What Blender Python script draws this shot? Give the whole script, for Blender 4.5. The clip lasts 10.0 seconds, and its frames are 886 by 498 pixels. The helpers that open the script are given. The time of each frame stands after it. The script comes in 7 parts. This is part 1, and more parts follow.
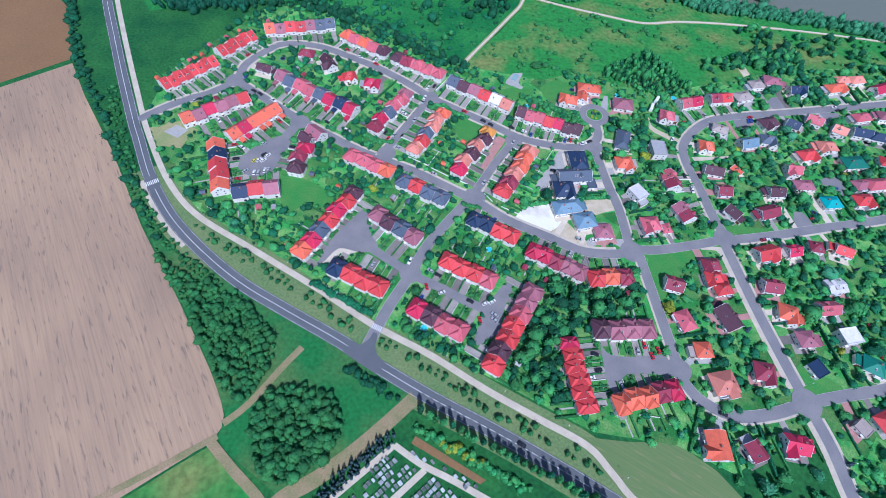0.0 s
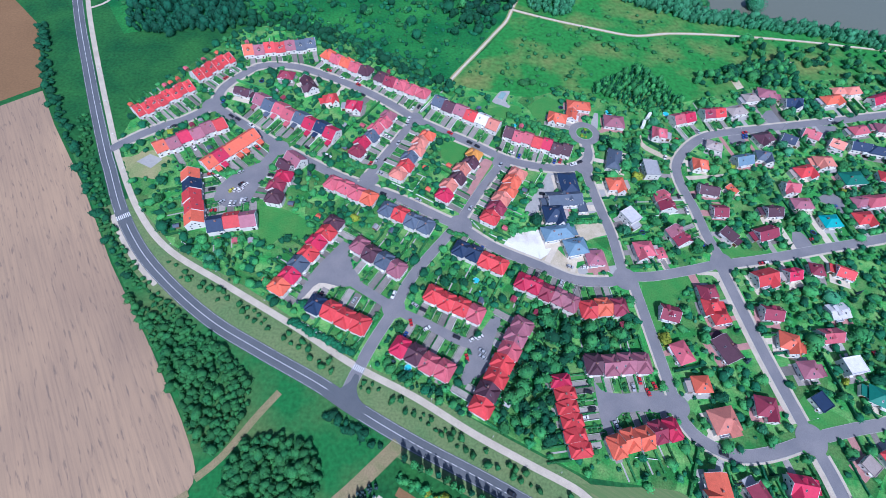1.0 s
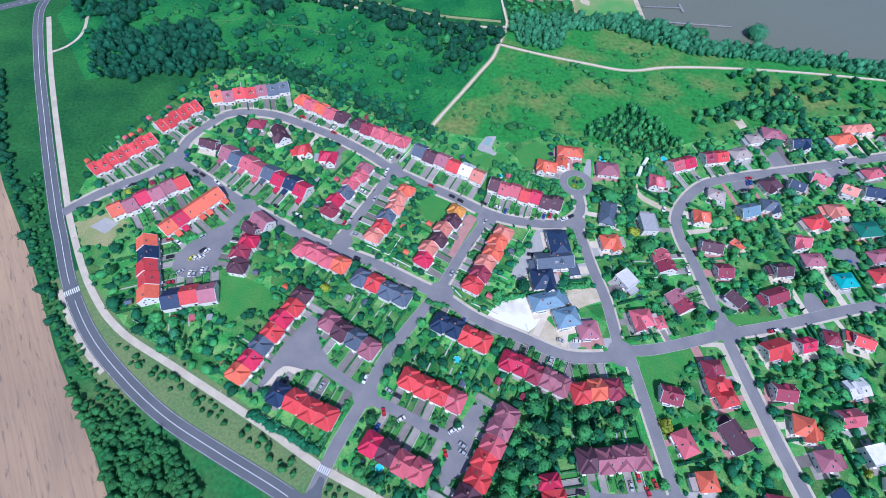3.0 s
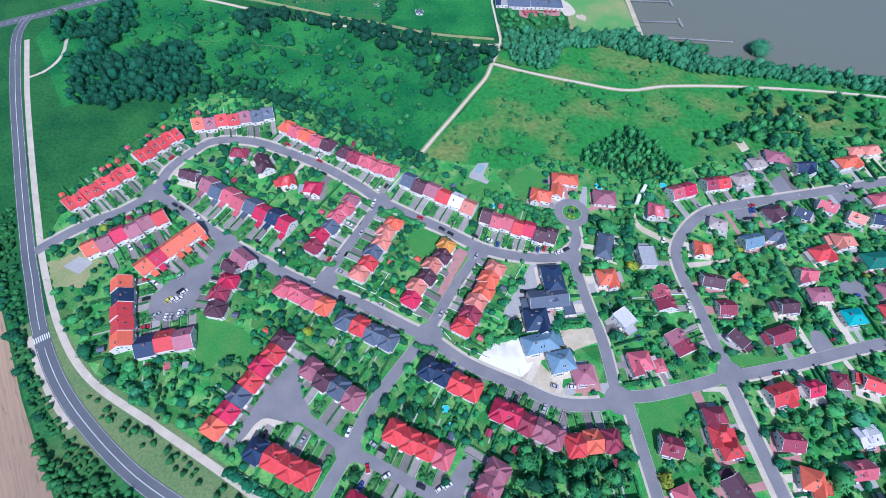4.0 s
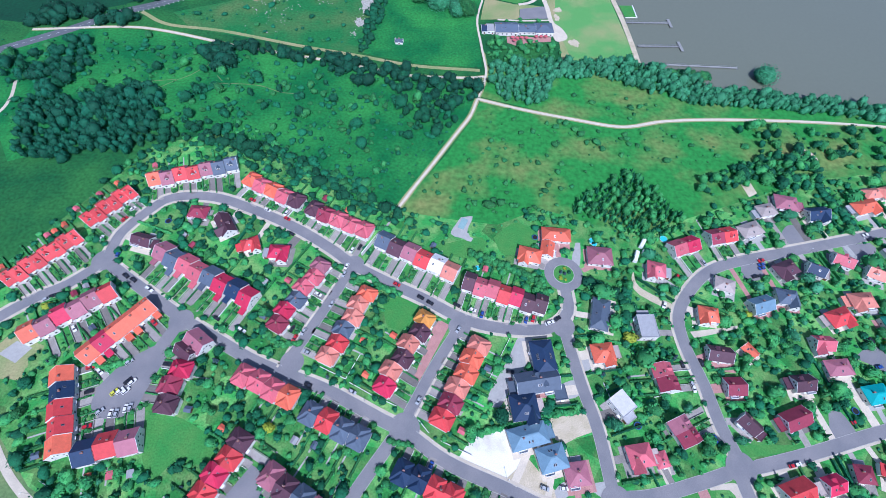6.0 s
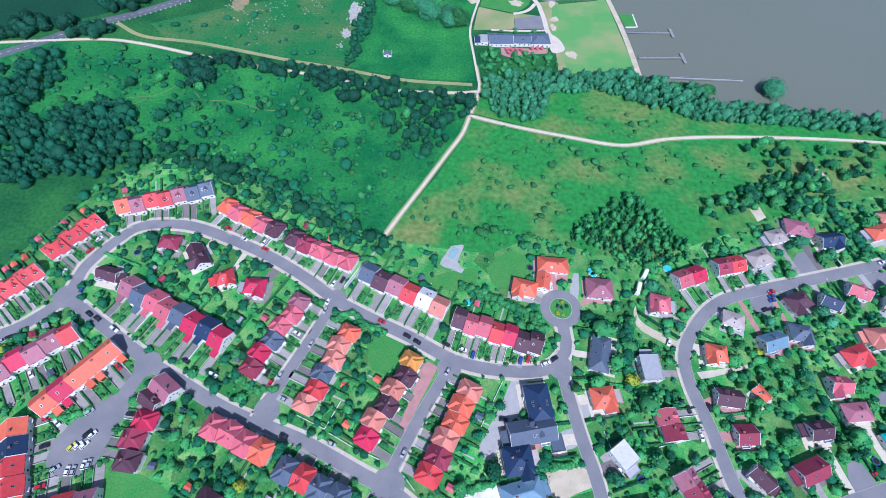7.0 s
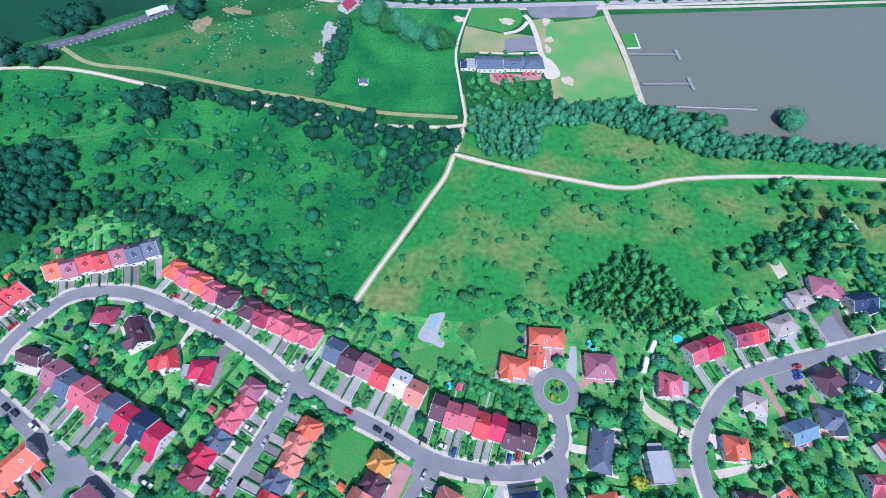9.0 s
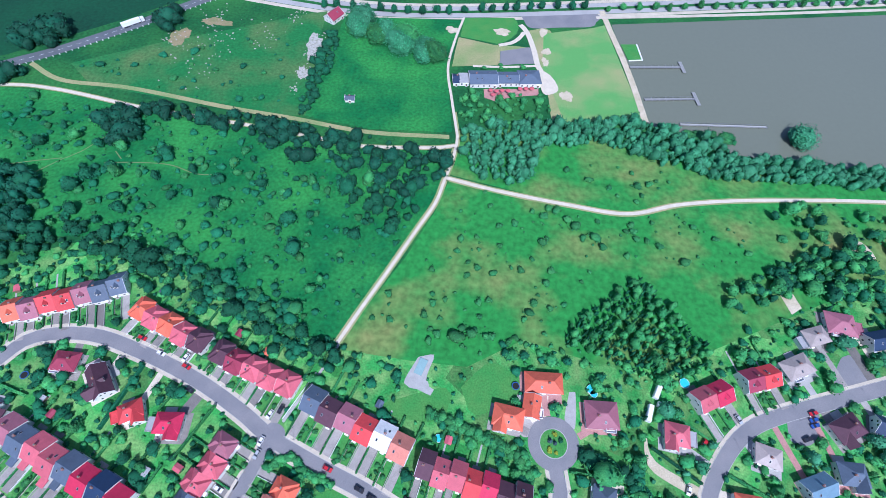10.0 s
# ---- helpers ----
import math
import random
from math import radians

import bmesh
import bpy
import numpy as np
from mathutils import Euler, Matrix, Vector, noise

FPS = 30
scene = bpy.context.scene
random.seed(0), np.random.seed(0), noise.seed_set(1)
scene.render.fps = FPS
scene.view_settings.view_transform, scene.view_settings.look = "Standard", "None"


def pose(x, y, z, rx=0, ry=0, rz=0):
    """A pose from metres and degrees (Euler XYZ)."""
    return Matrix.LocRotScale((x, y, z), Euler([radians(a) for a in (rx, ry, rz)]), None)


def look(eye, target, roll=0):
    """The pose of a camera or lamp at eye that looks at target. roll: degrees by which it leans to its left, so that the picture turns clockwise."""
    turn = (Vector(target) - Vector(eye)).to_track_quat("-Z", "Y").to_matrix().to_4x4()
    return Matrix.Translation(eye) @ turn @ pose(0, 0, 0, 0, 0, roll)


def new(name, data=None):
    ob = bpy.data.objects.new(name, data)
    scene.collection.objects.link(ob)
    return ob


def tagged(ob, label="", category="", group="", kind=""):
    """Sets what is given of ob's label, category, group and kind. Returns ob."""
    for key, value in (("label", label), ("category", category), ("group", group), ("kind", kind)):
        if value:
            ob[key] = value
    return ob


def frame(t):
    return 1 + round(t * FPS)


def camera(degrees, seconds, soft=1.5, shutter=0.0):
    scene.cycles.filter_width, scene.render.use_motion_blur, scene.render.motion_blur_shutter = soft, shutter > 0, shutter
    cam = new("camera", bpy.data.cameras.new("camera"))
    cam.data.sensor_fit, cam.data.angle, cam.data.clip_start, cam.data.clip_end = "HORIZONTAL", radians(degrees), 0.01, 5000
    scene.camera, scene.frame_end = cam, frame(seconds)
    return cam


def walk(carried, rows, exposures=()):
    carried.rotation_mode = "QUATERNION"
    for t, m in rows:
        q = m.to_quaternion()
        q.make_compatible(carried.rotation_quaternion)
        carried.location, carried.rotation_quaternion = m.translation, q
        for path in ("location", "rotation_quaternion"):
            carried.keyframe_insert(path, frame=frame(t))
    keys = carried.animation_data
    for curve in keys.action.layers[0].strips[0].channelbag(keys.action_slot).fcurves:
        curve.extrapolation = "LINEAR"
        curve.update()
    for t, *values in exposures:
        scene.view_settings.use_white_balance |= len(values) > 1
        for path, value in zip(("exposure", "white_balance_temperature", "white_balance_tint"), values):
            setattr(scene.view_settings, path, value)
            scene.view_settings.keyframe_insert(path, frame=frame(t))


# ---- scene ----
from math import sin, cos, pi, hypot, atan2
cam = camera(87.0, 10.0, soft=0.6)
PATH = [
    (0.0, 0.0, 0.0, 240.0, 31.128, -4.233, 6.968),
    (0.5, 2.9, 10.48, 239.71, 31.186, -4.031, 6.332),
    (1.0, 5.67, 21.11, 239.03, 31.577, -3.811, 5.917),
    (1.5, 7.55, 30.92, 238.05, 31.987, -3.692, 5.967),
    (2.0, 10.0, 43.42, 238.2, 32.069, -3.48, 5.858),
    (2.5, 12.24, 54.71, 238.62, 32.144, -3.353, 5.618),
    (4.0, 19.52, 92.95, 240.96, 32.077, -2.852, 5.215),
    (4.5, 21.2, 104.84, 241.75, 32.007, -2.724, 5.007),
    (5.0, 23.73, 117.97, 242.01, 31.941, -2.57, 4.889),
    (5.5, 25.64, 131.54, 242.64, 31.593, -2.397, 4.664),
    (7.0, 31.49, 171.46, 235.66, 31.213, -2.376, 4.24),
    (7.5, 33.52, 183.91, 232.68, 31.179, -2.313, 4.114),
    (8.0, 35.47, 197.53, 230.22, 30.996, -2.335, 4.02),
    (8.5, 37.21, 209.89, 227.8, 30.858, -2.323, 3.88),
    (9.0, 38.64, 222.88, 225.67, 30.651, -2.381, 3.813),
    (9.5, 40.62, 235.71, 223.32, 30.46, -2.352, 3.743),
    (10.0, 42.4, 248.82, 220.47, 30.336, -2.368, 3.642),
]
walk(cam, [(t, pose(x, y, z, rx, ry, rz)) for t, x, y, z, rx, ry, rz in PATH], exposures=[(0.0, -0.14, 5100, 19), (10.0, 0.12, 5100, 19)])

# ---- light ----
SUN_AZ, SUN_EL = radians(166), radians(50)     # compass-like: 0 is +y, clockwise
world = bpy.data.worlds.new("sky")
scene.world = world
world.use_nodes = True
wn = world.node_tree
sky = wn.nodes.new("ShaderNodeTexSky")
sky.sky_type = "NISHITA"
sky.sun_disc = False
sky.sun_elevation, sky.sun_rotation = SUN_EL, SUN_AZ
wn.links.new(sky.outputs[0], wn.nodes["Background"].inputs[0])
wn.nodes["Background"].inputs[1].default_value = 0.105
sun = new("sun", bpy.data.lights.new("sun", "SUN"))
sun.data.energy, sun.data.angle, sun.data.color = 4.6, radians(0.6), (1.0, 0.95, 0.87)
sun_dir = Vector((sin(SUN_AZ) * cos(SUN_EL), cos(SUN_AZ) * cos(SUN_EL), sin(SUN_EL)))
sun.matrix_world = look((0, 0, 400), Vector((0, 0, 400)) - sun_dir)


# ---- materials ----
def material(name, color, rough=0.85, vary=0.25, scale=0.5, fine=6.0, bump=0.15, metal=0.0, tint=None, per_object=0.0, spec=0.3, island=0.0, cells=0.0, stretch=None, band=(0.3, 0.7)):
    """Two scales of noise mixed over a base colour, with a fine bump."""
    m = bpy.data.materials.new(name)
    m.use_nodes = True
    n, l = m.node_tree.nodes, m.node_tree.links
    b = n["Principled BSDF"]
    b.inputs["Roughness"].default_value, b.inputs["Metallic"].default_value = rough, metal
    b.inputs["Specular IOR Level"].default_value = spec
    co = n.new("ShaderNodeNewGeometry")
    big, small = n.new("ShaderNodeTexNoise"), n.new("ShaderNodeTexNoise")
    for t, s, d in ((big, scale, 4), (small, fine, 3)):
        t.inputs["Scale"].default_value, t.inputs["Detail"].default_value = s, d
        l.new(co.outputs["Position"], t.inputs["Vector"])
    if stretch:
        turn = n.new("ShaderNodeVectorRotate")
        turn.rotation_type = "Z_AXIS"
        turn.inputs["Angle"].default_value = radians(stretch[0])
        squeeze = n.new("ShaderNodeVectorMath")
        squeeze.operation = "MULTIPLY"
        squeeze.inputs[1].default_value = (stretch[1], stretch[2], 1)
        l.new(co.outputs["Position"], turn.inputs["Vector"]), l.new(turn.outputs[0], squeeze.inputs[0]), l.new(squeeze.outputs[0], big.inputs["Vector"])
    ramp = n.new("ShaderNodeMapRange")
    ramp.inputs["From Min"].default_value, ramp.inputs["From Max"].default_value = band
    l.new(big.outputs[0], ramp.inputs["Value"])
    mix = n.new("ShaderNodeMix")
    mix.data_type = "RGBA"
    c = Vector(color)
    t2 = Vector(tint) if tint else c * (1 - vary)
    mix.inputs["A"].default_value, mix.inputs["B"].default_value = (*c, 1), (*t2, 1)
    l.new(ramp.outputs[0], mix.inputs["Factor"])
    hsv = n.new("ShaderNodeHueSaturation")
    val = n.new("ShaderNodeMapRange")
    val.inputs["From Min"].default_value, val.inputs["From Max"].default_value = 0.25, 0.75
    val.inputs["To Min"].default_value, val.inputs["To Max"].default_value = 1 - vary, 1 + vary
    l.new(small.outputs[0], val.inputs["Value"])
    out = val.outputs[0]
    if cells:
        cell = n.new("ShaderNodeTexVoronoi")
        cell.inputs["Scale"].default_value = cells
        l.new(co.outputs["Position"], cell.inputs["Vector"])
        rng = n.new("ShaderNodeMapRange")
        rng.inputs["To Min"].default_value, rng.inputs["To Max"].default_value = 0.6, 1.7
        l.new(cell.outputs["Color"], rng.inputs["Value"])
        mul = n.new("ShaderNodeMath")
        mul.operation = "MULTIPLY"
        l.new(out, mul.inputs[0]), l.new(rng.outputs[0], mul.inputs[1])
        out = mul.outputs[0]
    if island:
        rng = n.new("ShaderNodeMapRange")
        rng.inputs["To Min"].default_value, rng.inputs["To Max"].default_value = 1 - island, 1 + island
        l.new(co.outputs["Random Per Island"], rng.inputs["Value"])
        mul = n.new("ShaderNodeMath")
        mul.operation = "MULTIPLY"
        l.new(out, mul.inputs[0]), l.new(rng.outputs[0], mul.inputs[1])
        out = mul.outputs[0]
    if per_object:
        info = n.new("ShaderNodeObjectInfo")
        rng = n.new("ShaderNodeMapRange")
        rng.inputs["To Min"].default_value, rng.inputs["To Max"].default_value = 1 - per_object, 1 + per_object
        l.new(info.outputs["Random"], rng.inputs["Value"])
        mul = n.new("ShaderNodeMath")
        mul.operation = "MULTIPLY"
        l.new(out, mul.inputs[0]), l.new(rng.outputs[0], mul.inputs[1])
        out = mul.outputs[0]
    l.new(out, hsv.inputs["Value"])
    l.new(mix.outputs["Result"], hsv.inputs["Color"])
    l.new(hsv.outputs[0], b.inputs["Base Color"])
    if bump:
        bp = n.new("ShaderNodeBump")
        bp.inputs["Strength"].default_value, bp.inputs["Distance"].default_value = bump, 0.1
        l.new(small.outputs[0], bp.inputs["Height"]), l.new(bp.outputs[0], b.inputs["Normal"])
    return m


ASPHALT = material("asphalt", (0.19, 0.19, 0.205), 0.9, 0.12, 0.08, 3.0, 0.1, tint=(0.25, 0.24, 0.245))
MAIN_ASPHALT = material("main_asphalt", (0.11, 0.122, 0.135), 0.85, 0.12, 0.06, 3.0, 0.1, tint=(0.14, 0.15, 0.165))
FOOTWAY = material("footway_paving", (0.60, 0.53, 0.42), 0.9, 0.14, 0.15, 3.0, 0.1, tint=(0.48, 0.42, 0.33))
EARTH = material("track_earth", (0.34, 0.25, 0.15), 0.95, 0.2, 0.12, 1.5, 0.3, tint=(0.20, 0.21, 0.09))
GRAVEL = material("pale_gravel", (0.66, 0.58, 0.46), 0.95, 0.15, 0.3, 4.0, 0.3)
WHITE_GRAVEL = material("white_gravel", (0.80, 0.78, 0.74), 0.95, 0.12, 0.10, 2.0, 0.3, tint=(0.55, 0.48, 0.37), band=(0.5, 0.8))
SAND = material("sand", (0.62, 0.53, 0.40), 0.95, 0.2, 0.15, 2.0, 0.3, tint=(0.44, 0.38, 0.25))
PAVERS = material("paving_blocks", (0.30, 0.275, 0.255), 0.9, 0.2, 0.3, 3.0, 0.2, per_object=0.4)
PINK_PAVERS = material("pink_paving", (0.48, 0.25, 0.23), 0.9, 0.18, 0.3, 3.0, 0.2)
CONCRETE = material("concrete", (0.42, 0.41, 0.39), 0.9, 0.15, 0.4, 4.0, 0.2)
TOWN_ROAD = material("worn_town_road", (0.42, 0.41, 0.40), 0.9, 0.12, 0.05, 3.0, 0.1, tint=(0.33, 0.325, 0.32))
RUBBLE = material("grey_rubble", (0.44, 0.42, 0.38), 0.95, 0.3, 0.6, 2.5, 0.5, tint=(0.22, 0.24, 0.16), band=(0.45, 0.75))
PAINT = material("road_paint", (0.8, 0.8, 0.8), 0.7, 0.1, 0.8, 6.0, 0.0)
GRASS = material("grass", (0.008, 0.085, 0.026), 0.95, 0.35, 0.03, 0.5, 0.5, tint=(0.036, 0.165, 0.036))
GRASS_DRY = material("dry_grass", (0.19, 0.24, 0.10), 0.95, 0.25, 0.045, 0.8, 0.4, tint=(0.11, 0.21, 0.075))
WORN_GRASS = material("worn_grass", (0.38, 0.33, 0.17), 0.95, 0.2, 0.05, 1.0, 0.3, tint=(0.20, 0.29, 0.10))
BEACH_LAWN = material("worn_lawn", (0.12, 0.33, 0.09), 0.95, 0.25, 0.035, 1.2, 0.3, tint=(0.30, 0.33, 0.14), band=(0.42, 0.72))
LAWN = material("lawn", (0.050, 0.245, 0.050), 0.95, 0.25, 0.12, 1.2, 0.3, tint=(0.085, 0.25, 0.055))
MEADOW = material("meadow", (0.010, 0.135, 0.036), 0.95, 0.35, 0.03, 0.5, 0.5, tint=(0.040, 0.24, 0.048), band=(0.38, 0.66))
CROP = material("green_crop", (0.005, 0.050, 0.024), 0.95, 0.25, 0.02, 0.4, 0.4, tint=(0.008, 0.075, 0.03))
ROUGH_GRASS = material("rough_grass", (0.022, 0.165, 0.042), 0.95, 0.3, 0.03, 0.5, 0.4, tint=(0.12, 0.18, 0.06), band=(0.42, 0.8))
MEADOW_DRY = material("dry_meadow", (0.034, 0.225, 0.042), 0.95, 0.35, 0.024, 0.3, 0.4, tint=(0.235, 0.235, 0.078), band=(0.47, 0.76))
GARDEN = material("garden_ground", (0.040, 0.225, 0.046), 0.95, 0.35, 0.11, 1.1, 0.4, band=(0.4, 0.8), tint=(0.20, 0.31, 0.10), cells=0.075)


def field_material(name, color, pale, furrow, angle):
    """Harvested ground: broad soft tone patches, long fine drill lines and short dark clods of straw along them."""
    m = bpy.data.materials.new(name)
    m.use_nodes = True
    n, l = m.node_tree.nodes, m.node_tree.links
    b = n["Principled BSDF"]
    b.inputs["Roughness"].default_value, b.inputs["Specular IOR Level"].default_value = 0.95, 0.2
    co = n.new("ShaderNodeNewGeometry")
    turn = n.new("ShaderNodeVectorRotate")
    turn.rotation_type = "Z_AXIS"
    turn.inputs["Angle"].default_value = radians(angle)
    l.new(co.outputs["Position"], turn.inputs["Vector"])
    last = None
    for scale, along, across, lo, hi, tone, amount in ((0.012, 0.6, 1.0, 0.35, 0.65, pale, 1.0), (0.05, 0.3, 1.0, 0.4, 0.75, furrow, 0.22),
                                                       (0.9, 0.03, 1.0, 0.42, 0.70, furrow, 0.38), (0.62, 0.17, 1.0, 0.585, 0.68, furrow, 0.72), (3.0, 0.5, 1.0, 0.3, 0.7, pale, 0.35)):
        squeeze = n.new("ShaderNodeVectorMath")
        squeeze.operation = "MULTIPLY"
        squeeze.inputs[1].default_value = (along, across, 1)
        tex, rng, mix = n.new("ShaderNodeTexNoise"), n.new("ShaderNodeMapRange"), n.new("ShaderNodeMix")
        tex.inputs["Scale"].default_value, tex.inputs["Detail"].default_value = scale, 4
        rng.inputs["From Min"].default_value, rng.inputs["From Max"].default_value, rng.inputs["To Max"].default_value = lo, hi, amount
        mix.data_type = "RGBA"
        mix.inputs["A"].default_value, mix.inputs["B"].default_value = (*color, 1), (*tone, 1)
        l.new(turn.outputs[0], squeeze.inputs[0]), l.new(squeeze.outputs[0], tex.inputs["Vector"])
        l.new(tex.outputs[0], rng.inputs["Value"]), l.new(rng.outputs[0], mix.inputs["Factor"])
        if last:
            l.new(last, mix.inputs["A"])
        last = mix.outputs["Result"]
    l.new(last, b.inputs["Base Color"])
    return m


STUBBLE = field_material("stubble_field", (0.34, 0.235, 0.16), (0.50, 0.345, 0.215), (0.135, 0.11, 0.10), 51)
MOWN = field_material("mown_hay_meadow", (0.155, 0.215, 0.085), (0.11, 0.20, 0.07), (0.25, 0.245, 0.12), 24)
PIER = material("grey_planking", (0.30, 0.30, 0.29), 0.9, 0.2, 1.0, 8.0, 0.2)
BROWN_FIELD = material("brown_field", (0.26, 0.15, 0.07), 0.95, 0.14, 0.03, 0.7, 0.4)
WATER = material("lake_water", (0.165, 0.18, 0.135), 0.16, 0.02, 0.01, 0.3, 0.03, spec=0.3)
LEAF = material("foliage", (0.028, 0.180, 0.058), 0.85, 0.35, 0.2, 2.0, 0.0, tint=(0.065, 0.265, 0.07), per_object=0.35, island=0.3)
LEAF_DARK = material("dark_foliage", (0.010, 0.095, 0.044), 0.85, 0.35, 0.25, 2.0, 0.0, tint=(0.016, 0.125, 0.052), per_object=0.3, island=0.3)
LEAF_PINE = material("pine_foliage", (0.006, 0.070, 0.038), 0.8, 0.35, 0.25, 2.0, 0.0, tint=(0.012, 0.09, 0.045), per_object=0.2, island=0.34)
LEAF_WILLOW = material("willow_foliage", (0.085, 0.32, 0.16), 0.85, 0.35, 0.15, 2.0, 0.0, tint=(0.034, 0.21, 0.085), per_object=0.2, island=0.3)
LEAF_GOLD = material("golden_foliage", (0.28, 0.34, 0.03), 0.8, 0.3, 0.4, 2.0, 0.0, per_object=0.2, island=0.34)
LEAF_BLUE = material("blue_spruce_foliage", (0.06, 0.12, 0.13), 0.8, 0.3, 0.4, 2.0, 0.0, per_object=0.2, island=0.34)
BARK = material("bark", (0.10, 0.075, 0.05), 0.95, 0.3, 1.0, 6.0, 0.4)
WALL = material("white_render", (0.74, 0.72, 0.68), 0.9, 0.06, 0.3, 3.0, 0.05, per_object=0.06)
CREAM = material("cream_render", (0.66, 0.58, 0.46), 0.9, 0.06, 0.3, 3.0, 0.05, per_object=0.06)
METAL = material("grey_metal", (0.4, 0.4, 0.42), 0.45, 0.1, 0.5, 4.0, 0.0, metal=0.7)
WOOD = material("weathered_wood", (0.24, 0.17, 0.11), 0.9, 0.25, 1.0, 8.0, 0.3)
GLASS = material("window_glass", (0.03, 0.035, 0.045), 0.08, 0.1, 0.5, 2.0, 0.0, spec=0.8)
FRAME = material("white_frame", (0.78, 0.78, 0.77), 0.5, 0.03, 0.5, 2.0, 0.0)
DOOR = material("door_brown", (0.14, 0.07, 0.035), 0.6, 0.2, 1.0, 8.0, 0.05)
TYRE = material("tyre_rubber", (0.02, 0.02, 0.02), 0.9, 0.1, 1.0, 8.0, 0.0)
POOL_PALE = material("pale_pool_water", (0.28, 0.42, 0.42), 0.1, 0.1, 0.5, 3.0, 0.05)
POOL = material("pool_water", (0.08, 0.55, 0.62), 0.1, 0.1, 0.5, 3.0, 0.05)

ROOF_COLORS = {
    "r": ("red", (0.62, 0.065, 0.07)), "o": ("orange", (0.72, 0.15, 0.085)), "s": ("salmon", (0.66, 0.24, 0.18)),
    "c": ("crimson", (0.54, 0.03, 0.085)), "k": ("pink_red", (0.58, 0.13, 0.165)), "m": ("mauve", (0.36, 0.135, 0.175)),
    "p": ("plum", (0.10, 0.045, 0.065)), "d": ("dark_red", (0.30, 0.045, 0.08)), "n": ("navy", (0.022, 0.045, 0.10)),
    "l": ("slate", (0.10, 0.13, 0.18)), "g": ("grey", (0.36, 0.36, 0.37)), "w": ("white", (0.72, 0.70, 0.69)),
    "t": ("turquoise", (0.03, 0.42, 0.42)), "e": ("green", (0.02, 0.20, 0.14)), "y": ("amber", (0.60, 0.27, 0.06)),
    "b": ("beige", (0.44, 0.37, 0.34)), "u": ("blue_grey", (0.16, 0.26, 0.34)),
}
ROOF = {k: material("roof_tiles_" + n, c, 0.6, 0.15, 0.5, 5.0, 0.25, per_object=0.16) for k, (n, c) in ROOF_COLORS.items()}
ROOF_WORD = {"r": "red", "o": "orange", "s": "salmon", "c": "crimson", "k": "faded red", "m": "mauve brown", "p": "dark plum", "d": "dark red",
             "n": "navy blue", "l": "slate grey", "g": "light grey", "w": "white", "t": "turquoise", "e": "dark green", "y": "amber", "b": "beige", "u": "blue grey"}
CAR_PAINT = {k: material("car_paint_" + k, c, 0.3, 0.03, 0.5, 2.0, 0.0, spec=0.6) for k, c in
             (("white", (0.75, 0.75, 0.75)), ("black", (0.02, 0.02, 0.025)), ("silver", (0.4, 0.42, 0.44)), ("red", (0.5, 0.02, 0.03)), ("blue", (0.03, 0.08, 0.3)), ("yellow", (0.6, 0.6, 0.05)))}


# ---- mesh helpers ----
MESHES = {}


def cached(key, build):
    """One mesh for each key, built when first asked for."""
    if key not in MESHES:
        bm = bmesh.new()
        build(bm)
        me = bpy.data.meshes.new(str(key[0]))
        bm.normal_update()
        bm.to_mesh(me)
        bm.free()
        MESHES[key] = me
    return MESHES[key]


def part(name, me, mats, parent=None, m=None, label=""):
    """Links a mesh (or bmesh) as one object under a parent, with the materials on the object."""
    if isinstance(me, bmesh.types.BMesh):
        bm, me = me, bpy.data.meshes.new(name)
        bm.normal_update()
        bm.to_mesh(me)
        bm.free()
    mats = mats if isinstance(mats, (list, tuple)) else [mats]
    while len(me.materials) < len(mats):
        me.materials.append(None)
    ob = new(name, me)
    for slot, mat in zip(ob.material_slots, mats):
        slot.link = "OBJECT"
        slot.material = mat
    if parent:
        ob.parent = parent
    if m is not None:
        ob.matrix_basis = m
    if label:
        ob["label"] = label
    return ob


def face(bm, pts, mat=0):
    f = bm.faces.new([bm.verts.new(p) for p in pts])
    f.material_index = mat
    return f


def box(bm, x0, y0, z0, x1, y1, z1, mat=0):
    v = [bm.verts.new((x, y, z)) for z in (z0, z1) for y in (y0, y1) for x in (x0, x1)]
    for i in ((0, 2, 3, 1), (4, 5, 7, 6), (0, 1, 5, 4), (2, 6, 7, 3), (0, 4, 6, 2), (1, 3, 7, 5)):
        bm.faces.new([v[k] for k in i]).material_index = mat


def prism(bm, outline, x0, x1, mat=0):
    """A solid whose y-z outline runs from x0 to x1."""
    a = [bm.verts.new((x0, y, z)) for y, z in outline]
    b = [bm.verts.new((x1, y, z)) for y, z in outline]
    n = len(a)
    bm.faces.new(a[::-1]).material_index = mat
    bm.faces.new(b).material_index = mat
    for i in range(n):
        bm.faces.new((a[i], a[(i + 1) % n], b[(i + 1) % n], b[i])).material_index = mat


def smooth_line(pts, step=4.0):
    """Points along a soft curve through pts."""
    P = [Vector(p) for p in pts]
    P = [2 * P[0] - P[1]] + P + [2 * P[-1] - P[-2]]
    out = []
    for i in range(1, len(P) - 2):
        a, b, c, d = P[i - 1:i + 3]
        n = max(1, int((c - b).length / step))
        for k in range(n):
            t = k / n
            out.append(0.5 * ((2 * b) + (c - a) * t + (2 * a - 5 * b + 4 * c - d) * t * t + (3 * b - a - 3 * c + d) * t ** 3))
    out.append(P[-2])
    return out


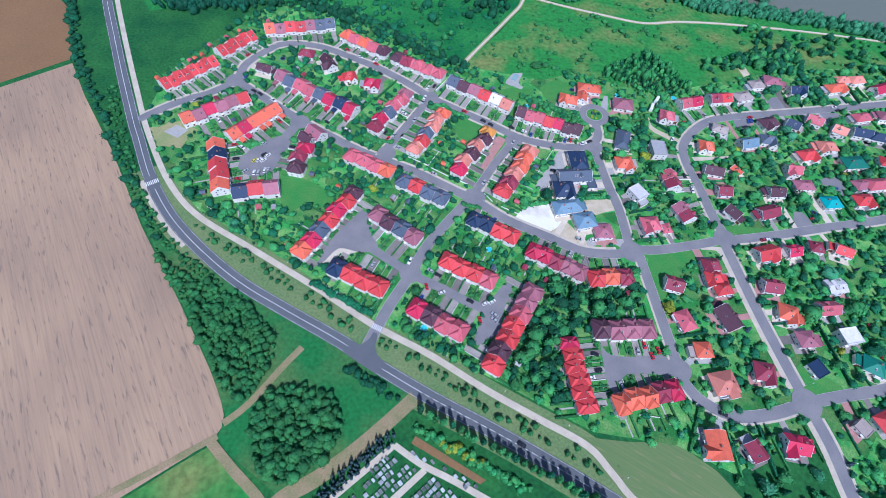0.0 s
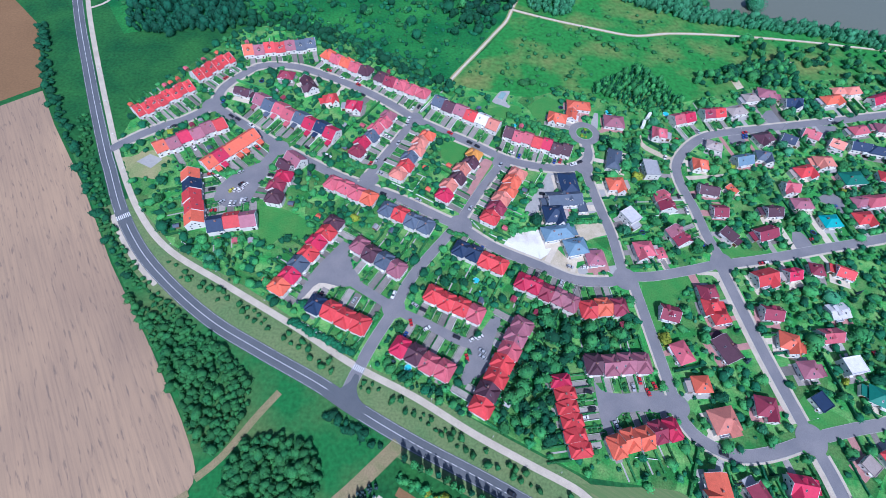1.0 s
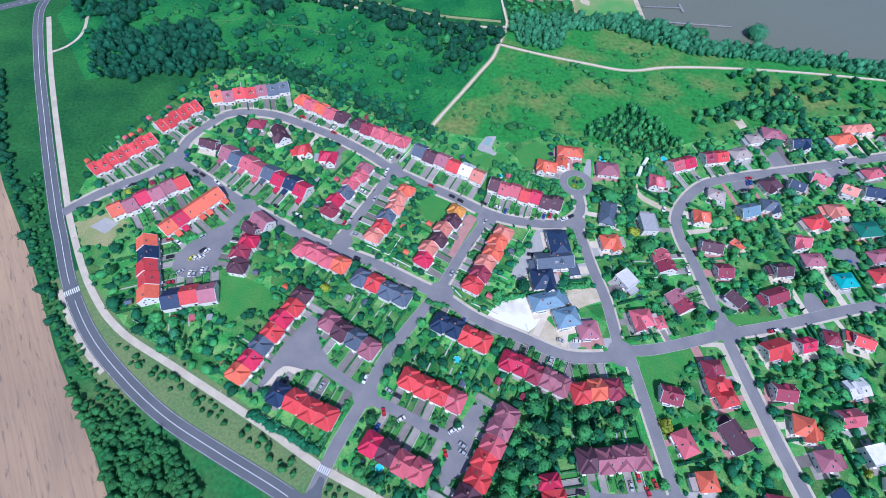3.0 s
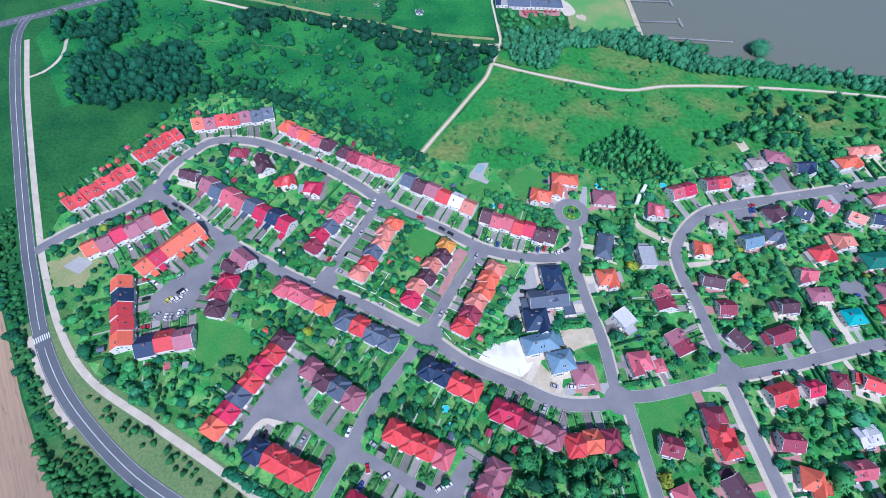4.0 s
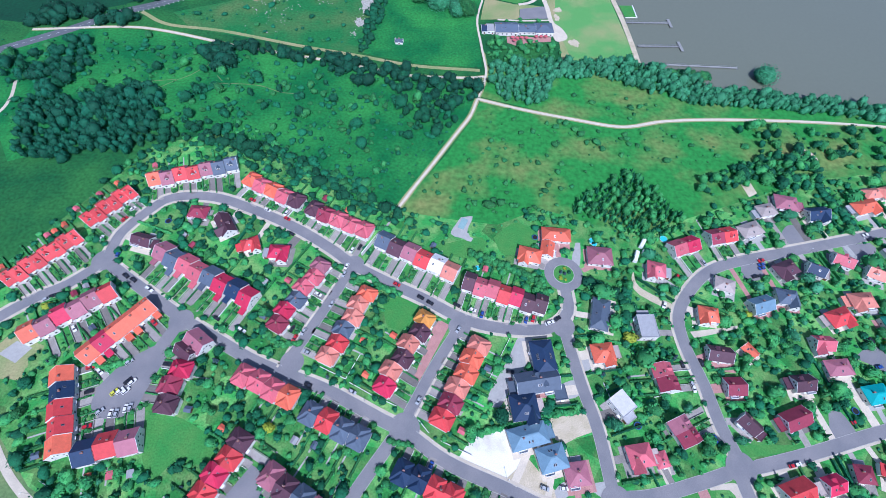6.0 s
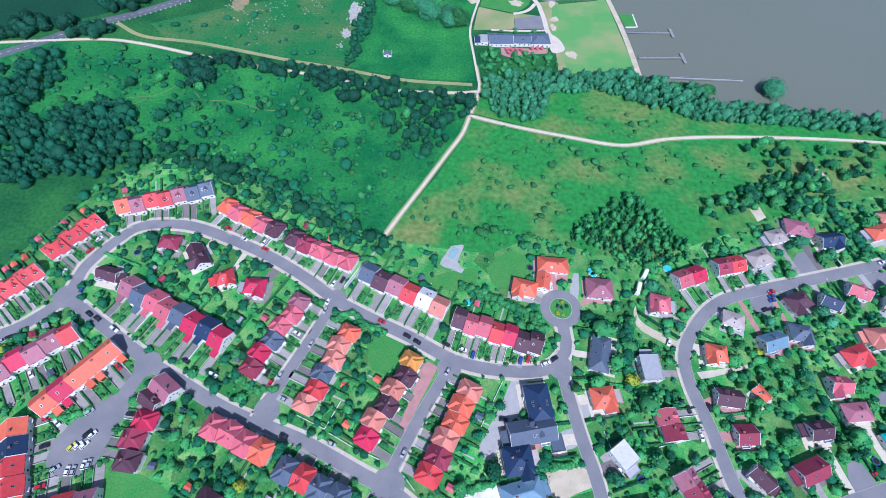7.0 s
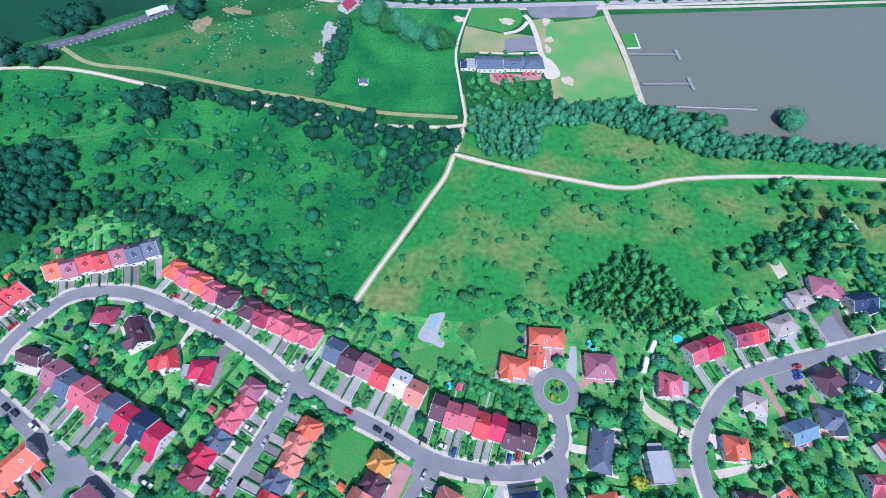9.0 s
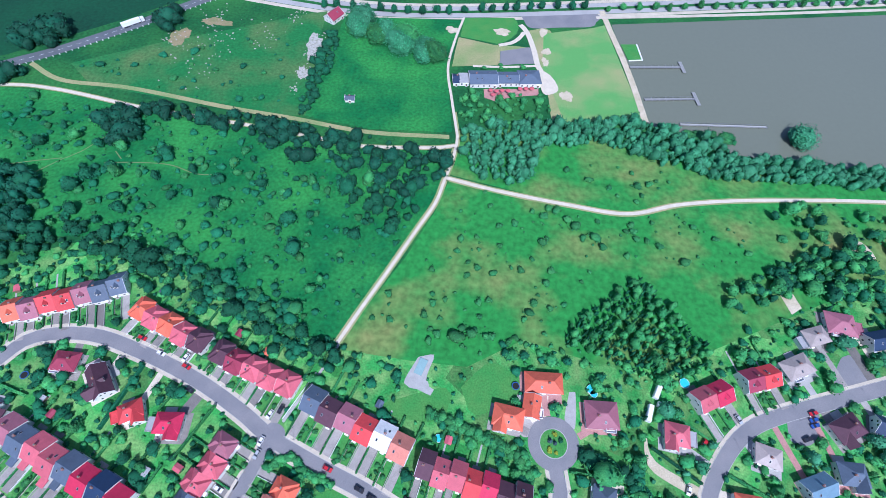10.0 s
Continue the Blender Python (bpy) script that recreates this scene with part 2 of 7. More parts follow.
def normals(line):
    out = []
    for i in range(len(line)):
        t = (line[min(i + 1, len(line) - 1)] - line[max(i - 1, 0)]).normalized()
        out.append(Vector((-t.y, t.x)))
    return out


def ribbon(bm, line, lo, hi, z, mat=0, keep=None, rise=0.0):
    """A strip between two offsets from a line; with rise, a raised kerb."""
    N = normals(line)
    for i in range(len(line) - 1):
        if keep and not keep((line[i] + line[i + 1]) / 2 + N[i] * (lo + hi) / 2, i):
            continue
        q = [line[i] + N[i] * lo, line[i + 1] + N[i + 1] * lo, line[i + 1] + N[i + 1] * hi, line[i] + N[i] * hi]
        face(bm, [(p.x, p.y, z + rise) for p in q], mat)
        if rise:
            for a, b in ((q[1], q[0]), (q[3], q[2])):
                face(bm, [(b.x, b.y, z), (a.x, a.y, z), (a.x, a.y, z + rise), (b.x, b.y, z + rise)][::-1], mat)


ROADS = []       # (line, half width)
LAYER = [0.03]


def road(name, pts, width, mat, label, soft=True, category="road"):
    line = smooth_line(pts)
    bm = bmesh.new()
    LAYER[0] += 0.0015
    ribbon(bm, line, -width / 2, width / 2, LAYER[0])
    ob = part(name, bm, mat)
    tagged(ob, label, category, "", "structure")
    ROADS.append((line, width / 2))
    return line


def strip(name, line, lo, hi, mat, label, category, z, keep=None, rise=0.0):
    bm = bmesh.new()
    ribbon(bm, line, lo, hi, z, keep=keep, rise=rise)
    return tagged(part(name, bm, mat), label, category, "", "structure")


PLOTS = []       # open areas kept free of trees: polygons


def area(name, pts, mat, label, z=None, category="ground", soft=0.0, free=False, fan=False):
    if z is None:
        LAYER[0] += 0.0015
        z = LAYER[0]
    line = smooth_line(list(pts) + [pts[0]], soft)[:-1] if soft else [Vector(p) for p in pts]
    bm = bmesh.new()
    if fan:
        c = sum(line, Vector((0, 0))) / len(line)
        for a, b in zip(line, line[1:] + line[:1]):
            face(bm, [(c.x, c.y, z), (a.x, a.y, z), (b.x, b.y, z)])
    else:
        bmesh.ops.triangulate(bm, faces=[face(bm, [(p.x, p.y, z) for p in line])])
    bm.normal_update()
    for f in bm.faces:
        if f.normal.z < 0:
            f.normal_flip()
    if free:
        PLOTS.append(line)
    return tagged(part(name, bm, mat), label, category, "", "structure")


def ragged(pts, seed):
    """A worn patch with an uneven edge that fills the extent of pts."""
    rng = random.Random(seed)
    xs, ys = [p[0] for p in pts], [p[1] for p in pts]
    cx, cy, rx, ry = (min(xs) + max(xs)) / 2, (min(ys) + max(ys)) / 2, (max(xs) - min(xs)) / 2, (max(ys) - min(ys)) / 2
    waves = [(k, rng.uniform(0, 2 * pi), 0.17 / k ** 0.5) for k in (2, 3, 5, 8, 13)]
    out = []
    for i in range(64):
        a = 2 * pi * i / 64
        r = 0.92 + sum(h * sin(k * a + f) for k, f, h in waves)
        out.append((cx + rx * r * cos(a), cy + ry * r * sin(a)))
    return out


def inside(p, poly):
    hit = False
    for i in range(len(poly)):
        a, b = poly[i], poly[i - 1]
        if (a[1] > p[1]) != (b[1] > p[1]) and p[0] < (b[0] - a[0]) * (p[1] - a[1]) / (b[1] - a[1]) + a[0]:
            hit = not hit
    return hit


# ---- foliage helpers ----
def mesh_of(name, V, F):
    me = bpy.data.meshes.new(name)
    me.from_pydata([tuple(v) for v in V], [], [tuple(int(i) for i in f) for f in F])
    return me


def tufts(rng, C, N, size, bend=0.35):
    """One bent leaf clump (two triangles) at each centre, turned about its normal."""
    n = len(C)
    N = N + rng.normal(0, 0.55, (n, 3))
    N /= np.linalg.norm(N, axis=1, keepdims=True) + 1e-9
    R = rng.normal(0, 1, (n, 3))
    U = np.cross(N, R)
    U /= np.linalg.norm(U, axis=1, keepdims=True) + 1e-9
    W = np.cross(N, U)
    s = (size * rng.uniform(0.6, 1.35, (n, 1)))
    V = np.stack([C + U * s, C + W * s * 0.8 - N * s * bend, C - U * s, C - W * s * 0.8 - N * s * bend], 1).reshape(-1, 3)
    k = np.arange(n)[:, None] * 4
    F = np.concatenate([k + np.array([[0, 1, 2]]), k + np.array([[0, 2, 3]])])
    return V, F


def ico():
    bm = bmesh.new()
    bmesh.ops.create_icosphere(bm, subdivisions=2, radius=1.0)
    V = np.array([v.co[:] for v in bm.verts])
    F = np.array([[v.index for v in f.verts] for f in bm.faces])
    bm.free()
    return V, F


ICO_V, ICO_F = ico()


def lump(D, seed):
    """An uneven radius for each direction."""
    r = np.ones(len(D))
    rg = np.random.RandomState(seed)
    for _ in range(7):
        a = rg.normal(0, 1, 3)
        a /= np.linalg.norm(a)
        r += 0.46 * np.maximum(0, D @ a - 0.45) * 2 - 0.24 * np.maximum(0, -(D @ a) - 0.5)
    return r


def crown_shape(kind, n, seed):
    """Crown of unit height standing on z = 0: vertices and triangles."""
    rng = np.random.RandomState(seed)
    D = rng.normal(0, 1, (n, 3))
    D /= np.linalg.norm(D, axis=1, keepdims=True)
    if kind == "conifer":
        z = 1 - np.sqrt(rng.uniform(0, 1, n))
        a = rng.uniform(0, 2 * pi, n)
        r = (1 - z) * 0.30 * rng.uniform(0.75, 1.1, n)
        C = np.stack([np.cos(a) * r, np.sin(a) * r, z], 1)
        N = np.stack([np.cos(a), np.sin(a), np.full(n, 0.5)], 1)
        V, F = tufts(rng, C, N, 0.09)
        z = (ICO_V[:, 2] + 1) / 2
        core = np.stack([ICO_V[:, 0] * 0.24 * (1.15 - z), ICO_V[:, 1] * 0.24 * (1.15 - z), z * 0.9], 1)
    else:
        sx, sz, tuft = {"round": (0.50, 0.46, 0.098), "poplar": (0.17, 0.5, 0.075), "bush": (0.62, 0.5, 0.16), "large": (0.50, 0.46, 0.045)}[kind]
        r = lump(D, seed) * rng.uniform(0.82, 1.06, n)
        C = D * r[:, None] * np.array([sx, sx, sz]) + np.array([0, 0, sz])
        V, F = tufts(rng, C, D + np.array([0, 0, 0.25]), tuft)
        core = ICO_V * lump(ICO_V, seed)[:, None] * 0.84 * np.array([sx, sx, sz]) + np.array([0, 0, sz])
    return np.concatenate([V, core]), np.concatenate([F, ICO_F + len(V)])


def scattered(name, spots, kind, mat, label, category, n=70, base=0.0, variants=5):
    """Uncounted plants as one mesh. spots: (x, y, height, width)."""
    shapes = [crown_shape(kind, int(n * (1.3 if kind == "round" else 1)), 31 + k) for k in range(variants)]
    rng = np.random.RandomState(len(spots))
    VV, FF, at = [], [], 0
    for i, (x, y, h, w) in enumerate(spots):
        V, F = shapes[i % variants]
        a = rng.uniform(0, 2 * pi)
        R = np.array([[cos(a), -sin(a), 0], [sin(a), cos(a), 0], [0, 0, 1]])
        VV.append((V * np.array([w, w, h])) @ R.T + np.array([x, y, base * h]))
        FF.append(F + at)
        at += len(V)
    V, F = np.concatenate(VV), np.concatenate(FF)
    me = bpy.data.meshes.new(name)
    me.vertices.add(len(V)), me.loops.add(len(F) * 3), me.polygons.add(len(F))
    me.vertices.foreach_set("co", V.astype(np.float32).ravel())
    me.loops.foreach_set("vertex_index", F.astype(np.int32).ravel())
    me.polygons.foreach_set("loop_start", np.arange(0, len(F) * 3, 3, dtype=np.int32))
    me.update(calc_edges=True)
    return tagged(part(name, me, mat), label, category, "", "stuff")


ROAD_PTS = []
DRIVES = []
FRONTS = []      # (x, y, nx, ny, half width, reach) of the strips between terraces and street


def free_spot(p, house_gap=1.2, road_edge=1.0):
    if not ROAD_PTS:
        for line, half in ROADS:
            for q in line:
                ROAD_PTS.append((q.x, q.y, half))
        ROAD_PTS[:] = [np.array(ROAD_PTS)]
    A = ROAD_PTS[0]
    if (np.hypot(A[:, 0] - p[0], A[:, 1] - p[1]) - A[:, 2]).min() < road_edge:
        return False
    if occupied(p, house_gap):
        return False
    if FRONTS:
        B = np.array(FRONTS)
        dx, dy = p[0] - B[:, 0], p[1] - B[:, 1]
        out, along = dx * B[:, 2] + dy * B[:, 3], dx * -B[:, 3] + dy * B[:, 2]
        if ((out > -1) & (out < B[:, 5]) & (abs(along) < B[:, 4])).any():
            return False
    for s, e, run in DRIVES:
        r = Vector((p[0], p[1])) - s
        if -1 < r.dot(e) < run and abs(r.x * e.y - r.y * e.x) < 2.6:
            return False
    return not any(inside(p, poly) for poly in PLOTS)


def spots_in(poly, spacing, size, slim=1.0, seed=1, jitter=0.5, keep=1.0, house_gap=1.5, road_edge=1.5):
    """Loose grid of places within a polygon; size: (least, most) height."""
    rng = random.Random(seed)
    xs, ys = [p[0] for p in poly], [p[1] for p in poly]
    out = []
    y = min(ys)
    while y < max(ys):
        x = min(xs)
        while x < max(xs):
            p = (x + rng.uniform(-jitter, jitter) * spacing, y + rng.uniform(-jitter, jitter) * spacing)
            h, k = size[0] + (size[1] - size[0]) * rng.random() ** 1.6, rng.random()
            if k < keep and inside(p, poly) and free_spot(p, house_gap, road_edge):
                out.append((p[0], p[1], h, h * slim * rng.uniform(0.8, 1.2)))
            x += spacing
        y += spacing
    return out


def build_trunk(bm):
    """Tapered trunk with three limbs, of unit height."""
    for (x0, y0, z0, x1, y1, z1, r0, r1) in ((0, 0, -0.02, 0.01, 0, 0.55, 0.035, 0.02), (0.005, 0, 0.3, 0.2, 0.08, 0.55, 0.016, 0.008),
                                             (0.005, 0, 0.35, -0.16, 0.12, 0.6, 0.016, 0.008), (0.005, 0, 0.38, 0.0, -0.2, 0.62, 0.016, 0.008)):
        a = [bm.verts.new((x0 + r0 * cos(k * pi / 3), y0 + r0 * sin(k * pi / 3), z0)) for k in range(6)]
        b = [bm.verts.new((x1 + r1 * cos(k * pi / 3), y1 + r1 * sin(k * pi / 3), z1)) for k in range(6)]
        for k in range(6):
            bm.faces.new((a[k], a[(k + 1) % 6], b[(k + 1) % 6], b[k]))


def tree(x, y, h, w, kind="round", mat=None, label="", group="garden trees", v=0):
    n = {"round": 190, "poplar": 150, "conifer": 150, "bush": 110, "large": 1100}[kind]
    key = ("crown", kind, v % 5)
    if key not in MESHES:
        MESHES[key] = mesh_of("crown", *crown_shape(kind, n, 70 + v % 5))
    lift = {"round": 0.2, "poplar": 0.1, "conifer": 0.06, "bush": 0.0, "large": 0.12}[kind]
    root = new("tree" if kind != "bush" else "shrub")
    root.matrix_basis = pose(x, y, 0, 0, 0, (x * 37 + y * 11) % 360)
    if kind != "bush":
        part("trunk", cached(("trunk",), build_trunk), BARK, root, Matrix.Diagonal((h, h, h, 1)))
    part("crown", MESHES[key], mat or LEAF, root, pose(0, 0, h * lift) @ Matrix.Diagonal((w, w, h * (1 - lift), 1)))
    return tagged(root, label or "leafy green garden tree", "tree" if kind != "bush" else "shrub", group)


def hedge(x, y, ang, length, mat=None, height=1.3, width=1.0):
    """A clipped hedge running along its own x axis from its origin."""
    L = max(2.0, round(length / 2) * 2.0)
    key = ("hedge", L, height, width)
    if key not in MESHES:
        rng = np.random.RandomState(int(L * 10))
        n = int(L * 11)
        C = np.stack([rng.uniform(0, L, n), rng.uniform(-1, 1, n) * width / 2, rng.uniform(0.25, 1.0, n) * height], 1)
        top = rng.uniform(0, 1, n) < 0.6
        C[top, 2] = height * rng.uniform(0.9, 1.08, top.sum())
        C[~top, 1] = np.sign(C[~top, 1]) * width / 2
        V, F = tufts(rng, C, np.stack([0 * C[:, 0], C[:, 1], top * 1.0], 1) + 0.01, 0.3)
        w = width / 2 * 0.9
        B = np.array([(a, b, c) for c in (0, height * 0.93) for b in (-w, w) for a in (0, L)])
        T = np.array([(4, 5, 7), (4, 7, 6), (0, 1, 5), (0, 5, 4), (2, 6, 7), (2, 7, 3), (0, 4, 6), (0, 6, 2), (1, 3, 7), (1, 7, 5)])
        MESHES[key] = mesh_of("hedge", np.concatenate([V, B]), np.concatenate([F, T + len(V)]))
    ob = part("hedge", MESHES[key], mat or LEAF, None, pose(x, y, 0, 0, 0, ang))
    return tagged(ob, "clipped green garden hedge between two plots", "hedge", "garden hedges")


# ---- ground, fields, water ----
bm = bmesh.new()
face(bm, [(-2500, -1500, 0), (2500, -1500, 0), (2500, 3500, 0), (-2500, 3500, 0)])
tagged(part("ground", bm, GRASS), "green grassland round the housing estate", "ground", "", "structure")
area("field", [(-591.1, 222.3), (-318.3, 225.0), (-286.0, 258.4), (-261.0, 228.3), (-219.0, 183.3), (-177.3, 132.8), (-135.2, 88.2), (-107.1, 56.6), (-96.7, 43.2), (-92.8, 36.6), (-91.8, 31.0), (-93.6, 25.7), (-100.8, 18.3), (-134.5, -12.3), (-291.5, -94.2)], STUBBLE, "pale harvested stubble field with tractor lines", category="field", free=True)
area("brown_field", [(-650.9, 278.3), (-377.8, 367.4), (-328.7, 328.9), (-288.5, 263.1), (-320.9, 229.1), (-596.6, 227.4)], BROWN_FIELD, "brown ploughed field beside the road", category="field", free=True)
area("meadow", [(-3.9, 322.6), (7.1, 341.4), (24.0, 372.7), (37.2, 403.0), (44.5, 428.6), (112.9, 414.5), (149.1, 411.0), (216.1, 426.7), (311.1, 434.7), (429.8, 439.8), (375.4, 352.9), (278.8, 357.8), (189.3, 321.1), (132.1, 306.1), (65.7, 296.1), (9.4, 307.5)], MEADOW_DRY, "patchy yellowing meadow above the houses", category="meadow")
area("meadow", [(44.4, 430.4), (113.0, 415.3), (149.3, 412.2), (216.4, 427.9), (311.5, 435.6), (430.4, 440.7), (437.9, 452.8), (320.6, 457.4), (225.0, 461.9), (117.1, 475.4), (48.9, 468.2)], MEADOW_DRY, "patchy meadow between path and lakeside wood", category="meadow")
area("gardens", [(-214.6, 223.7), (-217.5, 265.2), (-175.1, 354.8), (-119.1, 379.6), (-64.2, 347.3), (-13.8, 318.9), (31.7, 315.0), (58.8, 314.1), (86.3, 329.7), (122.4, 320.3), (158.9, 321.3), (273.3, 374.4), (363.2, 394.9), (524.7, 386.2), (333.0, 60.4), (237.6, 38.4), (208.9, 34.8), (203.0, 70.1), (156.0, 42.8), (129.6, 52.1), (87.0, 53.1), (43.6, 69.5), (-32.4, 95.7), (-98.8, 128.3), (-149.6, 149.3), (-182.6, 175.6)], GARDEN, "patchwork of green garden lawns and beds", category="garden")
area("rough_grass", [(-269.5, 244.4), (-251.2, 224.6), (-206.3, 176.0), (-160.7, 125.7), (-155.3, 120.7), (-110.8, 105.9), (-81.5, 93.2), (-34.3, 75.3), (-6.2, 58.1), (-25.4, 33.6), (-42.6, 16.6), (-56.4, 6.1), (-86.0, 21.0), (-92.0, 26.4), (-91.3, 35.4), (-107.6, 58.0), (-135.3, 89.8), (-177.5, 134.8), (-216.2, 181.3)], ROUGH_GRASS, "rough yellowish grass round the roadside wood", category="meadow")
area("grass_field", [(-94.4, 22.3), (-80.6, 13.3), (-67.0, 3.7), (-93.3, -23.5), (-139.5, -25.1), (-132.2, -12.0), (-107.9, 10.5)], MEADOW_DRY, "fresh green grass field beside the track", category="meadow")
area("lake", [(161.5, 592.3), (172.8, 485.3), (199.7, 479.9), (225.7, 464.4), (320.6, 457.4), (679.8, 442.8), (977.6, 723.6), (394.9, 634.5)], WATER, "grey still lake water", category="lake", free=True)
area("beach_lawn", [(107.6, 574.4), (146.7, 586.2), (156.0, 590.9), (171.1, 488.8), (117.5, 480.5), (105.0, 535.2)], BEACH_LAWN, "mown lakeside lawn with bare patches", category="lawn", free=True)
area("park_lawn", [(46.7, 586.4), (66.0, 589.0), (85.4, 591.3), (88.0, 585.0), (88.7, 579.0), (87.0, 572.0), (82.9, 565.9), (78.0, 561.0), (72.3, 558.0), (59.6, 560.4), (44.7, 563.3)], LAWN, "round mown lawn in the park", category="lawn", free=True)
area("meadow", [(-322.0, 402.0), (-318.1, 462.3), (-252.9, 475.0), (-215.9, 474.8), (-156.6, 464.5), (-100.1, 458.0), (-48.3, 451.2), (-15.5, 446.0), (30.2, 448.8), (44.5, 446.0), (40.0, 424.8), (27.0, 390.0), (4.4, 342.0), (-6.0, 323.0), (-36.0, 324.0), (-98.0, 356.0), (-133.0, 371.0), (-190.0, 366.0), (-262.0, 330.0)], MEADOW, "lush green meadow dotted with bushes", category="meadow")
area("crop_field", [(-330.0, 472.0), (-264.0, 506.0), (-198.0, 557.0), (-120.0, 628.0), (-300.0, 700.0), (-560.0, 640.0), (-520.0, 480.0)], CROP, "dark green crop field beyond the country road", category="field")
area("rough_pasture", [(-218.6, 502.3), (-162.5, 533.3), (-119.6, 553.0), (-72.4, 576.2), (-58.4, 581.6), (-58.1, 547.4), (-50.2, 470.3), (-73.6, 468.8), (-141.8, 476.0), (-196.7, 483.3)], ROUGH_GRASS, "rough yellowish pasture with rubble", category="meadow")
area("pasture", [(-44.4, 576.2), (45.9, 584.2), (36.2, 527.2), (43.6, 465.2), (-10.6, 463.0), (-52.0, 470.1)], MEADOW, "fenced green pasture", category="meadow")

LAWN_Z = LAYER[0] + 0.002
LAYER[0] += 0.04

# ---- roads ----
MAIN = road("main_road", [(-342.7, 429.2), (-336.3, 401.1), (-303.9, 343.6), (-266.4, 284.1), (-244.7, 250.3)] + [(-219.1, 211.7), (-209.2, 197.8), (-187.7, 167.7), (-165.0, 143.2), (-140.4, 124.4), (-111.1, 106.9), (-81.9, 94.5), (-47.6, 81.1), (-27.6, 71.7), (3.8, 58.7), (39.1, 46.1), (64.4, 36.3), (93.6, 24.1), (135.6, 5.7), (187.1, -16.1), (250.4, -42.0)], 7.8, MAIN_ASPHALT, "dark asphalt main road with white markings")
NORTH_ROAD = road("north_road", [(-373.1, 402.0), (-298.2, 461.3), (-262.3, 494.3), (-233.7, 513.6), (-192.5, 547.9), (-154.5, 583.7), (-103.6, 625.5)], 9.0, MAIN_ASPHALT, "grey country road with a bridge rail")
FOOT = road("footway", [(-327.0, 398.9), (-296.0, 344.8), (-261.8, 289.6)] + [(-225.2, 232.9), (-205.5, 203.7), (-178.1, 169.5), (-150.9, 146.5), (-112.4, 129.1), (-67.2, 109.3), (-31.8, 92.5), (0.8, 80.5), (32.0, 66.4), (58.6, 56.0), (83.9, 46.1), (95.7, 35.0), (109.4, 22.4), (148.2, 5.1), (213.4, -22.3)], 3.6, FOOTWAY, "pale paved footway along the main road", category="path")
R1 = road("street", [(-216.5, 214.0), (-209.6, 222.4)] + [(-201.6, 231.6), (-190.6, 241.4), (-181.1, 248.1), (-168.3, 265.0), (-166.9, 283.8), (-156.8, 302.7), (-146.2, 313.2), (-121.3, 316.1), (-93.3, 309.0), (-65.3, 298.6), (-41.2, 286.2), (-25.5, 276.4), (-3.6, 266.8), (17.5, 258.7), (41.3, 248.3), (64.1, 245.0), (88.3, 247.4), (99.7, 258.6), (98.9, 273.7)], 6.2, ASPHALT, "grey asphalt residential street")
R2 = road("street", [(-168.3, 265.0), (-138.7, 248.8), (-110.2, 233.6), (-91.5, 225.2), (-66.6, 214.6), (-43.7, 208.0), (-24.5, 202.5), (3.8, 191.1), (15.9, 186.6), (36.8, 174.9), (64.6, 165.8), (86.1, 159.1), (107.7, 160.9), (116.2, 165.3)], 6.2, ASPHALT, "grey asphalt residential street")
R3 = road("street", [(-25.5, 276.4), (-34.5, 252.2), (-47.9, 219.0), (-50.6, 211.4)], 5.6, ASPHALT, "grey asphalt side street")
R4 = road("street", [(38.9, 243.5), (27.3, 220.5), (16.4, 195.1), (13.4, 188.6)], 5.6, ASPHALT, "grey asphalt side street")
R5 = road("street", [(14.7, 190.7), (-8.7, 149.4), (-16.2, 127.0), (-24.8, 105.4), (-30.2, 87.9), (-32.3, 79.9)], 6.0, ASPHALT, "grey asphalt residential street")
R6 = road("street", [(96.5, 249.3), (104.0, 218.4), (110.9, 195.2), (115.3, 169.0), (118.0, 161.8)], 6.0, ASPHALT, "grey asphalt residential street")
R6B = road("street", [(119.9, 166.9), (125.3, 141.9), (129.6, 121.7), (133.6, 102.6), (136.3, 88.7), (141.9, 79.5), (151.1, 73.8), (164.8, 71.1), (183.6, 75.4), (203.2, 83.4)], 6.0, ASPHALT, "grey asphalt residential street")
R7 = road("street", [(115.0, 166.0), (132.9, 168.0), (162.1, 177.4), (180.0, 184.4)], 6.0, ASPHALT, "grey asphalt residential street")
R8 = road("street", [(375.6, 355.4), (316.4, 336.3), (278.9, 324.4), (246.2, 314.2), (206.8, 302.2), (187.0, 293.0), (171.7, 277.4), (163.0, 261.4), (163.6, 243.8), (169.2, 224.6), (173.6, 203.2), (180.0, 184.4)], 6.4, ASPHALT, "grey asphalt curving residential street")
R8B = road("street", [(177.3, 181.7), (183.1, 157.0), (190.2, 128.1), (197.1, 103.8), (203.2, 83.4), (209.5, 62.8), (213.4, 40.2), (218.9, 17.8)], 6.4, ASPHALT, "grey asphalt residential street")
R9 = road("street", [(179.0, 182.8), (212.2, 192.4), (250.1, 205.1), (284.7, 216.1), (384.6, 250.0)], 6.0, ASPHALT, "grey asphalt residential street")
R10 = road("street", [(203.2, 83.4), (227.6, 91.0), (251.0, 97.4), (336.7, 122.5)], 6.0, ASPHALT, "grey asphalt residential street")
road("street", [(-111.8, 233.5), (-118.0, 212.8), (-124.1, 199.6)], 7.0, ASPHALT, "grey asphalt access street")
road("street", [(-17.6, 127.5), (-33.6, 135.3), (-48.7, 142.6), (-59.5, 144.9)], 5.5, ASPHALT, "grey asphalt access street")
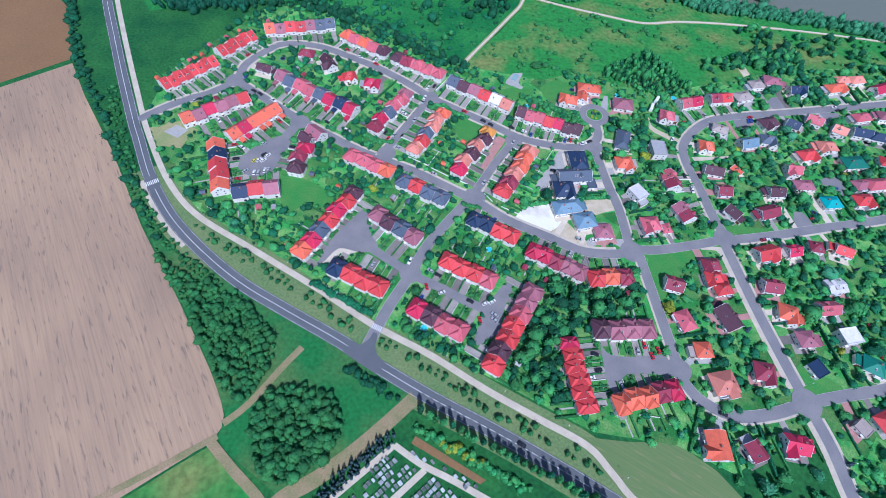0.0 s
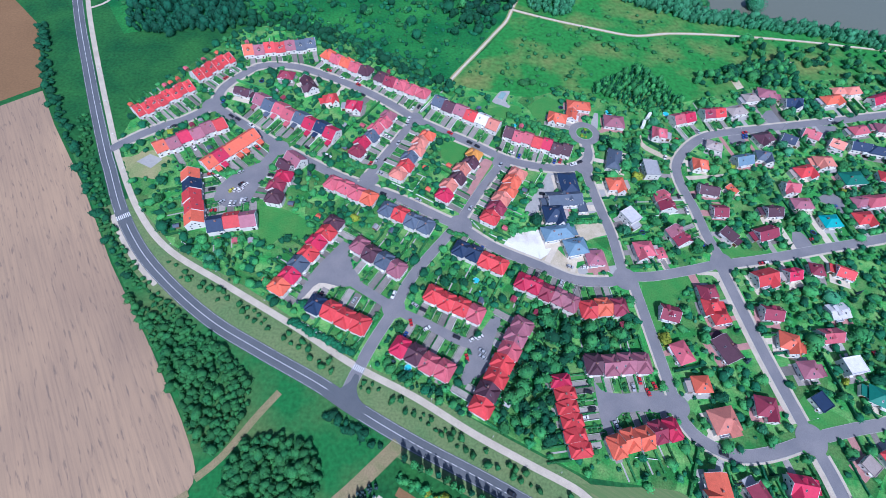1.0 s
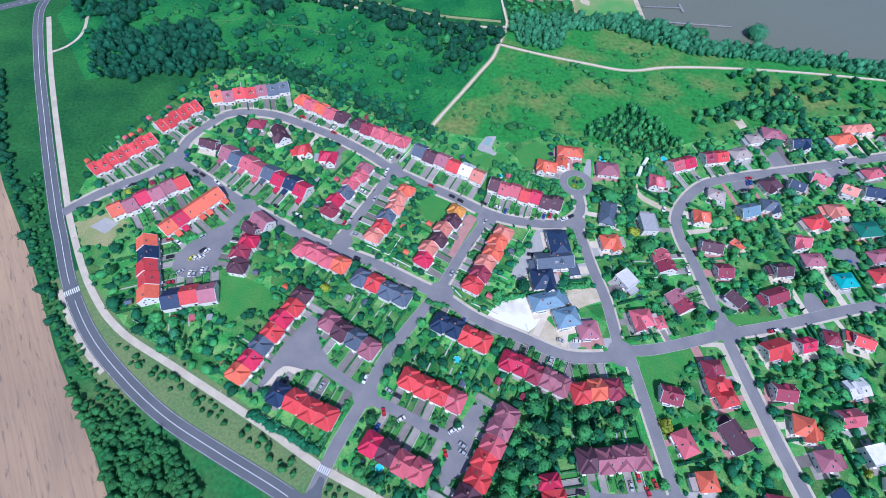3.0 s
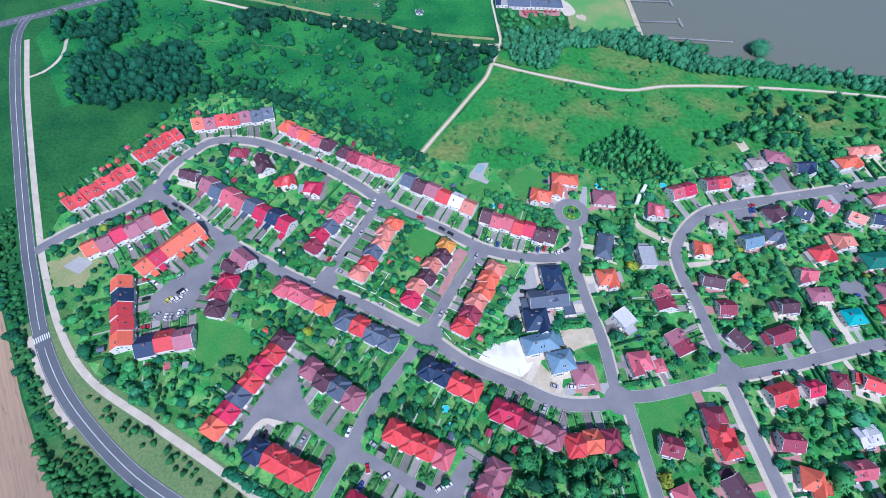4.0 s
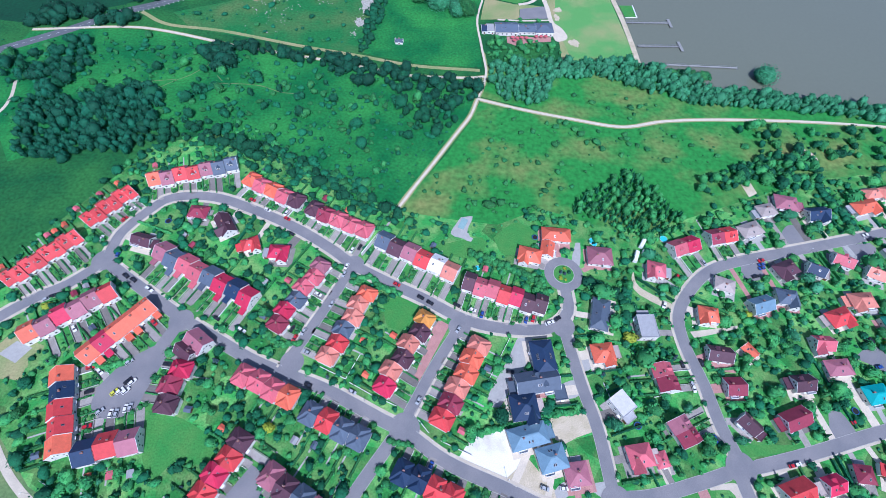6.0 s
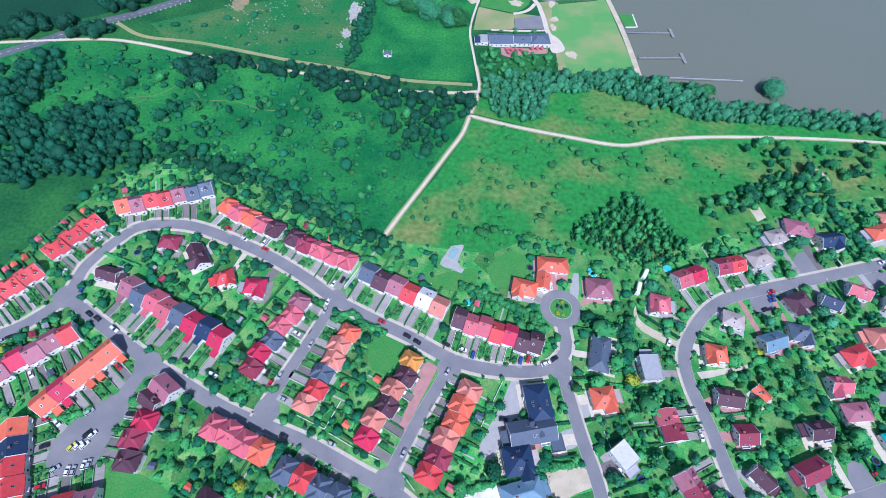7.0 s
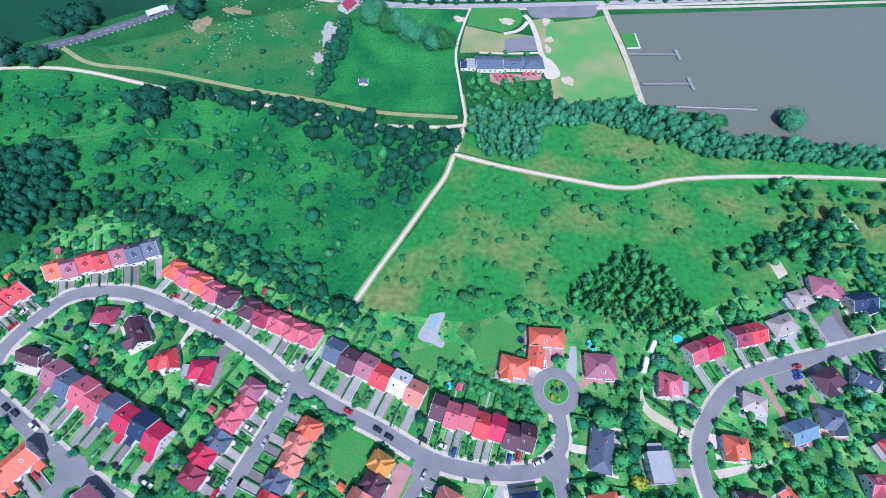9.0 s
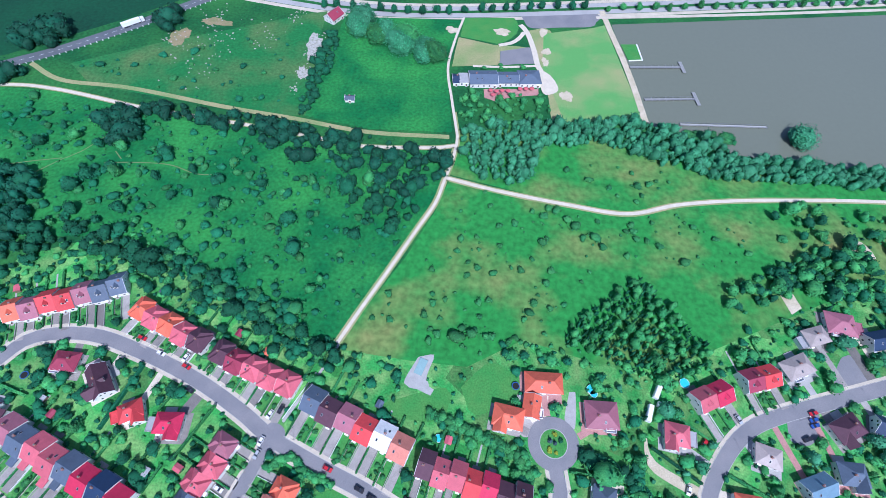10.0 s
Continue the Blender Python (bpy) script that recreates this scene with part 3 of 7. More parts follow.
road("street", [(-16.7, 126.2), (1.9, 120.3), (18.9, 113.6), (29.4, 111.1)], 5.5, ASPHALT, "grey asphalt access street")
road("street", [(136.6, 92.8), (119.7, 91.0), (104.0, 88.1), (96.4, 89.2)], 6.5, ASPHALT, "grey asphalt access street")
area("parking_court", [(-139.0, 195.2), (-131.3, 208.3), (-115.1, 221.2), (-110.9, 218.3), (-113.8, 202.2), (-115.2, 194.5), (-117.6, 184.1), (-129.4, 180.2), (-138.2, 185.0)], ASPHALT, "grey asphalt parking court", category="parking", soft=3, free=True)
area("parking_court", [(-53.7, 166.2), (-45.7, 161.9), (-45.4, 151.4), (-38.0, 140.4), (-47.3, 136.1), (-60.9, 136.6), (-66.9, 127.0), (-70.9, 123.3), (-66.0, 143.8)], ASPHALT, "grey asphalt turning court", category="parking", soft=3, free=True)
area("parking_court", [(29.2, 113.8), (39.0, 129.9), (43.4, 128.8), (39.2, 113.7), (36.0, 97.8), (25.7, 89.2), (23.4, 91.1), (26.2, 103.0)], ASPHALT, "grey asphalt parking court", category="parking", soft=3, free=True)
area("parking_court", [(93.0, 99.8), (96.8, 95.5), (107.7, 94.9), (136.3, 99.8), (136.7, 89.1), (106.9, 85.4), (101.5, 74.7), (96.5, 75.5)], ASPHALT, "grey asphalt parking court", category="parking", soft=3, free=True)
area("gravel_yard", [(41.7, 175.9), (48.8, 185.4), (55.8, 189.6), (68.8, 194.2), (65.9, 184.2), (75.8, 179.7), (83.9, 171.3), (91.7, 163.2), (87.5, 160.4), (64.6, 166.6)], SAND, "sandy building yard", LAWN_Z, "ground", free=True)
area("gravel_yard", [(42.4, 177.2), (48.1, 186.7), (65.7, 192.3), (67.2, 185.2), (75.4, 181.8), (71.0, 175.5), (64.0, 169.0), (53.6, 171.8)], WHITE_GRAVEL, "white gravel building yard", LAWN_Z + 0.0005, "ground", free=True)
LAWN_Z += 0.001
area("lawn", [(95.1, 187.9), (107.8, 193.5), (111.5, 181.0), (112.6, 174.5), (106.4, 174.0), (101.3, 181.0), (95.5, 181.4)], GARDEN, "rough green corner plot beside the street", LAWN_Z, "lawn", soft=3, free=True)
area("sand_lot", [(84.7, 198.7), (103.1, 203.1), (107.0, 202.0), (108.4, 194.6), (100.2, 191.3), (94.1, 187.8), (89.3, 189.3)], SAND, "bare pale building plot", LAWN_Z, "ground", free=True)
PATH_N = road("path", [(-4.5, 321.1), (4.4, 340.3), (15.9, 364.0), (27.2, 388.2), (36.8, 408.6), (40.9, 424.8), (44.9, 441.6), (47.0, 455.8), (47.2, 462.0), (42.1, 493.5), (37.4, 527.3), (41.0, 559.5), (46.6, 587.8)], 1.8, GRAVEL, "pale gravel path through the meadow", category="path")
road("path", [(-3.6, 320.5), (-11.0, 304.0), (-18.0, 291.0), (-22.0, 283.2)], 1.3, CONCRETE, "narrow concrete alley between two terraces", category="path")
PATH_E = road("path", [(41.6, 428.0), (72.9, 421.1), (112.9, 414.9), (149.1, 411.4), (180.8, 420.8), (216.2, 427.1), (258.7, 431.5), (311.3, 435.2), (393.0, 436.8)], 2.3, GRAVEL, "pale gravel lakeside path", category="path")
PATH_W = road("path", [(-318.1, 464.3), (-252.9, 477.0), (-215.9, 476.8), (-156.6, 466.5), (-100.1, 460.0), (-48.3, 453.2), (-15.5, 448.0), (30.2, 450.8), (47.0, 454.4)], 2.4, GRAVEL, "pale gravel path beside the ditch", category="path")
TOP = road("boulevard", [(-190.0, 609.5), (-86.9, 592.6), (-28.8, 587.6), (36.7, 592.4), (149.2, 611.3), (405.5, 659.7), (591.9, 699.0)], 14.0, TOWN_ROAD, "wide grey town road beside the lake")



VS = min(range(len(FOOT)), key=lambda i: (FOOT[i] - Vector((-181.6, 173.5))).length)
VM = min(range(len(MAIN)), key=lambda i: (MAIN[i] - Vector((-191.9, 173.9))).length)
strip("verge", FOOT[VS:], -17, 6, GRASS_DRY, "olive mown verge between road and footway", "grass", 0.012)
strip("verge", MAIN[VM:], -9, 9, GRASS_DRY, "olive grass verge of the main road", "grass", 0.016)
area("mown_meadow", [(78.4, 50.1), (103.9, 50.8), (129.7, 53.5), (147.7, 42.9), (165.6, 24.8), (110.6, 9.1), (96.7, 30.2)], MOWN, "mown yellowish green meadow", 0.02, "meadow", free=True)
for corners in ([(126.7, 162.6), (132.6, 166.0), (153.9, 170.8), (165.0, 175.3), (163.4, 168.2), (149.0, 159.6), (130.3, 151.1), (124.9, 149.5)], [(-110.7, 183.3), (-96.9, 184.6), (-75.2, 175.5), (-73.2, 165.1), (-90.5, 163.6), (-95.5, 155.6), (-104.7, 164.9)],
                [(112.5, 285.1), (132.3, 277.2), (141.7, 270.4), (128.0, 269.0), (112.0, 279.0)], [(201.1, 101.2), (209.1, 107.2), (212.6, 102.9), (227.1, 94.0), (211.3, 88.1), (202.8, 90.5)],
                [(-5.3, 255.2), (14.7, 260.3), (12.0, 242.5), (0.1, 239.6)], [(122.9, 151.2), (130.4, 156.4), (143.0, 158.5), (144.8, 146.9), (128.9, 129.4), (125.5, 128.9)],
                [(87.6, 161.6), (106.9, 167.0), (109.3, 163.5), (102.3, 161.0), (91.5, 159.5)], [(180.3, 194.5), (209.9, 197.2), (216.5, 199.7), (215.6, 196.9), (187.6, 189.7), (181.8, 189.2)], [(4.1, 287.8), (49.2, 303.5), (46.2, 288.2), (21.5, 289.7)],
                [(56.4, 304.3), (70.9, 317.1), (85.3, 305.3), (63.7, 292.2)]):
    LAWN_Z += 0.0008
    area("lawn", corners, LAWN, "bright green mown lawn", LAWN_Z, "lawn", soft=4, free=True)
# turning circle
RC = Vector((98.6, 282.6))
bm = bmesh.new()
for k in range(48):
    a, b = 2 * pi * k / 48, 2 * pi * (k + 1) / 48
    face(bm, [(RC.x + r * cos(t), RC.y + r * sin(t), 0.21) for r, t in ((6.3, a), (11.5, a), (11.5, b), (6.3, b))])
tagged(part("turning_circle", bm, ASPHALT), "grey asphalt ring of the turning circle", "road", "", "structure")
bm = bmesh.new()
for k in range(48):
    a, b = 2 * pi * k / 48, 2 * pi * (k + 1) / 48
    face(bm, [(RC.x + r * cos(t), RC.y + r * sin(t), 0.3) for r, t in ((6.0, a), (6.35, a), (6.35, b), (6.0, b))])
    face(bm, [(RC.x + 6.35 * cos(t), RC.y + 6.35 * sin(t), z) for z, t in ((0.2, a), (0.2, b), (0.3, b), (0.3, a))])
tagged(part("island_kerb", bm, CONCRETE), "pale concrete kerb of the round island", "kerb", "", "structure")
bm = bmesh.new()
face(bm, [(RC.x + 6.0 * cos(2 * pi * k / 48), RC.y + 6.0 * sin(2 * pi * k / 48), 0.28) for k in range(48)])
tagged(part("island", bm, LAWN), "planted green round island", "lawn", "", "structure")
ROADS.append(([RC], 11.5))

# lots and drives
for pts, mat, text in (([(238.6, 323.1), (246.4, 333.2), (253.0, 333.9), (257.9, 328.0), (256.8, 318.9), (236.8, 313.2)], ASPHALT, "asphalt parking bay"), ([(277.8, 321.2), (297.7, 325.1), (298.4, 317.7), (286.7, 310.8), (278.6, 313.4)], ASPHALT, "asphalt parking bay"),
                       ([(208.4, 301.5), (223.7, 305.3), (222.4, 296.8), (216.0, 290.0), (207.6, 291.1)], ASPHALT, "asphalt parking bay"), ([(232.0, 215.1), (238.2, 215.7), (242.6, 207.2), (242.1, 202.1), (232.7, 200.1), (229.8, 206.1)], ASPHALT, "asphalt drive"),
                       ([(257.1, 246.1), (269.9, 254.3), (277.1, 248.1), (274.1, 234.6), (269.3, 240.6)], ASPHALT, "asphalt drive"), ([(65.7, 227.5), (72.1, 241.6), (78.5, 242.2), (76.7, 228.5), (68.8, 215.0), (61.4, 202.2), (55.4, 206.1)], CONCRETE, "paved forecourt"),
                       ([(94.8, 217.5), (101.6, 219.7), (102.9, 212.1), (95.2, 209.8)], CONCRETE, "concrete forecourt"), ([(101.8, 231.0), (109.7, 232.4), (110.8, 227.0), (102.8, 223.9)], CONCRETE, "concrete drive"),
                       ([(87.8, 166.6), (92.1, 170.8), (100.3, 169.7), (112.9, 172.6), (110.8, 164.9), (105.6, 168.1), (94.5, 165.2), (89.0, 162.2)], CONCRETE, "pale concrete apron"), ([(81.4, 296.2), (90.3, 295.1), (93.5, 289.2), (88.1, 284.5), (82.9, 286.0)], PAVERS, "reddish paved drive"),
                       ([(107.3, 305.7), (110.2, 306.0), (108.6, 289.4), (104.2, 292.4)], CONCRETE, "pale concrete drive"), ([(140.9, 290.1), (143.5, 278.4), (164.7, 267.1), (162.7, 263.6), (142.1, 273.6), (139.1, 281.9)], SAND, "sandy lane"),
                       ([(167.9, 252.9), (189.2, 257.5), (196.2, 259.3), (195.8, 257.5), (169.6, 249.5)], FOOTWAY, "pale paved drive"), ([(161.6, 175.0), (175.9, 176.8), (177.3, 169.3), (174.1, 169.6), (171.0, 173.8), (161.7, 173.0)], FOOTWAY, "pale paved footpath"),
                       ([(137.9, 182.6), (143.3, 184.4), (144.3, 174.0), (141.8, 172.5)], FOOTWAY, "pale paved drive"), ([(-65.6, 141.8), (-47.9, 138.8), (-53.5, 133.9), (-60.5, 128.1), (-67.7, 123.9), (-68.0, 131.5)], GRAVEL, "pale gravel court"),
                       ([(-205.6, 208.4), (-204.4, 214.6), (-195.8, 217.2), (-182.0, 212.7), (-173.9, 206.2), (-174.7, 198.1), (-183.9, 194.1), (-194.2, 197.9)], WORN_GRASS, "bare sandy lot"), ([(74.6, 549.8), (86.0, 553.5), (97.5, 556.6), (99.0, 548.0), (100.2, 539.6), (87.0, 537.0), (74.8, 534.7), (74.5, 542.0)], ASPHALT, "asphalt car park"),
                       ([(89.1, 600.6), (92.5, 590.0), (98.3, 580.2), (120.0, 583.4), (144.6, 587.3), (150.0, 594.0), (154.0, 601.6), (144.2, 606.2), (116.0, 603.5)], ASPHALT, "asphalt lakeside car park"), ([(100.9, 534.7), (110.6, 526.8), (115.0, 512.7), (105.7, 507.1), (102.2, 517.0)], GRAVEL, "pale gravel yard"),
                       ([(115.8, 512.8), (123.5, 510.8), (124.7, 501.5), (119.0, 501.9), (116.1, 506.1)], SAND, "bare sandy patch"), ([(103.9, 580.9), (110.3, 578.2), (110.8, 570.7), (105.8, 572.8)], SAND, "bare sandy patch"),
                       ([(105.0, 555.4), (111.0, 557.4), (112.3, 549.8), (106.4, 549.1)], SAND, "bare sandy patch"), ([(68.7, 576.5), (83.0, 576.9), (80.8, 568.4), (70.1, 568.4)], SAND, "bare sandy patch"), ([(32.7, 572.0), (42.9, 574.6), (43.3, 566.4), (36.0, 566.9)], SAND, "bare sandy patch"),
                       ([(104.6, 545.8), (109.8, 546.6), (108.0, 538.6), (104.8, 536.4)], SAND, "bare sandy patch"), ([(35.2, 317.1), (42.7, 318.8), (41.5, 313.2), (40.0, 307.7), (41.7, 303.4), (43.9, 302.2), (42.5, 299.5), (36.6, 301.7), (29.7, 304.3)], CONCRETE, "greyish paved pool terrace"),
                       ([(-165.2, 540.7), (-149.2, 548.0), (-149.0, 541.4), (-156.1, 529.1), (-160.4, 529.8)], EARTH, "bare earth heap"), ([(-147.9, 563.1), (-126.5, 562.3), (-124.4, 557.8), (-142.7, 553.5)], EARTH, "bare earth heap"),
                       ([(-64.3, 543.4), (-56.5, 554.1), (-54.2, 538.2), (-61.6, 524.9), (-66.2, 527.4)], RUBBLE, "pale rubble heap"), ([(-66.4, 510.6), (-58.6, 516.2), (-57.6, 505.8), (-63.8, 504.0)], RUBBLE, "pale rubble heap")):
    loose = mat in (SAND, GRAVEL, WORN_GRASS, EARTH, RUBBLE)
    ragged_edge = loose and ("patch" in text or "heap" in text or "lot" in text)
    area("bare_patch" if loose else "paved_area", ragged(pts, len(text) + int(pts[0][0])) if ragged_edge else pts, mat, text + (" on the ground" if loose else " beside the buildings"), LAWN_Z, "ground", soft=0.0 if ragged_edge else 2.5, free=True, fan=ragged_edge)
    LAWN_Z += 0.0008
for line, lo, hi in ((PATH_N[:40], -1.9, -0.8), (PATH_N[:34], 0.8, 2.1), (PATH_E, -2.2, -1.0), (PATH_E[:60], 1.0, 2.0), (PATH_W, 1.1, 1.9), (PATH_W, -1.9, -1.1)):
    strip("path_edge", line, lo, hi, WORN_GRASS, "worn dry edge of the gravel path", "path", 0.08)
road("dirt_track", [(-3.2, 57.7), (-8.0, 51.8), (-25.0, 32.1), (-42.3, 15.3), (-55.0, 5.8), (-68.8, -12.6)], 7.0, EARTH, "sandy dirt track through the grass", category="path")
road("dirt_track", [(-94.7, 24.3), (-81.0, 14.5), (-66.2, 4.9), (-57.4, -2.8)], 4.5, EARTH, "sandy dirt track beside the field", category="path")
road("dirt_track", [(-91.7, 32.8), (-83.0, 43.2), (-72.4, 63.1), (-65.5, 74.7)], 3.5, EARTH, "overgrown sandy track", category="path")
road("ditch_bank", [(-244.0, 499.3), (-216.4, 485.5), (-170.5, 483.0), (-103.8, 472.3), (-58.5, 466.9), (-10.2, 460.1), (42.0, 461.1)], 3.4, WORN_GRASS, "dry grassy bank of the ditch", category="ditch")
road("path", [(155.8, 609.2), (160.1, 580.9), (165.7, 547.2), (169.4, 515.9), (171.8, 488.3)], 4.5, SAND, "sandy path along the lake bank", category="path")
road("path", [(73.5, 556.4), (82.5, 560.0), (88.5, 566.0), (92.5, 574.0)], 3.2, GRAVEL, "pale gravel path round the park lawn", category="path")
road("path", [(55.0, 531.0), (78.0, 532.6), (101.0, 536.5)], 2.2, GRAVEL, "pale gravel path behind the clubhouse", category="path")
road("path", [(-302.2, 356.1), (-295.1, 363.4), (-291.2, 375.6), (-292.4, 388.9), (-298.2, 404.9)], 2.4, FOOTWAY, "pale paved footpath", category="path")
for pts in ([(-160.0, 419.8), (-142.3, 421.6), (-122.3, 421.8), (-105.4, 416.6), (-95.5, 416.7)], [(-196.1, 408.5), (-185.1, 419.9), (-176.7, 427.0), (-167.3, 440.8)], [(-217.7, 412.3), (-200.4, 417.1), (-185.5, 420.8)], [(-157.2, 429.0), (-151.4, 423.3)]):
    road("trail", pts, 0.6, GRASS_DRY, "faint trodden trail through the meadow", category="path")
area("paved_area", [(25.7, 247.5), (33.4, 244.0), (24.7, 222.8), (18.7, 208.7), (15.6, 209.9), (21.9, 229.8)], PINK_PAVERS, "pink paved forecourts of the terrace", LAWN_Z + 0.002, "ground", free=True)
road("lane", [(90.0, 583.0), (95.0, 574.0), (99.5, 553.4), (102.1, 534.9), (109.1, 519.9)], 4.0, GRAVEL, "pale gravel lane to the clubhouse", category="path")
road("path", [(150.3, 599.6), (264.7, 617.8), (398.0, 641.9), (577.3, 675.7)], 3.5, FOOTWAY, "pale promenade along the lake", category="path")
road("dirt_track", [(-92.3, 27.1), (-109.2, 13.6), (-124.4, 2.0), (-145.8, -13.7)], 3.0, EARTH, "sandy field edge track", category="path")

for i, (x, y, r) in enumerate(((15.1, 188.2, 7.6), (-168.3, 265.0, 7.0), (-25.5, 276.4, 6.2), (38.9, 243.5, 6.2), (-111.5, 232.8, 6.6), (-47.1, 215.8, 6.2), (116.6, 164.1, 7.5),
                             (179.1, 184.1, 7.5), (-16.8, 126.9, 6.4), (203.2, 83.4, 8.0), (136.5, 91.8, 6.0), (96.5, 249.3, 6.5))):
    bm = bmesh.new()
    face(bm, [(x + r * cos(2 * pi * k / 40), y + r * sin(2 * pi * k / 40), LAYER[0] + 0.001 + 0.0006 * i) for k in range(40)])
    tagged(part("junction", bm, ASPHALT), "rounded grey asphalt street junction", "road", "", "structure")
    ROADS.append(([Vector((x, y))], r))
for pts, text in (([(-28.4, 87.8), (-30.7, 88.4), (-31.8, 85.0), (-33.7, 82.5), (-36.8, 79.9), (-38.5, 78.1), (-34.3, 75.6), (-29.5, 73.6), (-24.0, 71.3), (-20.2, 70.1), (-22.6, 73.3), (-26.2, 76.5), (-28.3, 81.1), (-28.0, 84.3)], "flared grey asphalt mouth of the street"),):
    area("junction", pts, MAIN_ASPHALT, text, LAYER[0] + 0.012, "road", soft=1.5)
STREETS = (R1, R2, R3, R4, R5, R6, R6B, R7, R8, R8B, R9, R10)


def clear_of_roads(me_line):
    def keep(p, i):
        for line, half in ROADS:
            if line is me_line:
                continue
            for q in line:
                if hypot(q.x - p.x, q.y - p.y) < half + 0.3:
                    return False
        return True
    return keep


for line, lo, hi in ((R1, 3.3, 4.9), (R1, -4.9, -3.3), (R2, 3.3, 4.8), (R8B, -6.4, -3.4), (R8B, 3.4, 4.8), (R8, -4.9, -3.5), (R9, -4.4, -3.2), (R6, 3.2, 4.2), (R6B, -4.3, -3.2), (R4, 3.0, 4.2), (R3, -4.2, -3.0)):
    strip("pavement", line, lo, hi, FOOTWAY, "pale paved pavement beside the street", "pavement", 0.02, clear_of_roads(line), 0.12)
    if hi - lo > 2:
        N = normals(line)
        PLOTS.append([q + n * (lo - 0.6) for q, n in zip(line, N)] + [q + n * hi for q, n in zip(line, N)][::-1])
for line in STREETS:
    half = [h for l, h in ROADS if l is line][0]
    for k in (-1, 1):
        strip("kerb", line, k * half - 0.02, k * (half + 0.22) - 0.02, CONCRETE, "grey concrete kerb of the street", "kerb", 0.01, clear_of_roads(line), 0.15)


# ---- road markings ----
def resampled(line, step):
    out, carry = [line[0]], 0.0
    for a, b in zip(line, line[1:]):
        L = (b - a).length
        d = step - carry
        while d <= L:
            out.append(a + (b - a) * (d / L))
            d += step
        carry = (L - (d - step))
    return out


dense = resampled(MAIN, 1.5)
J = Vector((-32.6, 74.3))
XW = Vector((-184.8, 164.5))
def away(p, i):
    return (p - J).length > 11 and (p - XW).length > 6
strip("centre_line", dense, -0.13, 0.13, PAINT, "white painted centre line", "road marking", 0.2, lambda p, i: away(p, i) and (i % 3 < 2 or (p - J).length < 32 or 40 < i < 330))
for k in (-1, 1):
    strip("edge_line", dense, k * 3.45 - 0.05, k * 3.45 + 0.05, PAINT, "white painted edge line", "road marking", 0.2, lambda p, i: away(p, i))
strip("bus_bay", dense, -6.6, -3.9, FOOTWAY, "pale paved lay-by beside the main road", "road", 0.19, lambda p, i: 5 < (p - XW).length < 55 and p.y < XW.y)
strip("centre_line", resampled(NORTH_ROAD, 1.5), -0.12, 0.12, PAINT, "white painted centre line", "road marking", 0.2, lambda p, i: i % 4 < 2)
for lo, hi in ((7.3, 11.0), (-11.0, -7.3)):
    strip("pavement", TOP, lo, hi, FOOTWAY, "pale paved pavement beside the town road", "pavement", 0.03)
strip("median", TOP, -1.6, 1.6, GRASS, "grass median of the town road", "grass", 0.26)


def crossing(c, along, width, length):
    """Zebra bars across a street."""
    n = Vector((-along.y, along.x))
    for k in range(int(width / 1.0)):
        p = c + n * (k + 0.5 - width / 2)
        bm = bmesh.new()
        q = [p + along * (length / 2) + n * 0.25, p - along * (length / 2) + n * 0.25, p - along * (length / 2) - n * 0.25, p + along * (length / 2) - n * 0.25]
        face(bm, [(v.x, v.y, 0.225) for v in q])
        tagged(part("zebra_bar", bm, PAINT), "white painted zebra crossing bar", "road marking", "", "structure")


crossing(XW, Vector((MAIN[MAIN.index(min(MAIN, key=lambda q: (q - XW).length)) + 1] - min(MAIN, key=lambda q: (q - XW).length))).normalized(), 8.5, 3.5)
XS = Vector((-29.4, 91.2))
crossing(XS, (Vector((-16.2, 127.0)) - Vector((-32.6, 74.3))).normalized(), 6.0, 3.2)

# ---- buildings ----
FOOTPRINTS = []


def occupied(p, margin=0.0):
    for c, ax, w, d in FOOTPRINTS:
        q = (p[0] - c.x, p[1] - c.y)
        if abs(q[0] * ax.x + q[1] * ax.y) < w / 2 + margin and abs(-q[0] * ax.y + q[1] * ax.x) < d / 2 + margin:
            return True
    return False


def build_window(w, h):
    def build(bm):
        t = 0.1
        def rect(x, y, z0, z1):
            return [bm.verts.new(p) for p in ((-x, y, z0), (x, y, z0), (x, y, z1), (-x, y, z1))]
        loops = [rect(w / 2, 0.03, 0, h), rect(w / 2, -0.07, 0, h), rect(w / 2 - t, -0.07, t, h - t), rect(w / 2 - t, -0.02, t, h - t)]
        for p, q in zip(loops, loops[1:]):
            for i in range(4):
                bm.faces.new((p[i], p[(i + 1) % 4], q[(i + 1) % 4], q[i]))
        bm.faces.new(loops[-1]).material_index = 1
    return build


def window(root, x, y, z, turn, w=1.2, h=1.35):
    part("window", cached(("window", w, h), build_window(w, h)), [FRAME, GLASS], root, pose(x, y, z, 0, 0, turn))


def build_door(bm):
    box(bm, -0.6, -0.07, 0.02, -0.5, 0.05, 2.15, 1)
    box(bm, 0.5, -0.07, 0.02, 0.6, 0.05, 2.15, 1)
    box(bm, -0.5, -0.07, 2.05, 0.5, 0.05, 2.15, 1)
    box(bm, -0.5, -0.04, 0.02, 0.5, 0.04, 2.05)
    box(bm, -0.7, -0.9, 0.0, 0.7, -0.08, 0.16, 2)
    box(bm, -0.9, -1.0, 2.35, 0.9, 0.0, 2.47, 1)


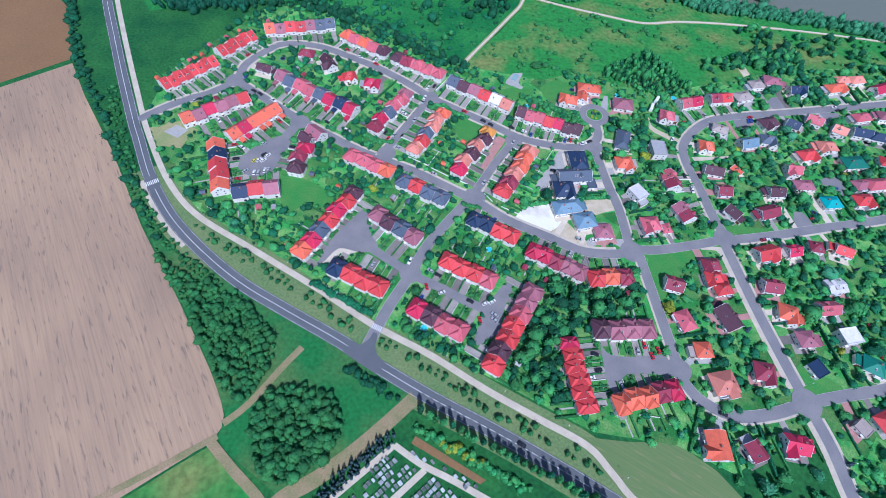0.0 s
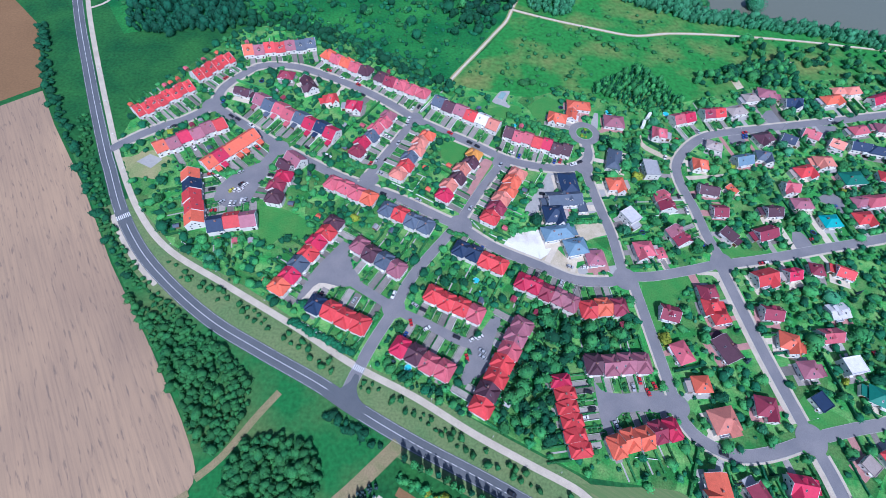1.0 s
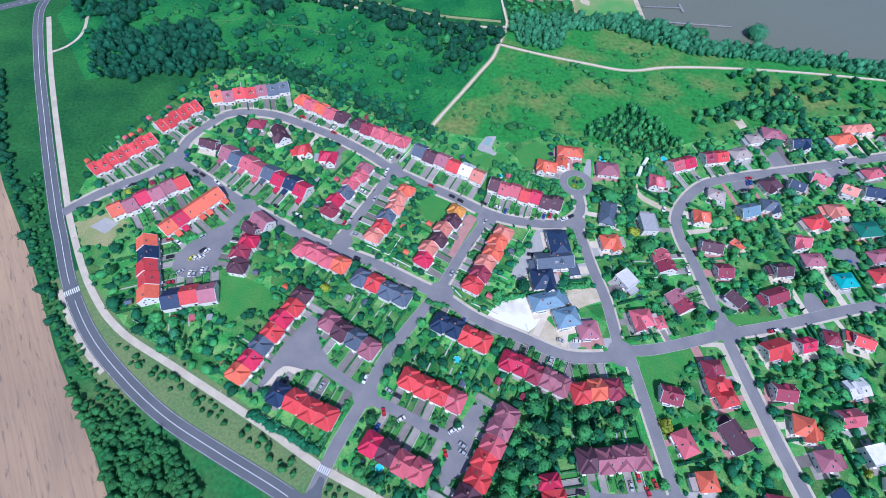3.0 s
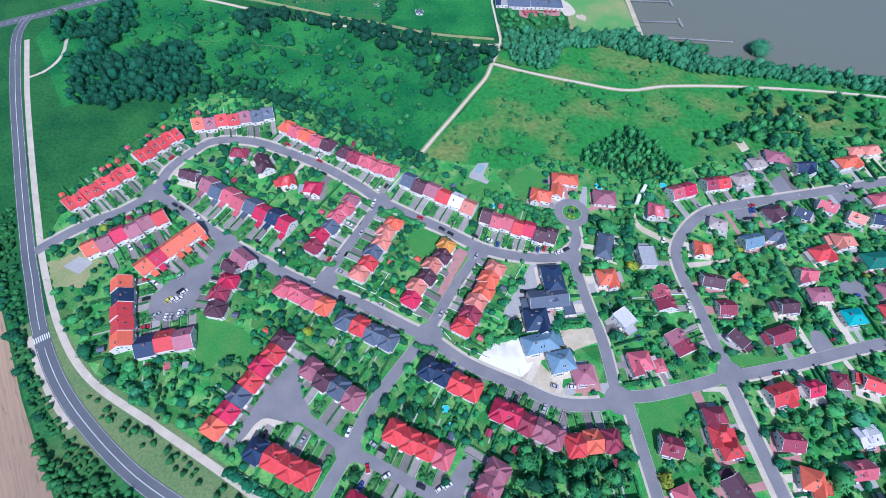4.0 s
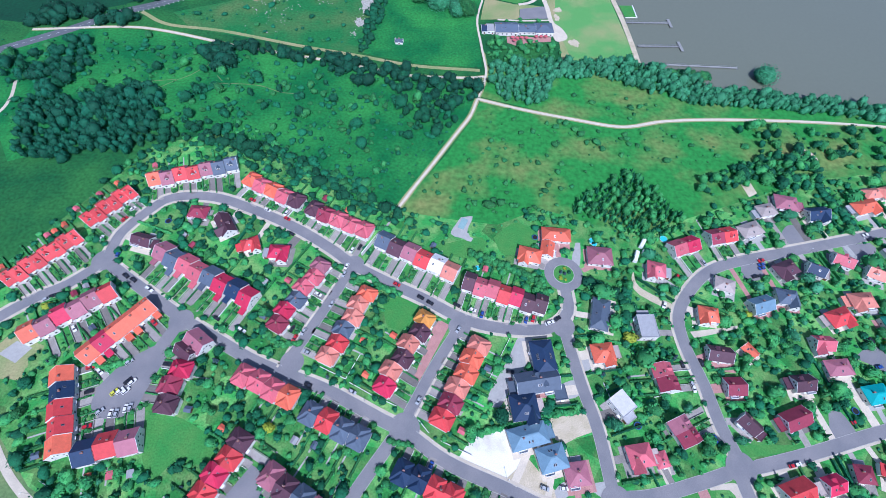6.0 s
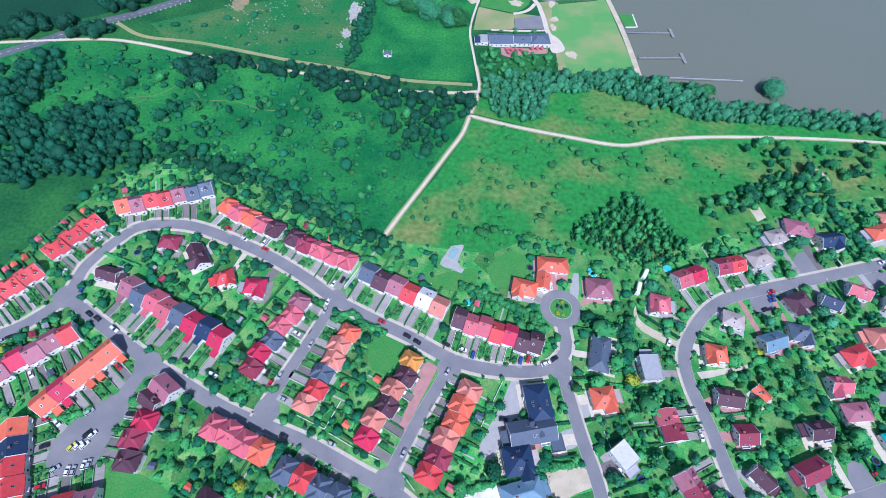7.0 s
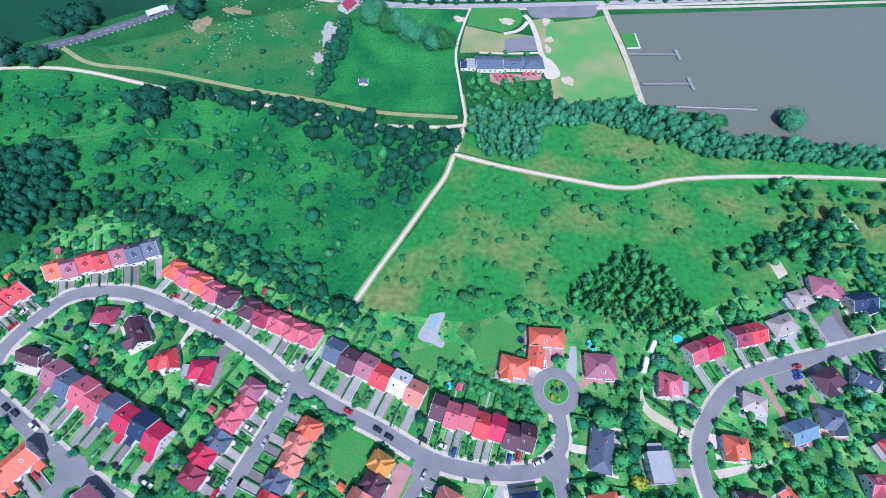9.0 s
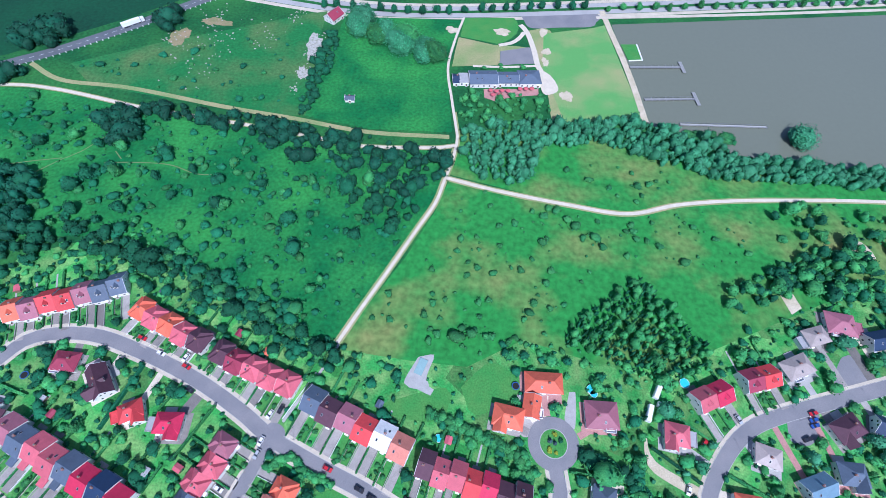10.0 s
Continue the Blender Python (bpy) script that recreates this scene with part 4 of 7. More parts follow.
def build_chimney(bm):
    box(bm, -0.45, -0.3, -1.2, 0.45, 0.3, 0.9)
    box(bm, -0.55, -0.4, 0.9, 0.55, 0.4, 1.02)
    box(bm, -0.3, -0.15, 1.02, -0.05, 0.15, 1.25, 1)
    box(bm, 0.05, -0.15, 1.02, 0.3, 0.15, 1.25, 1)


def build_skylight(bm):
    for x0, x1, y0, y1 in ((-0.42, 0.42, -0.65, -0.55), (-0.42, 0.42, 0.55, 0.65), (-0.42, -0.32, -0.55, 0.55), (0.32, 0.42, -0.55, 0.55)):
        box(bm, x0, y0, -0.1, x1, y1, 0.1)
    face(bm, [(-0.32, -0.55, 0.07), (0.32, -0.55, 0.07), (0.32, 0.55, 0.07), (-0.32, 0.55, 0.07)], 1)


def build_dormer(bm):
    prism(bm, [(-1.0, 0), (1.0, 0), (1.0, 1.2), (0, 2.0), (-1.0, 1.2)], 0.0, 3.0)
    for s in (-1, 1):
        q = [(0, 2.0), (1.25 * s, 1.02), (1.25 * s, 1.16), (0, 2.16)]
        prism(bm, q if s < 0 else q[::-1], -0.25, 3.0, 1)
    face(bm, [(-0.02, 0.6, 0.25), (-0.02, -0.6, 0.25), (-0.02, -0.6, 1.2), (-0.02, 0.6, 1.2)], 2)


def build_fire_wall(d, eave, ridge):
    def build(bm):
        s = (ridge - eave) / (d / 2)
        for k in (-1, 1):
            q = [(0, ridge + 0.2), (k * (d / 2 + 0.35), eave - 0.35 * s + 0.15), (k * (d / 2 + 0.35), eave - 0.35 * s + 0.5), (0, ridge + 0.55)]
            prism(bm, q if k < 0 else q[::-1], -0.12, 0.12)
    return build


def parapet(bm, w, d, z, h=0.95, t=0.14):
    """Balcony slab on z with a solid parapet on three sides, standing out to -y."""
    box(bm, -w / 2, -d, z - 0.22, w / 2, 0, z)
    box(bm, -w / 2, -d, z + 0.004, w / 2, -d + t, z + h)
    for k in (-1, 1):
        x0, x1 = (-w / 2, -w / 2 + t) if k < 0 else (w / 2 - t, w / 2)
        box(bm, x0, -d + t + 0.004, z + 0.004, x1, 0, z + h)


def house_extras(root, m, w, d, eave, ridge, color, wall, style, seed):
    """Garage, balcony, garden stair and roof dormers of a detached house."""
    rng = random.Random(seed * 31 + 7)
    side = rng.choice((-1, 1))
    if rng.random() < 0.55:
        gw, gd = 3.6, min(6.4, d * 0.7)
        gx, gy = side * (w / 2 + gw / 2), d * rng.uniform(-0.12, 0.12)
        part("garage", cached(("garage", round(gd, 1)), lambda bm: box(bm, -gw / 2, -gd / 2, 0, gw / 2, gd / 2, 2.7)), wall, root, pose(gx, gy, 0))
        kind = rng.choice((color, color, "g", "b"))
        def garage_roof(bm):
            box(bm, -gw / 2, -gd / 2 - 0.2, 2.71, gw / 2 + 0.2, gd / 2 + 0.2, 2.9)
            box(bm, gw / 2, -gd / 2 - 0.2, 2.904, gw / 2 + 0.2, gd / 2 + 0.2, 3.15)
            for k in (-1, 1):
                y0, y1 = (-gd / 2 - 0.2, -gd / 2) if k < 0 else (gd / 2, gd / 2 + 0.2)
                box(bm, -gw / 2, y0, 2.904, gw / 2 - 0.004, y1, 3.1)
        part("garage_roof", cached(("garage_roof", round(gd, 1)), garage_roof), ROOF[kind], root, pose(gx, gy, 0, 0, 0, 0 if side > 0 else 180))
        part("garage_door", cached(("garage_door",), lambda bm: box(bm, -1.2, -0.05, 0.05, 1.2, 0.02, 2.1)), DOOR, root, pose(gx, gy - gd / 2, 0))
        c = m @ Vector((gx, gy, 0))
        ax = m.to_3x3() @ Vector((1, 0, 0))
        FOOTPRINTS.append((Vector((c.x, c.y)), Vector((ax.x, ax.y)).normalized(), gw, gd))
    if style != "flat" and rng.random() < 0.6:
        bw, bd = round(min(w * 0.42, 4.6), 1), 1.7
        part("balcony", cached(("balcony", bw), lambda bm: parapet(bm, bw, bd, 2.75)), FRAME, root, pose(-side * w * 0.24, -d / 2, 0))
        window(root, -side * w * 0.24, -d / 2, 2.8, 0, 1.8, 2.0 if eave > 4.6 else 0.9)
    if rng.random() < 0.5:
        part("terrace_slab", cached(("terrace_slab",), lambda bm: box(bm, -2.6, -3.2, 0.0, 2.6, 0, 0.35)), CONCRETE, root, pose(side * w * 0.18, d / 2 + 3.2, 0))
    if style == "gable" and rng.random() < 0.7:
        slope = (ridge - eave) / (d / 2)
        for k in ((1,) if rng.random() < 0.5 else (-1, 1)):
            part("dormer", cached(("dormer",), build_dormer), [wall, ROOF[color], GLASS], root, pose(rng.uniform(-0.2, 0.2) * w, k * d * 0.33, ridge - d * 0.33 * slope + 0.1, 0, 0, 90 * -k))


def house(name, m, w, d, eave, ridge, color, style="gable", label="", category="house", group="", wall=None, row=False, ends=(True, True),
          dormers=0, skylights=2, wing=0.0, seed=0, fire=False, cross=0.0, porch=False, extras=False):
    """A house on a w x d plan about its origin; its front faces -y. row: a unit of a terrace, with side walls only at its ends."""
    wall = wall or WALL
    rng = random.Random(seed)
    root = new(name)
    root.matrix_basis = m
    key = (round(w, 1), round(d, 1), round(eave, 1), round(ridge, 1), style)
    w, d, eave, ridge = key[:4]
    o = 0.45
    slope = (ridge - eave) / (d / 2)

    def build_wall(bm):
        if style == "gable":
            prism(bm, [(-d / 2, 0), (d / 2, 0), (d / 2, eave), (0, ridge - 0.05), (-d / 2, eave)], -w / 2, w / 2)
        else:
            box(bm, -w / 2, -d / 2, 0, w / 2, d / 2, eave)

    def build_roof(bm):
        if style == "gable":
            e = 0.0 if row else 0.35
            for k in (-1, 1):
                q = [(0, ridge), (k * (d / 2 + o), eave - o * slope), (k * (d / 2 + o), eave - o * slope + 0.2), (0, ridge + 0.24)]
                prism(bm, q if k < 0 else q[::-1], -w / 2 - e, w / 2 + e)
        elif style in ("hip_left", "hip_right"):
            g = -1 if style == "hip_left" else 1
            b, z = d / 2 + o, eave - 0.12
            outer, inner, top_x = g * (w / 2 + o), -g * w / 2, g * max(w / 2 - d * 0.36, 0.2)
            lo = [(outer, -b, z), (inner, -b, z), (inner, b, z), (outer, b, z)]
            mid = [(x, y, z + 0.2) for x, y, q in lo]
            r0, r1 = (top_x, 0, ridge), (inner, 0, ridge)
            shells = [(lo[i], lo[(i + 1) % 4], mid[(i + 1) % 4], mid[i]) for i in range(4)]
            shells += [(mid[0], mid[1], r1, r0), (mid[2], mid[3], r0, r1), (mid[3], mid[0], r0), (mid[1], mid[2], r1), tuple(lo)]
            for q in shells:
                face(bm, q)
            bmesh.ops.remove_doubles(bm, verts=bm.verts[:], dist=0.001)
            bmesh.ops.recalc_face_normals(bm, faces=bm.faces[:])
        elif style == "hip":
            k = min(w, d) / 2 * 0.92
            a, b = w / 2 + (0.05 if row else o), d / 2 + o
            rx = max(w / 2 - k, 0.3) if w >= d else 0.3
            ry = 0.3 if w >= d else max(d / 2 - k, 0.3)
            lo = [(-a, -b, eave - 0.12), (a, -b, eave - 0.12), (a, b, eave - 0.12), (-a, b, eave - 0.12)]
            mid = [(x, y, eave + 0.1) for x, y, z in lo]
            top = [(-rx, -ry, ridge), (rx, -ry, ridge), (rx, ry, ridge), (-rx, ry, ridge)]
            for p, q in ((lo, mid), (mid, top)):
                for i in range(4):
                    face(bm, (p[i], p[(i + 1) % 4], q[(i + 1) % 4], q[i]))
            face(bm, top), face(bm, lo[::-1])
        else:
            a, b = w / 2 + 0.2, d / 2 + 0.2
            box(bm, -a, -b, eave + 0.01, a, b, eave + 0.25)
            for x0, y0, x1, y1 in ((-a, -b, a, -b + 0.3), (-a, b - 0.3, a, b), (-a, -b + 0.3, -a + 0.3, b - 0.3), (a - 0.3, -b + 0.3, a, b - 0.3)):
                box(bm, x0, y0, eave + 0.25, x1, y1, eave + 0.55)

    part("wall", cached(("wall", *key), build_wall), wall, root)
    part("roof", cached(("roof", *key, row), build_roof), ROOF[color], root)
    # white verge boards on open gables
    if style == "gable" and (not row or any(ends)):
        for side, there in ((-1, ends[0]), (1, ends[1])):
            if there or not row:
                def build_board(bm):
                    x = 0.05 if row else 0.42
                    prism(bm, [(0, ridge - 0.05), (d / 2 + o, eave - o * slope - 0.05), (d / 2 + o, eave - o * slope + 0.26), (0, ridge + 0.3),
                               (-d / 2 - o, eave - o * slope + 0.26), (-d / 2 - o, eave - o * slope - 0.05)], x - 0.06, x + 0.06)
                part("verge_board", cached(("verge_board", *key, row), build_board), FRAME, root, pose(side * w / 2, 0, 0, 0, 0, 90 - 90 * side))
    # walls' openings
    storeys = (0.95, 3.25) if eave > 4.5 else (0.95,)
    n = max(1, int(w / 3.2))
    door_at = rng.randrange(n)
    for turn, y in ((0, -d / 2), (180, d / 2)):
        for z in storeys:
            for i in range(n):
                x = (i + 0.5) * w / n - w / 2
                if turn == 0 and z < 1 and i == door_at:
                    part("door", cached(("door",), build_door), [DOOR, FRAME, CONCRETE], root, pose(x, y - cross, 0))
                elif turn == 180 and (z < 1 and i > 0 and row or i % 2) or cross and abs(x) < w * 0.45:
                    continue
                elif turn == 180 and z < 1 and i == 0:
                    window(root, x, y, 0.12, turn, 1.8, 2.1)
                else:
                    window(root, x, y, z, turn)
    if style == "gable":
        tops = storeys + (eave + 0.35,)
    else:
        tops = storeys
    for k, there in ((-1, ends[0]), (1, ends[1])):
        if there:
            for z in tops:
                for y in ((-d * 0.22, d * 0.22) if z < eave else (-0.9, 0.9)):
                    window(root, k * w / 2, y, z, 90 * k, 1.1, 1.2)
    # roof furniture
    if style != "flat":
        cx = rng.uniform(-0.3, 0.3) * w * (1 if style in ("gable", "hip") else 0.3)
        cy = rng.choice((-1, 1)) * d * 0.09
        drop = abs(cy) * slope if style != "hip" else max(abs(cy) * slope, (abs(cx) - max(w / 2 - min(w, d) / 2 * 0.92, 0.3)) * slope * d / max(min(w, d), 1))
        part("chimney", cached(("chimney",), build_chimney), [CHIMNEY, METAL], root, pose(cx, cy, ridge - max(drop, 0)))
        ang = math.degrees(atan2(ridge - eave, d / 2))
        for i in range(skylights):
            k = -1 if i % 2 == 0 else 1
            x, y = rng.uniform(-0.28, 0.28) * w * (1 if style == "gable" else 0.3), k * d * (0.3 if style == "hip" else 0.24)
            z = ridge - abs(y) * slope + 0.24 if style != "hip" else eave + (ridge - eave) * (1 - (abs(y) - 0.3) / (d / 2 + o - 0.3)) + 0.12
            part("skylight", cached(("skylight",), build_skylight), [METAL, GLASS], root, pose(x, y, z, -k * ang, 0, 0))
        for i in range(dormers):
            x = ((i + 0.5) / dormers - 0.5) * w
            y = -d * 0.33
            part("dormer", cached(("dormer",), build_dormer), [wall, ROOF[color], GLASS], root, pose(x, y, ridge - d * 0.33 * slope + 0.1, 0, 0, 90))
    if fire:
        part("fire_wall", cached(("fire_wall", d, eave, ridge), build_fire_wall(d, eave, ridge)), WALL, root, pose(-w / 2, 0, 0))
    if wing:
        # a gabled front wing
        ww, wd = min(w * 0.5, 5.5), 2.6
        wx = wing * w * 0.22
        we, wr = eave, eave + (ridge - eave) * 0.85
        part("wing", cached(("wing", ww, we, wr), lambda bm: prism(bm, [(-ww / 2, 0), (ww / 2, 0), (ww / 2, we), (0, wr), (-ww / 2, we)], -wd, d * 0.3)), wall, root, pose(wx, -d / 2, 0, 0, 0, 90))
        def wing_roof(bm):
            s = (wr - we) / (ww / 2)
            for k in (-1, 1):
                q = [(0, wr + 0.05), (k * (ww / 2 + 0.4), we - 0.4 * s + 0.05), (k * (ww / 2 + 0.4), we - 0.4 * s + 0.25), (0, wr + 0.28)]
                prism(bm, q if k < 0 else q[::-1], -wd - 0.35, d * 0.42)
        part("wing_roof", cached(("wing_roof", ww, we, wr, d), wing_roof), ROOF[color], root, pose(wx, -d / 2, 0, 0, 0, 90))
        window(root, wx, -d / 2 - wd, 0.95, 0, 1.5, 1.4)
        window(root, wx, -d / 2 - wd, we - 0.2, 0, 1.1, 1.3)
    if cross:
        # a hipped bay across the house, standing out at front and back
        cw, z = round(w * 0.8 - 0.2, 1), eave - 0.12
        top = min(eave + (ridge - eave) * 0.94, z + 0.2 + (cw / 2 + 0.4) * 0.95)
        inner = (ridge - top) / slope * 0.8
        def cross_roof(bm):
            a = cw / 2 + 0.4
            for k in (-1, 1):
                v0, v1 = k * inner, k * (d / 2 + cross + 0.45)
                r0, r1 = (0, v1 - k * cw * 0.45, top), (0, v0, top)
                lo = [(-a, v1, z), (a, v1, z), (a, v0, z), (-a, v0, z)]
                mid = [(x, y, z + 0.2) for x, y, q in lo]
                shells = [(lo[i], lo[(i + 1) % 4], mid[(i + 1) % 4], mid[i]) for i in range(4)]
                shells += [(mid[0], mid[1], r0), (mid[1], mid[2], r1, r0), (mid[3], mid[0], r0, r1), (mid[2], mid[3], r1), tuple(lo)]
                for q in shells:
                    face(bm, q)
            bmesh.ops.remove_doubles(bm, verts=bm.verts[:], dist=0.001)
            bmesh.ops.recalc_face_normals(bm, faces=bm.faces[:])
        part("bay", cached(("bay", cw, d, eave, cross), lambda bm: box(bm, -cw / 2, -d / 2 - cross, 0, cw / 2, d / 2 + cross, eave - 0.13)), wall, root)
        part("bay_roof", cached(("bay_roof", cw, d, eave, ridge, cross), cross_roof), ROOF[color], root)
        for k, turn in ((-1, 0), (1, 180)):
            window(root, 0, k * (d / 2 + cross), 2.95, turn, 1.5, 1.3)
    if porch:
        # low garage porch with a pent roof in front
        pw, pd, px = 3.0, 3.6, w * (0.2 if seed % 2 else -0.2)
        part("porch_wall", cached(("porch_wall",), lambda bm: box(bm, -pw / 2, -pd, 0, pw / 2, 0.0, 2.35)), wall, root, pose(px, -d / 2, 0))
        part("porch_roof", cached(("porch_roof",), lambda bm: prism(bm, [(0.05, 2.36), (0.05, 3.1), (-pd - 0.35, 2.55), (-pd - 0.35, 2.36)], -pw / 2 - 0.25, pw / 2 + 0.25)), ROOF[color], root, pose(px, -d / 2 - 0.01, 0))
        part("garage_door", cached(("garage_door",), lambda bm: box(bm, -1.2, -0.05, 0.05, 1.2, 0.02, 2.1)), DOOR, root, pose(px, -d / 2 - pd, 0))
    if extras:
        house_extras(root, m, w, d, eave, ridge, color, wall, style, seed)
    tagged(root, label, category, group)
    c = m.translation
    ax = m.to_3x3() @ Vector((1, 0, 0))
    FOOTPRINTS.append((Vector((c.x, c.y)), Vector((ax.x, ax.y)).normalized(), w, d))
    return root


CHIMNEY = material("chimney_brick", (0.36, 0.17, 0.13), 0.9, 0.2, 1.0, 6.0, 0.2)
VILLAS = []      # (centre, angle, width, depth) of every detached house
UNITS = []       # (centre, front normal, width, depth) of every terraced house, for its plot


def terrace(ax, ay, bx, by, depth, colors, front, eave=4.6, ridge=8.3, style="gable", step=0.7, dormers=0, fire=False, wing=0.0, hips=False, porch=False):
    """A row of houses from a to b (under the ridge); front: +1 on the left of a-b, -1 on the right."""
    a, b = Vector((ax, ay)), Vector((bx, by))
    t = (b - a).normalized()
    n = Vector((-t.y, t.x)) * front
    w = (b - a).length / len(colors)
    if hips:
        depth -= 1.8
    rng = random.Random(int(ax * 7 + ay))
    for i, c in enumerate(colors):
        off = step * ((i % 2) - 0.5) + rng.uniform(-0.25, 0.25)
        p = a + t * w * (i + 0.5) + n * off
        ang = math.degrees(atan2(n.y, n.x)) + 90
        first, last = (i == 0), (i == len(colors) - 1)
        ends = (last, first) if front > 0 else (first, last)
        form = style
        bay = 0.9 if hips or style == "hip" else 0.0
        if hips and ends[0] != ends[1]:
            form = "hip_left" if ends[0] else "hip_right"
        house("terraced_house", pose(p.x, p.y, 0, 0, 0, ang), w - 0.02, depth, eave, ridge + rng.choice((-0.2, 0.0, 0.1)), c, form,
              "white rendered terraced house with a %s tiled roof" % ROOF_WORD[c], "house", "terraced houses", row=True, ends=ends,
              dormers=dormers, skylights=rng.choice((0, 1, 1, 2)), seed=i + int(ax), fire=fire and not hips and not ends[0], wing=0.0 if bay else wing, cross=bay, porch=porch)
        UNITS.append((p, n, t, w, depth))


def detached(ax, ay, bx, by, depth, color, style="hip", eave=4.2, ridge=7.8, wall=None, wing=0.0, lights=1):
    a, b = Vector((ax, ay)), Vector((bx, by))
    c, t = (a + b) / 2, (b - a) * 0.86
    depth *= 0.82
    word = {"hip": "hipped", "gable": "gabled", "flat": "flat"}[style]
    shade = "cream" if wall is CREAM else "white" if wall is None else "unfinished grey"
    ang = math.degrees(atan2(t.y, t.x))
    VILLAS.append((c, ang, t.length, depth))
    return house("detached_house", pose(c.x, c.y, 0, 0, 0, ang), t.length, depth, eave * 0.9, ridge * 0.94, color, style,
                 "%s rendered detached house with a %s %s roof" % (shade, ROOF_WORD[color], word), "house", "detached houses", wall,
                 seed=int(ax * 3 + by), wing=wing, skylights=0 if style == "flat" else lights, extras=t.length > 8)


terrace(-157.6, 201.4, -139.8, 162.1, 10.5, "onrro", 1, fire=True, step=0.5)
terrace(-133.0, 163.7, -106.8, 172.8, 11.0, "nrm", 1, step=1.4)
terrace(-100.2, 210.3, -101.9, 184.5, 10.5, "cdp", -1, step=1.8, hips=True)
terrace(-101.9, 224.2, -91.2, 217.5, 9.5, "m", -1)
terrace(-151.4, 206.6, -128.5, 239.9, 10.5, "ocooo", -1, step=0.0, porch=True)
terrace(-186.3, 215.1, -151.9, 246.7, 11.0, "omcmmr", -1, step=1.2)
terrace(-212.8, 245.0, -188.0, 279.1, 11.5, "rrrrrrrr", -1, step=1.3, dormers=1, eave=3.7, ridge=8.2)
terrace(-188.4, 287.1, -171.7, 314.3, 11.5, "rrrrrr", -1, step=1.3, dormers=1, eave=3.7, ridge=8.2)
terrace(-164.2, 322.4, -113.5, 342.6, 11.5, "omrrmll", -1, step=1.5, dormers=1, eave=3.7, ridge=8.2)
terrace(-104.3, 330.6, -64.1, 313.9, 10.5, "okokp", -1, wing=0.6, hips=True)
terrace(-60.1, 312.1, -18.4, 296.9, 10.5, "pdkkk", -1, wing=0.6, hips=True)
terrace(-138.3, 272.8, -74.5, 246.9, 11.0, "mlkklcnc", -1, step=1.2, porch=True)
terrace(-41.0, 275.0, -61.1, 231.0, 10.0, "mkklcd", 1, step=1.6, hips=True)
terrace(-13.4, 260.6, -29.3, 215.4, 10.0, "osslrs", -1, step=1.6, hips=True)
terrace(22.2, 248.0, 0.3, 203.2, 10.0, "ypspsc", 1, step=1.6, hips=True)
terrace(51.3, 236.2, 31.6, 189.4, 11.0, "soosdr", -1, hips=True)
terrace(-13.6, 293.2, 35.8, 274.6, 11.0, "lpmrws", -1, step=1.3)
terrace(39.3, 270.0, 86.6, 258.2, 11.0, "pkkrcpp", -1, step=1.4)
terrace(-72.0, 207.6, -39.4, 195.4, 10.5, "kkko", 1, fire=True, hips=True)
terrace(-34.7, 192.2, -1.7, 179.4, 10.5, "lrll", 1, fire=True, hips=True)
terrace(-46.5, 163.5, -14.3, 147.9, 10.5, "mplm", -1, fire=True, hips=True)
terrace(-58.7, 179.4, -82.3, 125.6, 10.5, "prcrlco", 1, fire=True, hips=True)
terrace(-62.4, 123.3, -28.3, 111.7, 10.5, "nrrr", 1, hips=True)
terrace(-0.2, 137.4, 32.6, 126.4, 10.5, "rrrk", -1, hips=True)
terrace(-13.3, 105.8, 18.5, 92.4, 10.5, "cpkk", 1, hips=True)
terrace(55.8, 128.0, 32.3, 74.9, 11.0, "mmkrrpr", -1, hips=True)
terrace(50.7, 153.0, 85.3, 140.1, 10.5, "ccdmm", 1, hips=True)
terrace(86.6, 138.1, 113.4, 144.0, 10.5, "rod", 1, hips=True)
terrace(87.9, 106.1, 122.6, 112.1, 11.0, "pmmm", -1, hips=True)
terrace(73.9, 99.5, 83.4, 60.8, 10.5, "crrrrr", 1, step=0.7, hips=True)
terrace(97.0, 66.8, 132.8, 80.3, 10.5, "ooodc", 1, wing=0.6, hips=True)
terrace(13.1, 170.0, 44.1, 158.2, 10.5, "nnrr", 1, hips=True)

# semi-detached pairs
terrace(164.9, 303.6, 181.6, 311.7, 10.0, "kc", -1, eave=4.2, ridge=7.8, dormers=1)
terrace(189.6, 315.2, 207.0, 320.7, 10.0, "dr", -1, eave=4.2, ridge=7.8, dormers=1)
terrace(146.2, 231.6, 148.8, 216.8, 10.5, "kd", 1, eave=4.2, ridge=7.8, dormers=1)
terrace(149.4, 204.1, 155.8, 191.9, 10.5, "md", 1, eave=4.2, ridge=7.8, dormers=1)

# detached houses
D = detached
D(147.5, 290.6, 159.5, 288.7, 11, "k", wing=-1)
D(211.1, 321.7, 227.2, 328.9, 11, "b", eave=3.6, ridge=6.2)
D(226.8, 339.6, 240.0, 344.0, 10, "b", eave=4.4, ridge=6.6)
D(241.3, 350.9, 257.8, 348.9, 14, "m", eave=3.4, ridge=6.4)
D(258.6, 340.5, 274.8, 344.3, 11, "n", "gable", wing=1)
D(292.6, 348.5, 312.7, 356.2, 11, "o", wing=1)
D(304.3, 362.2, 317.3, 365.7, 9, "s")
D(186.9, 285.1, 199.0, 281.6, 10, "b", eave=3.8, ridge=6.0)
D(172.5, 263.7, 184.9, 262.5, 10, "o", wing=-1)
D(203.9, 269.5, 217.9, 274.7, 11, "u", "gable")
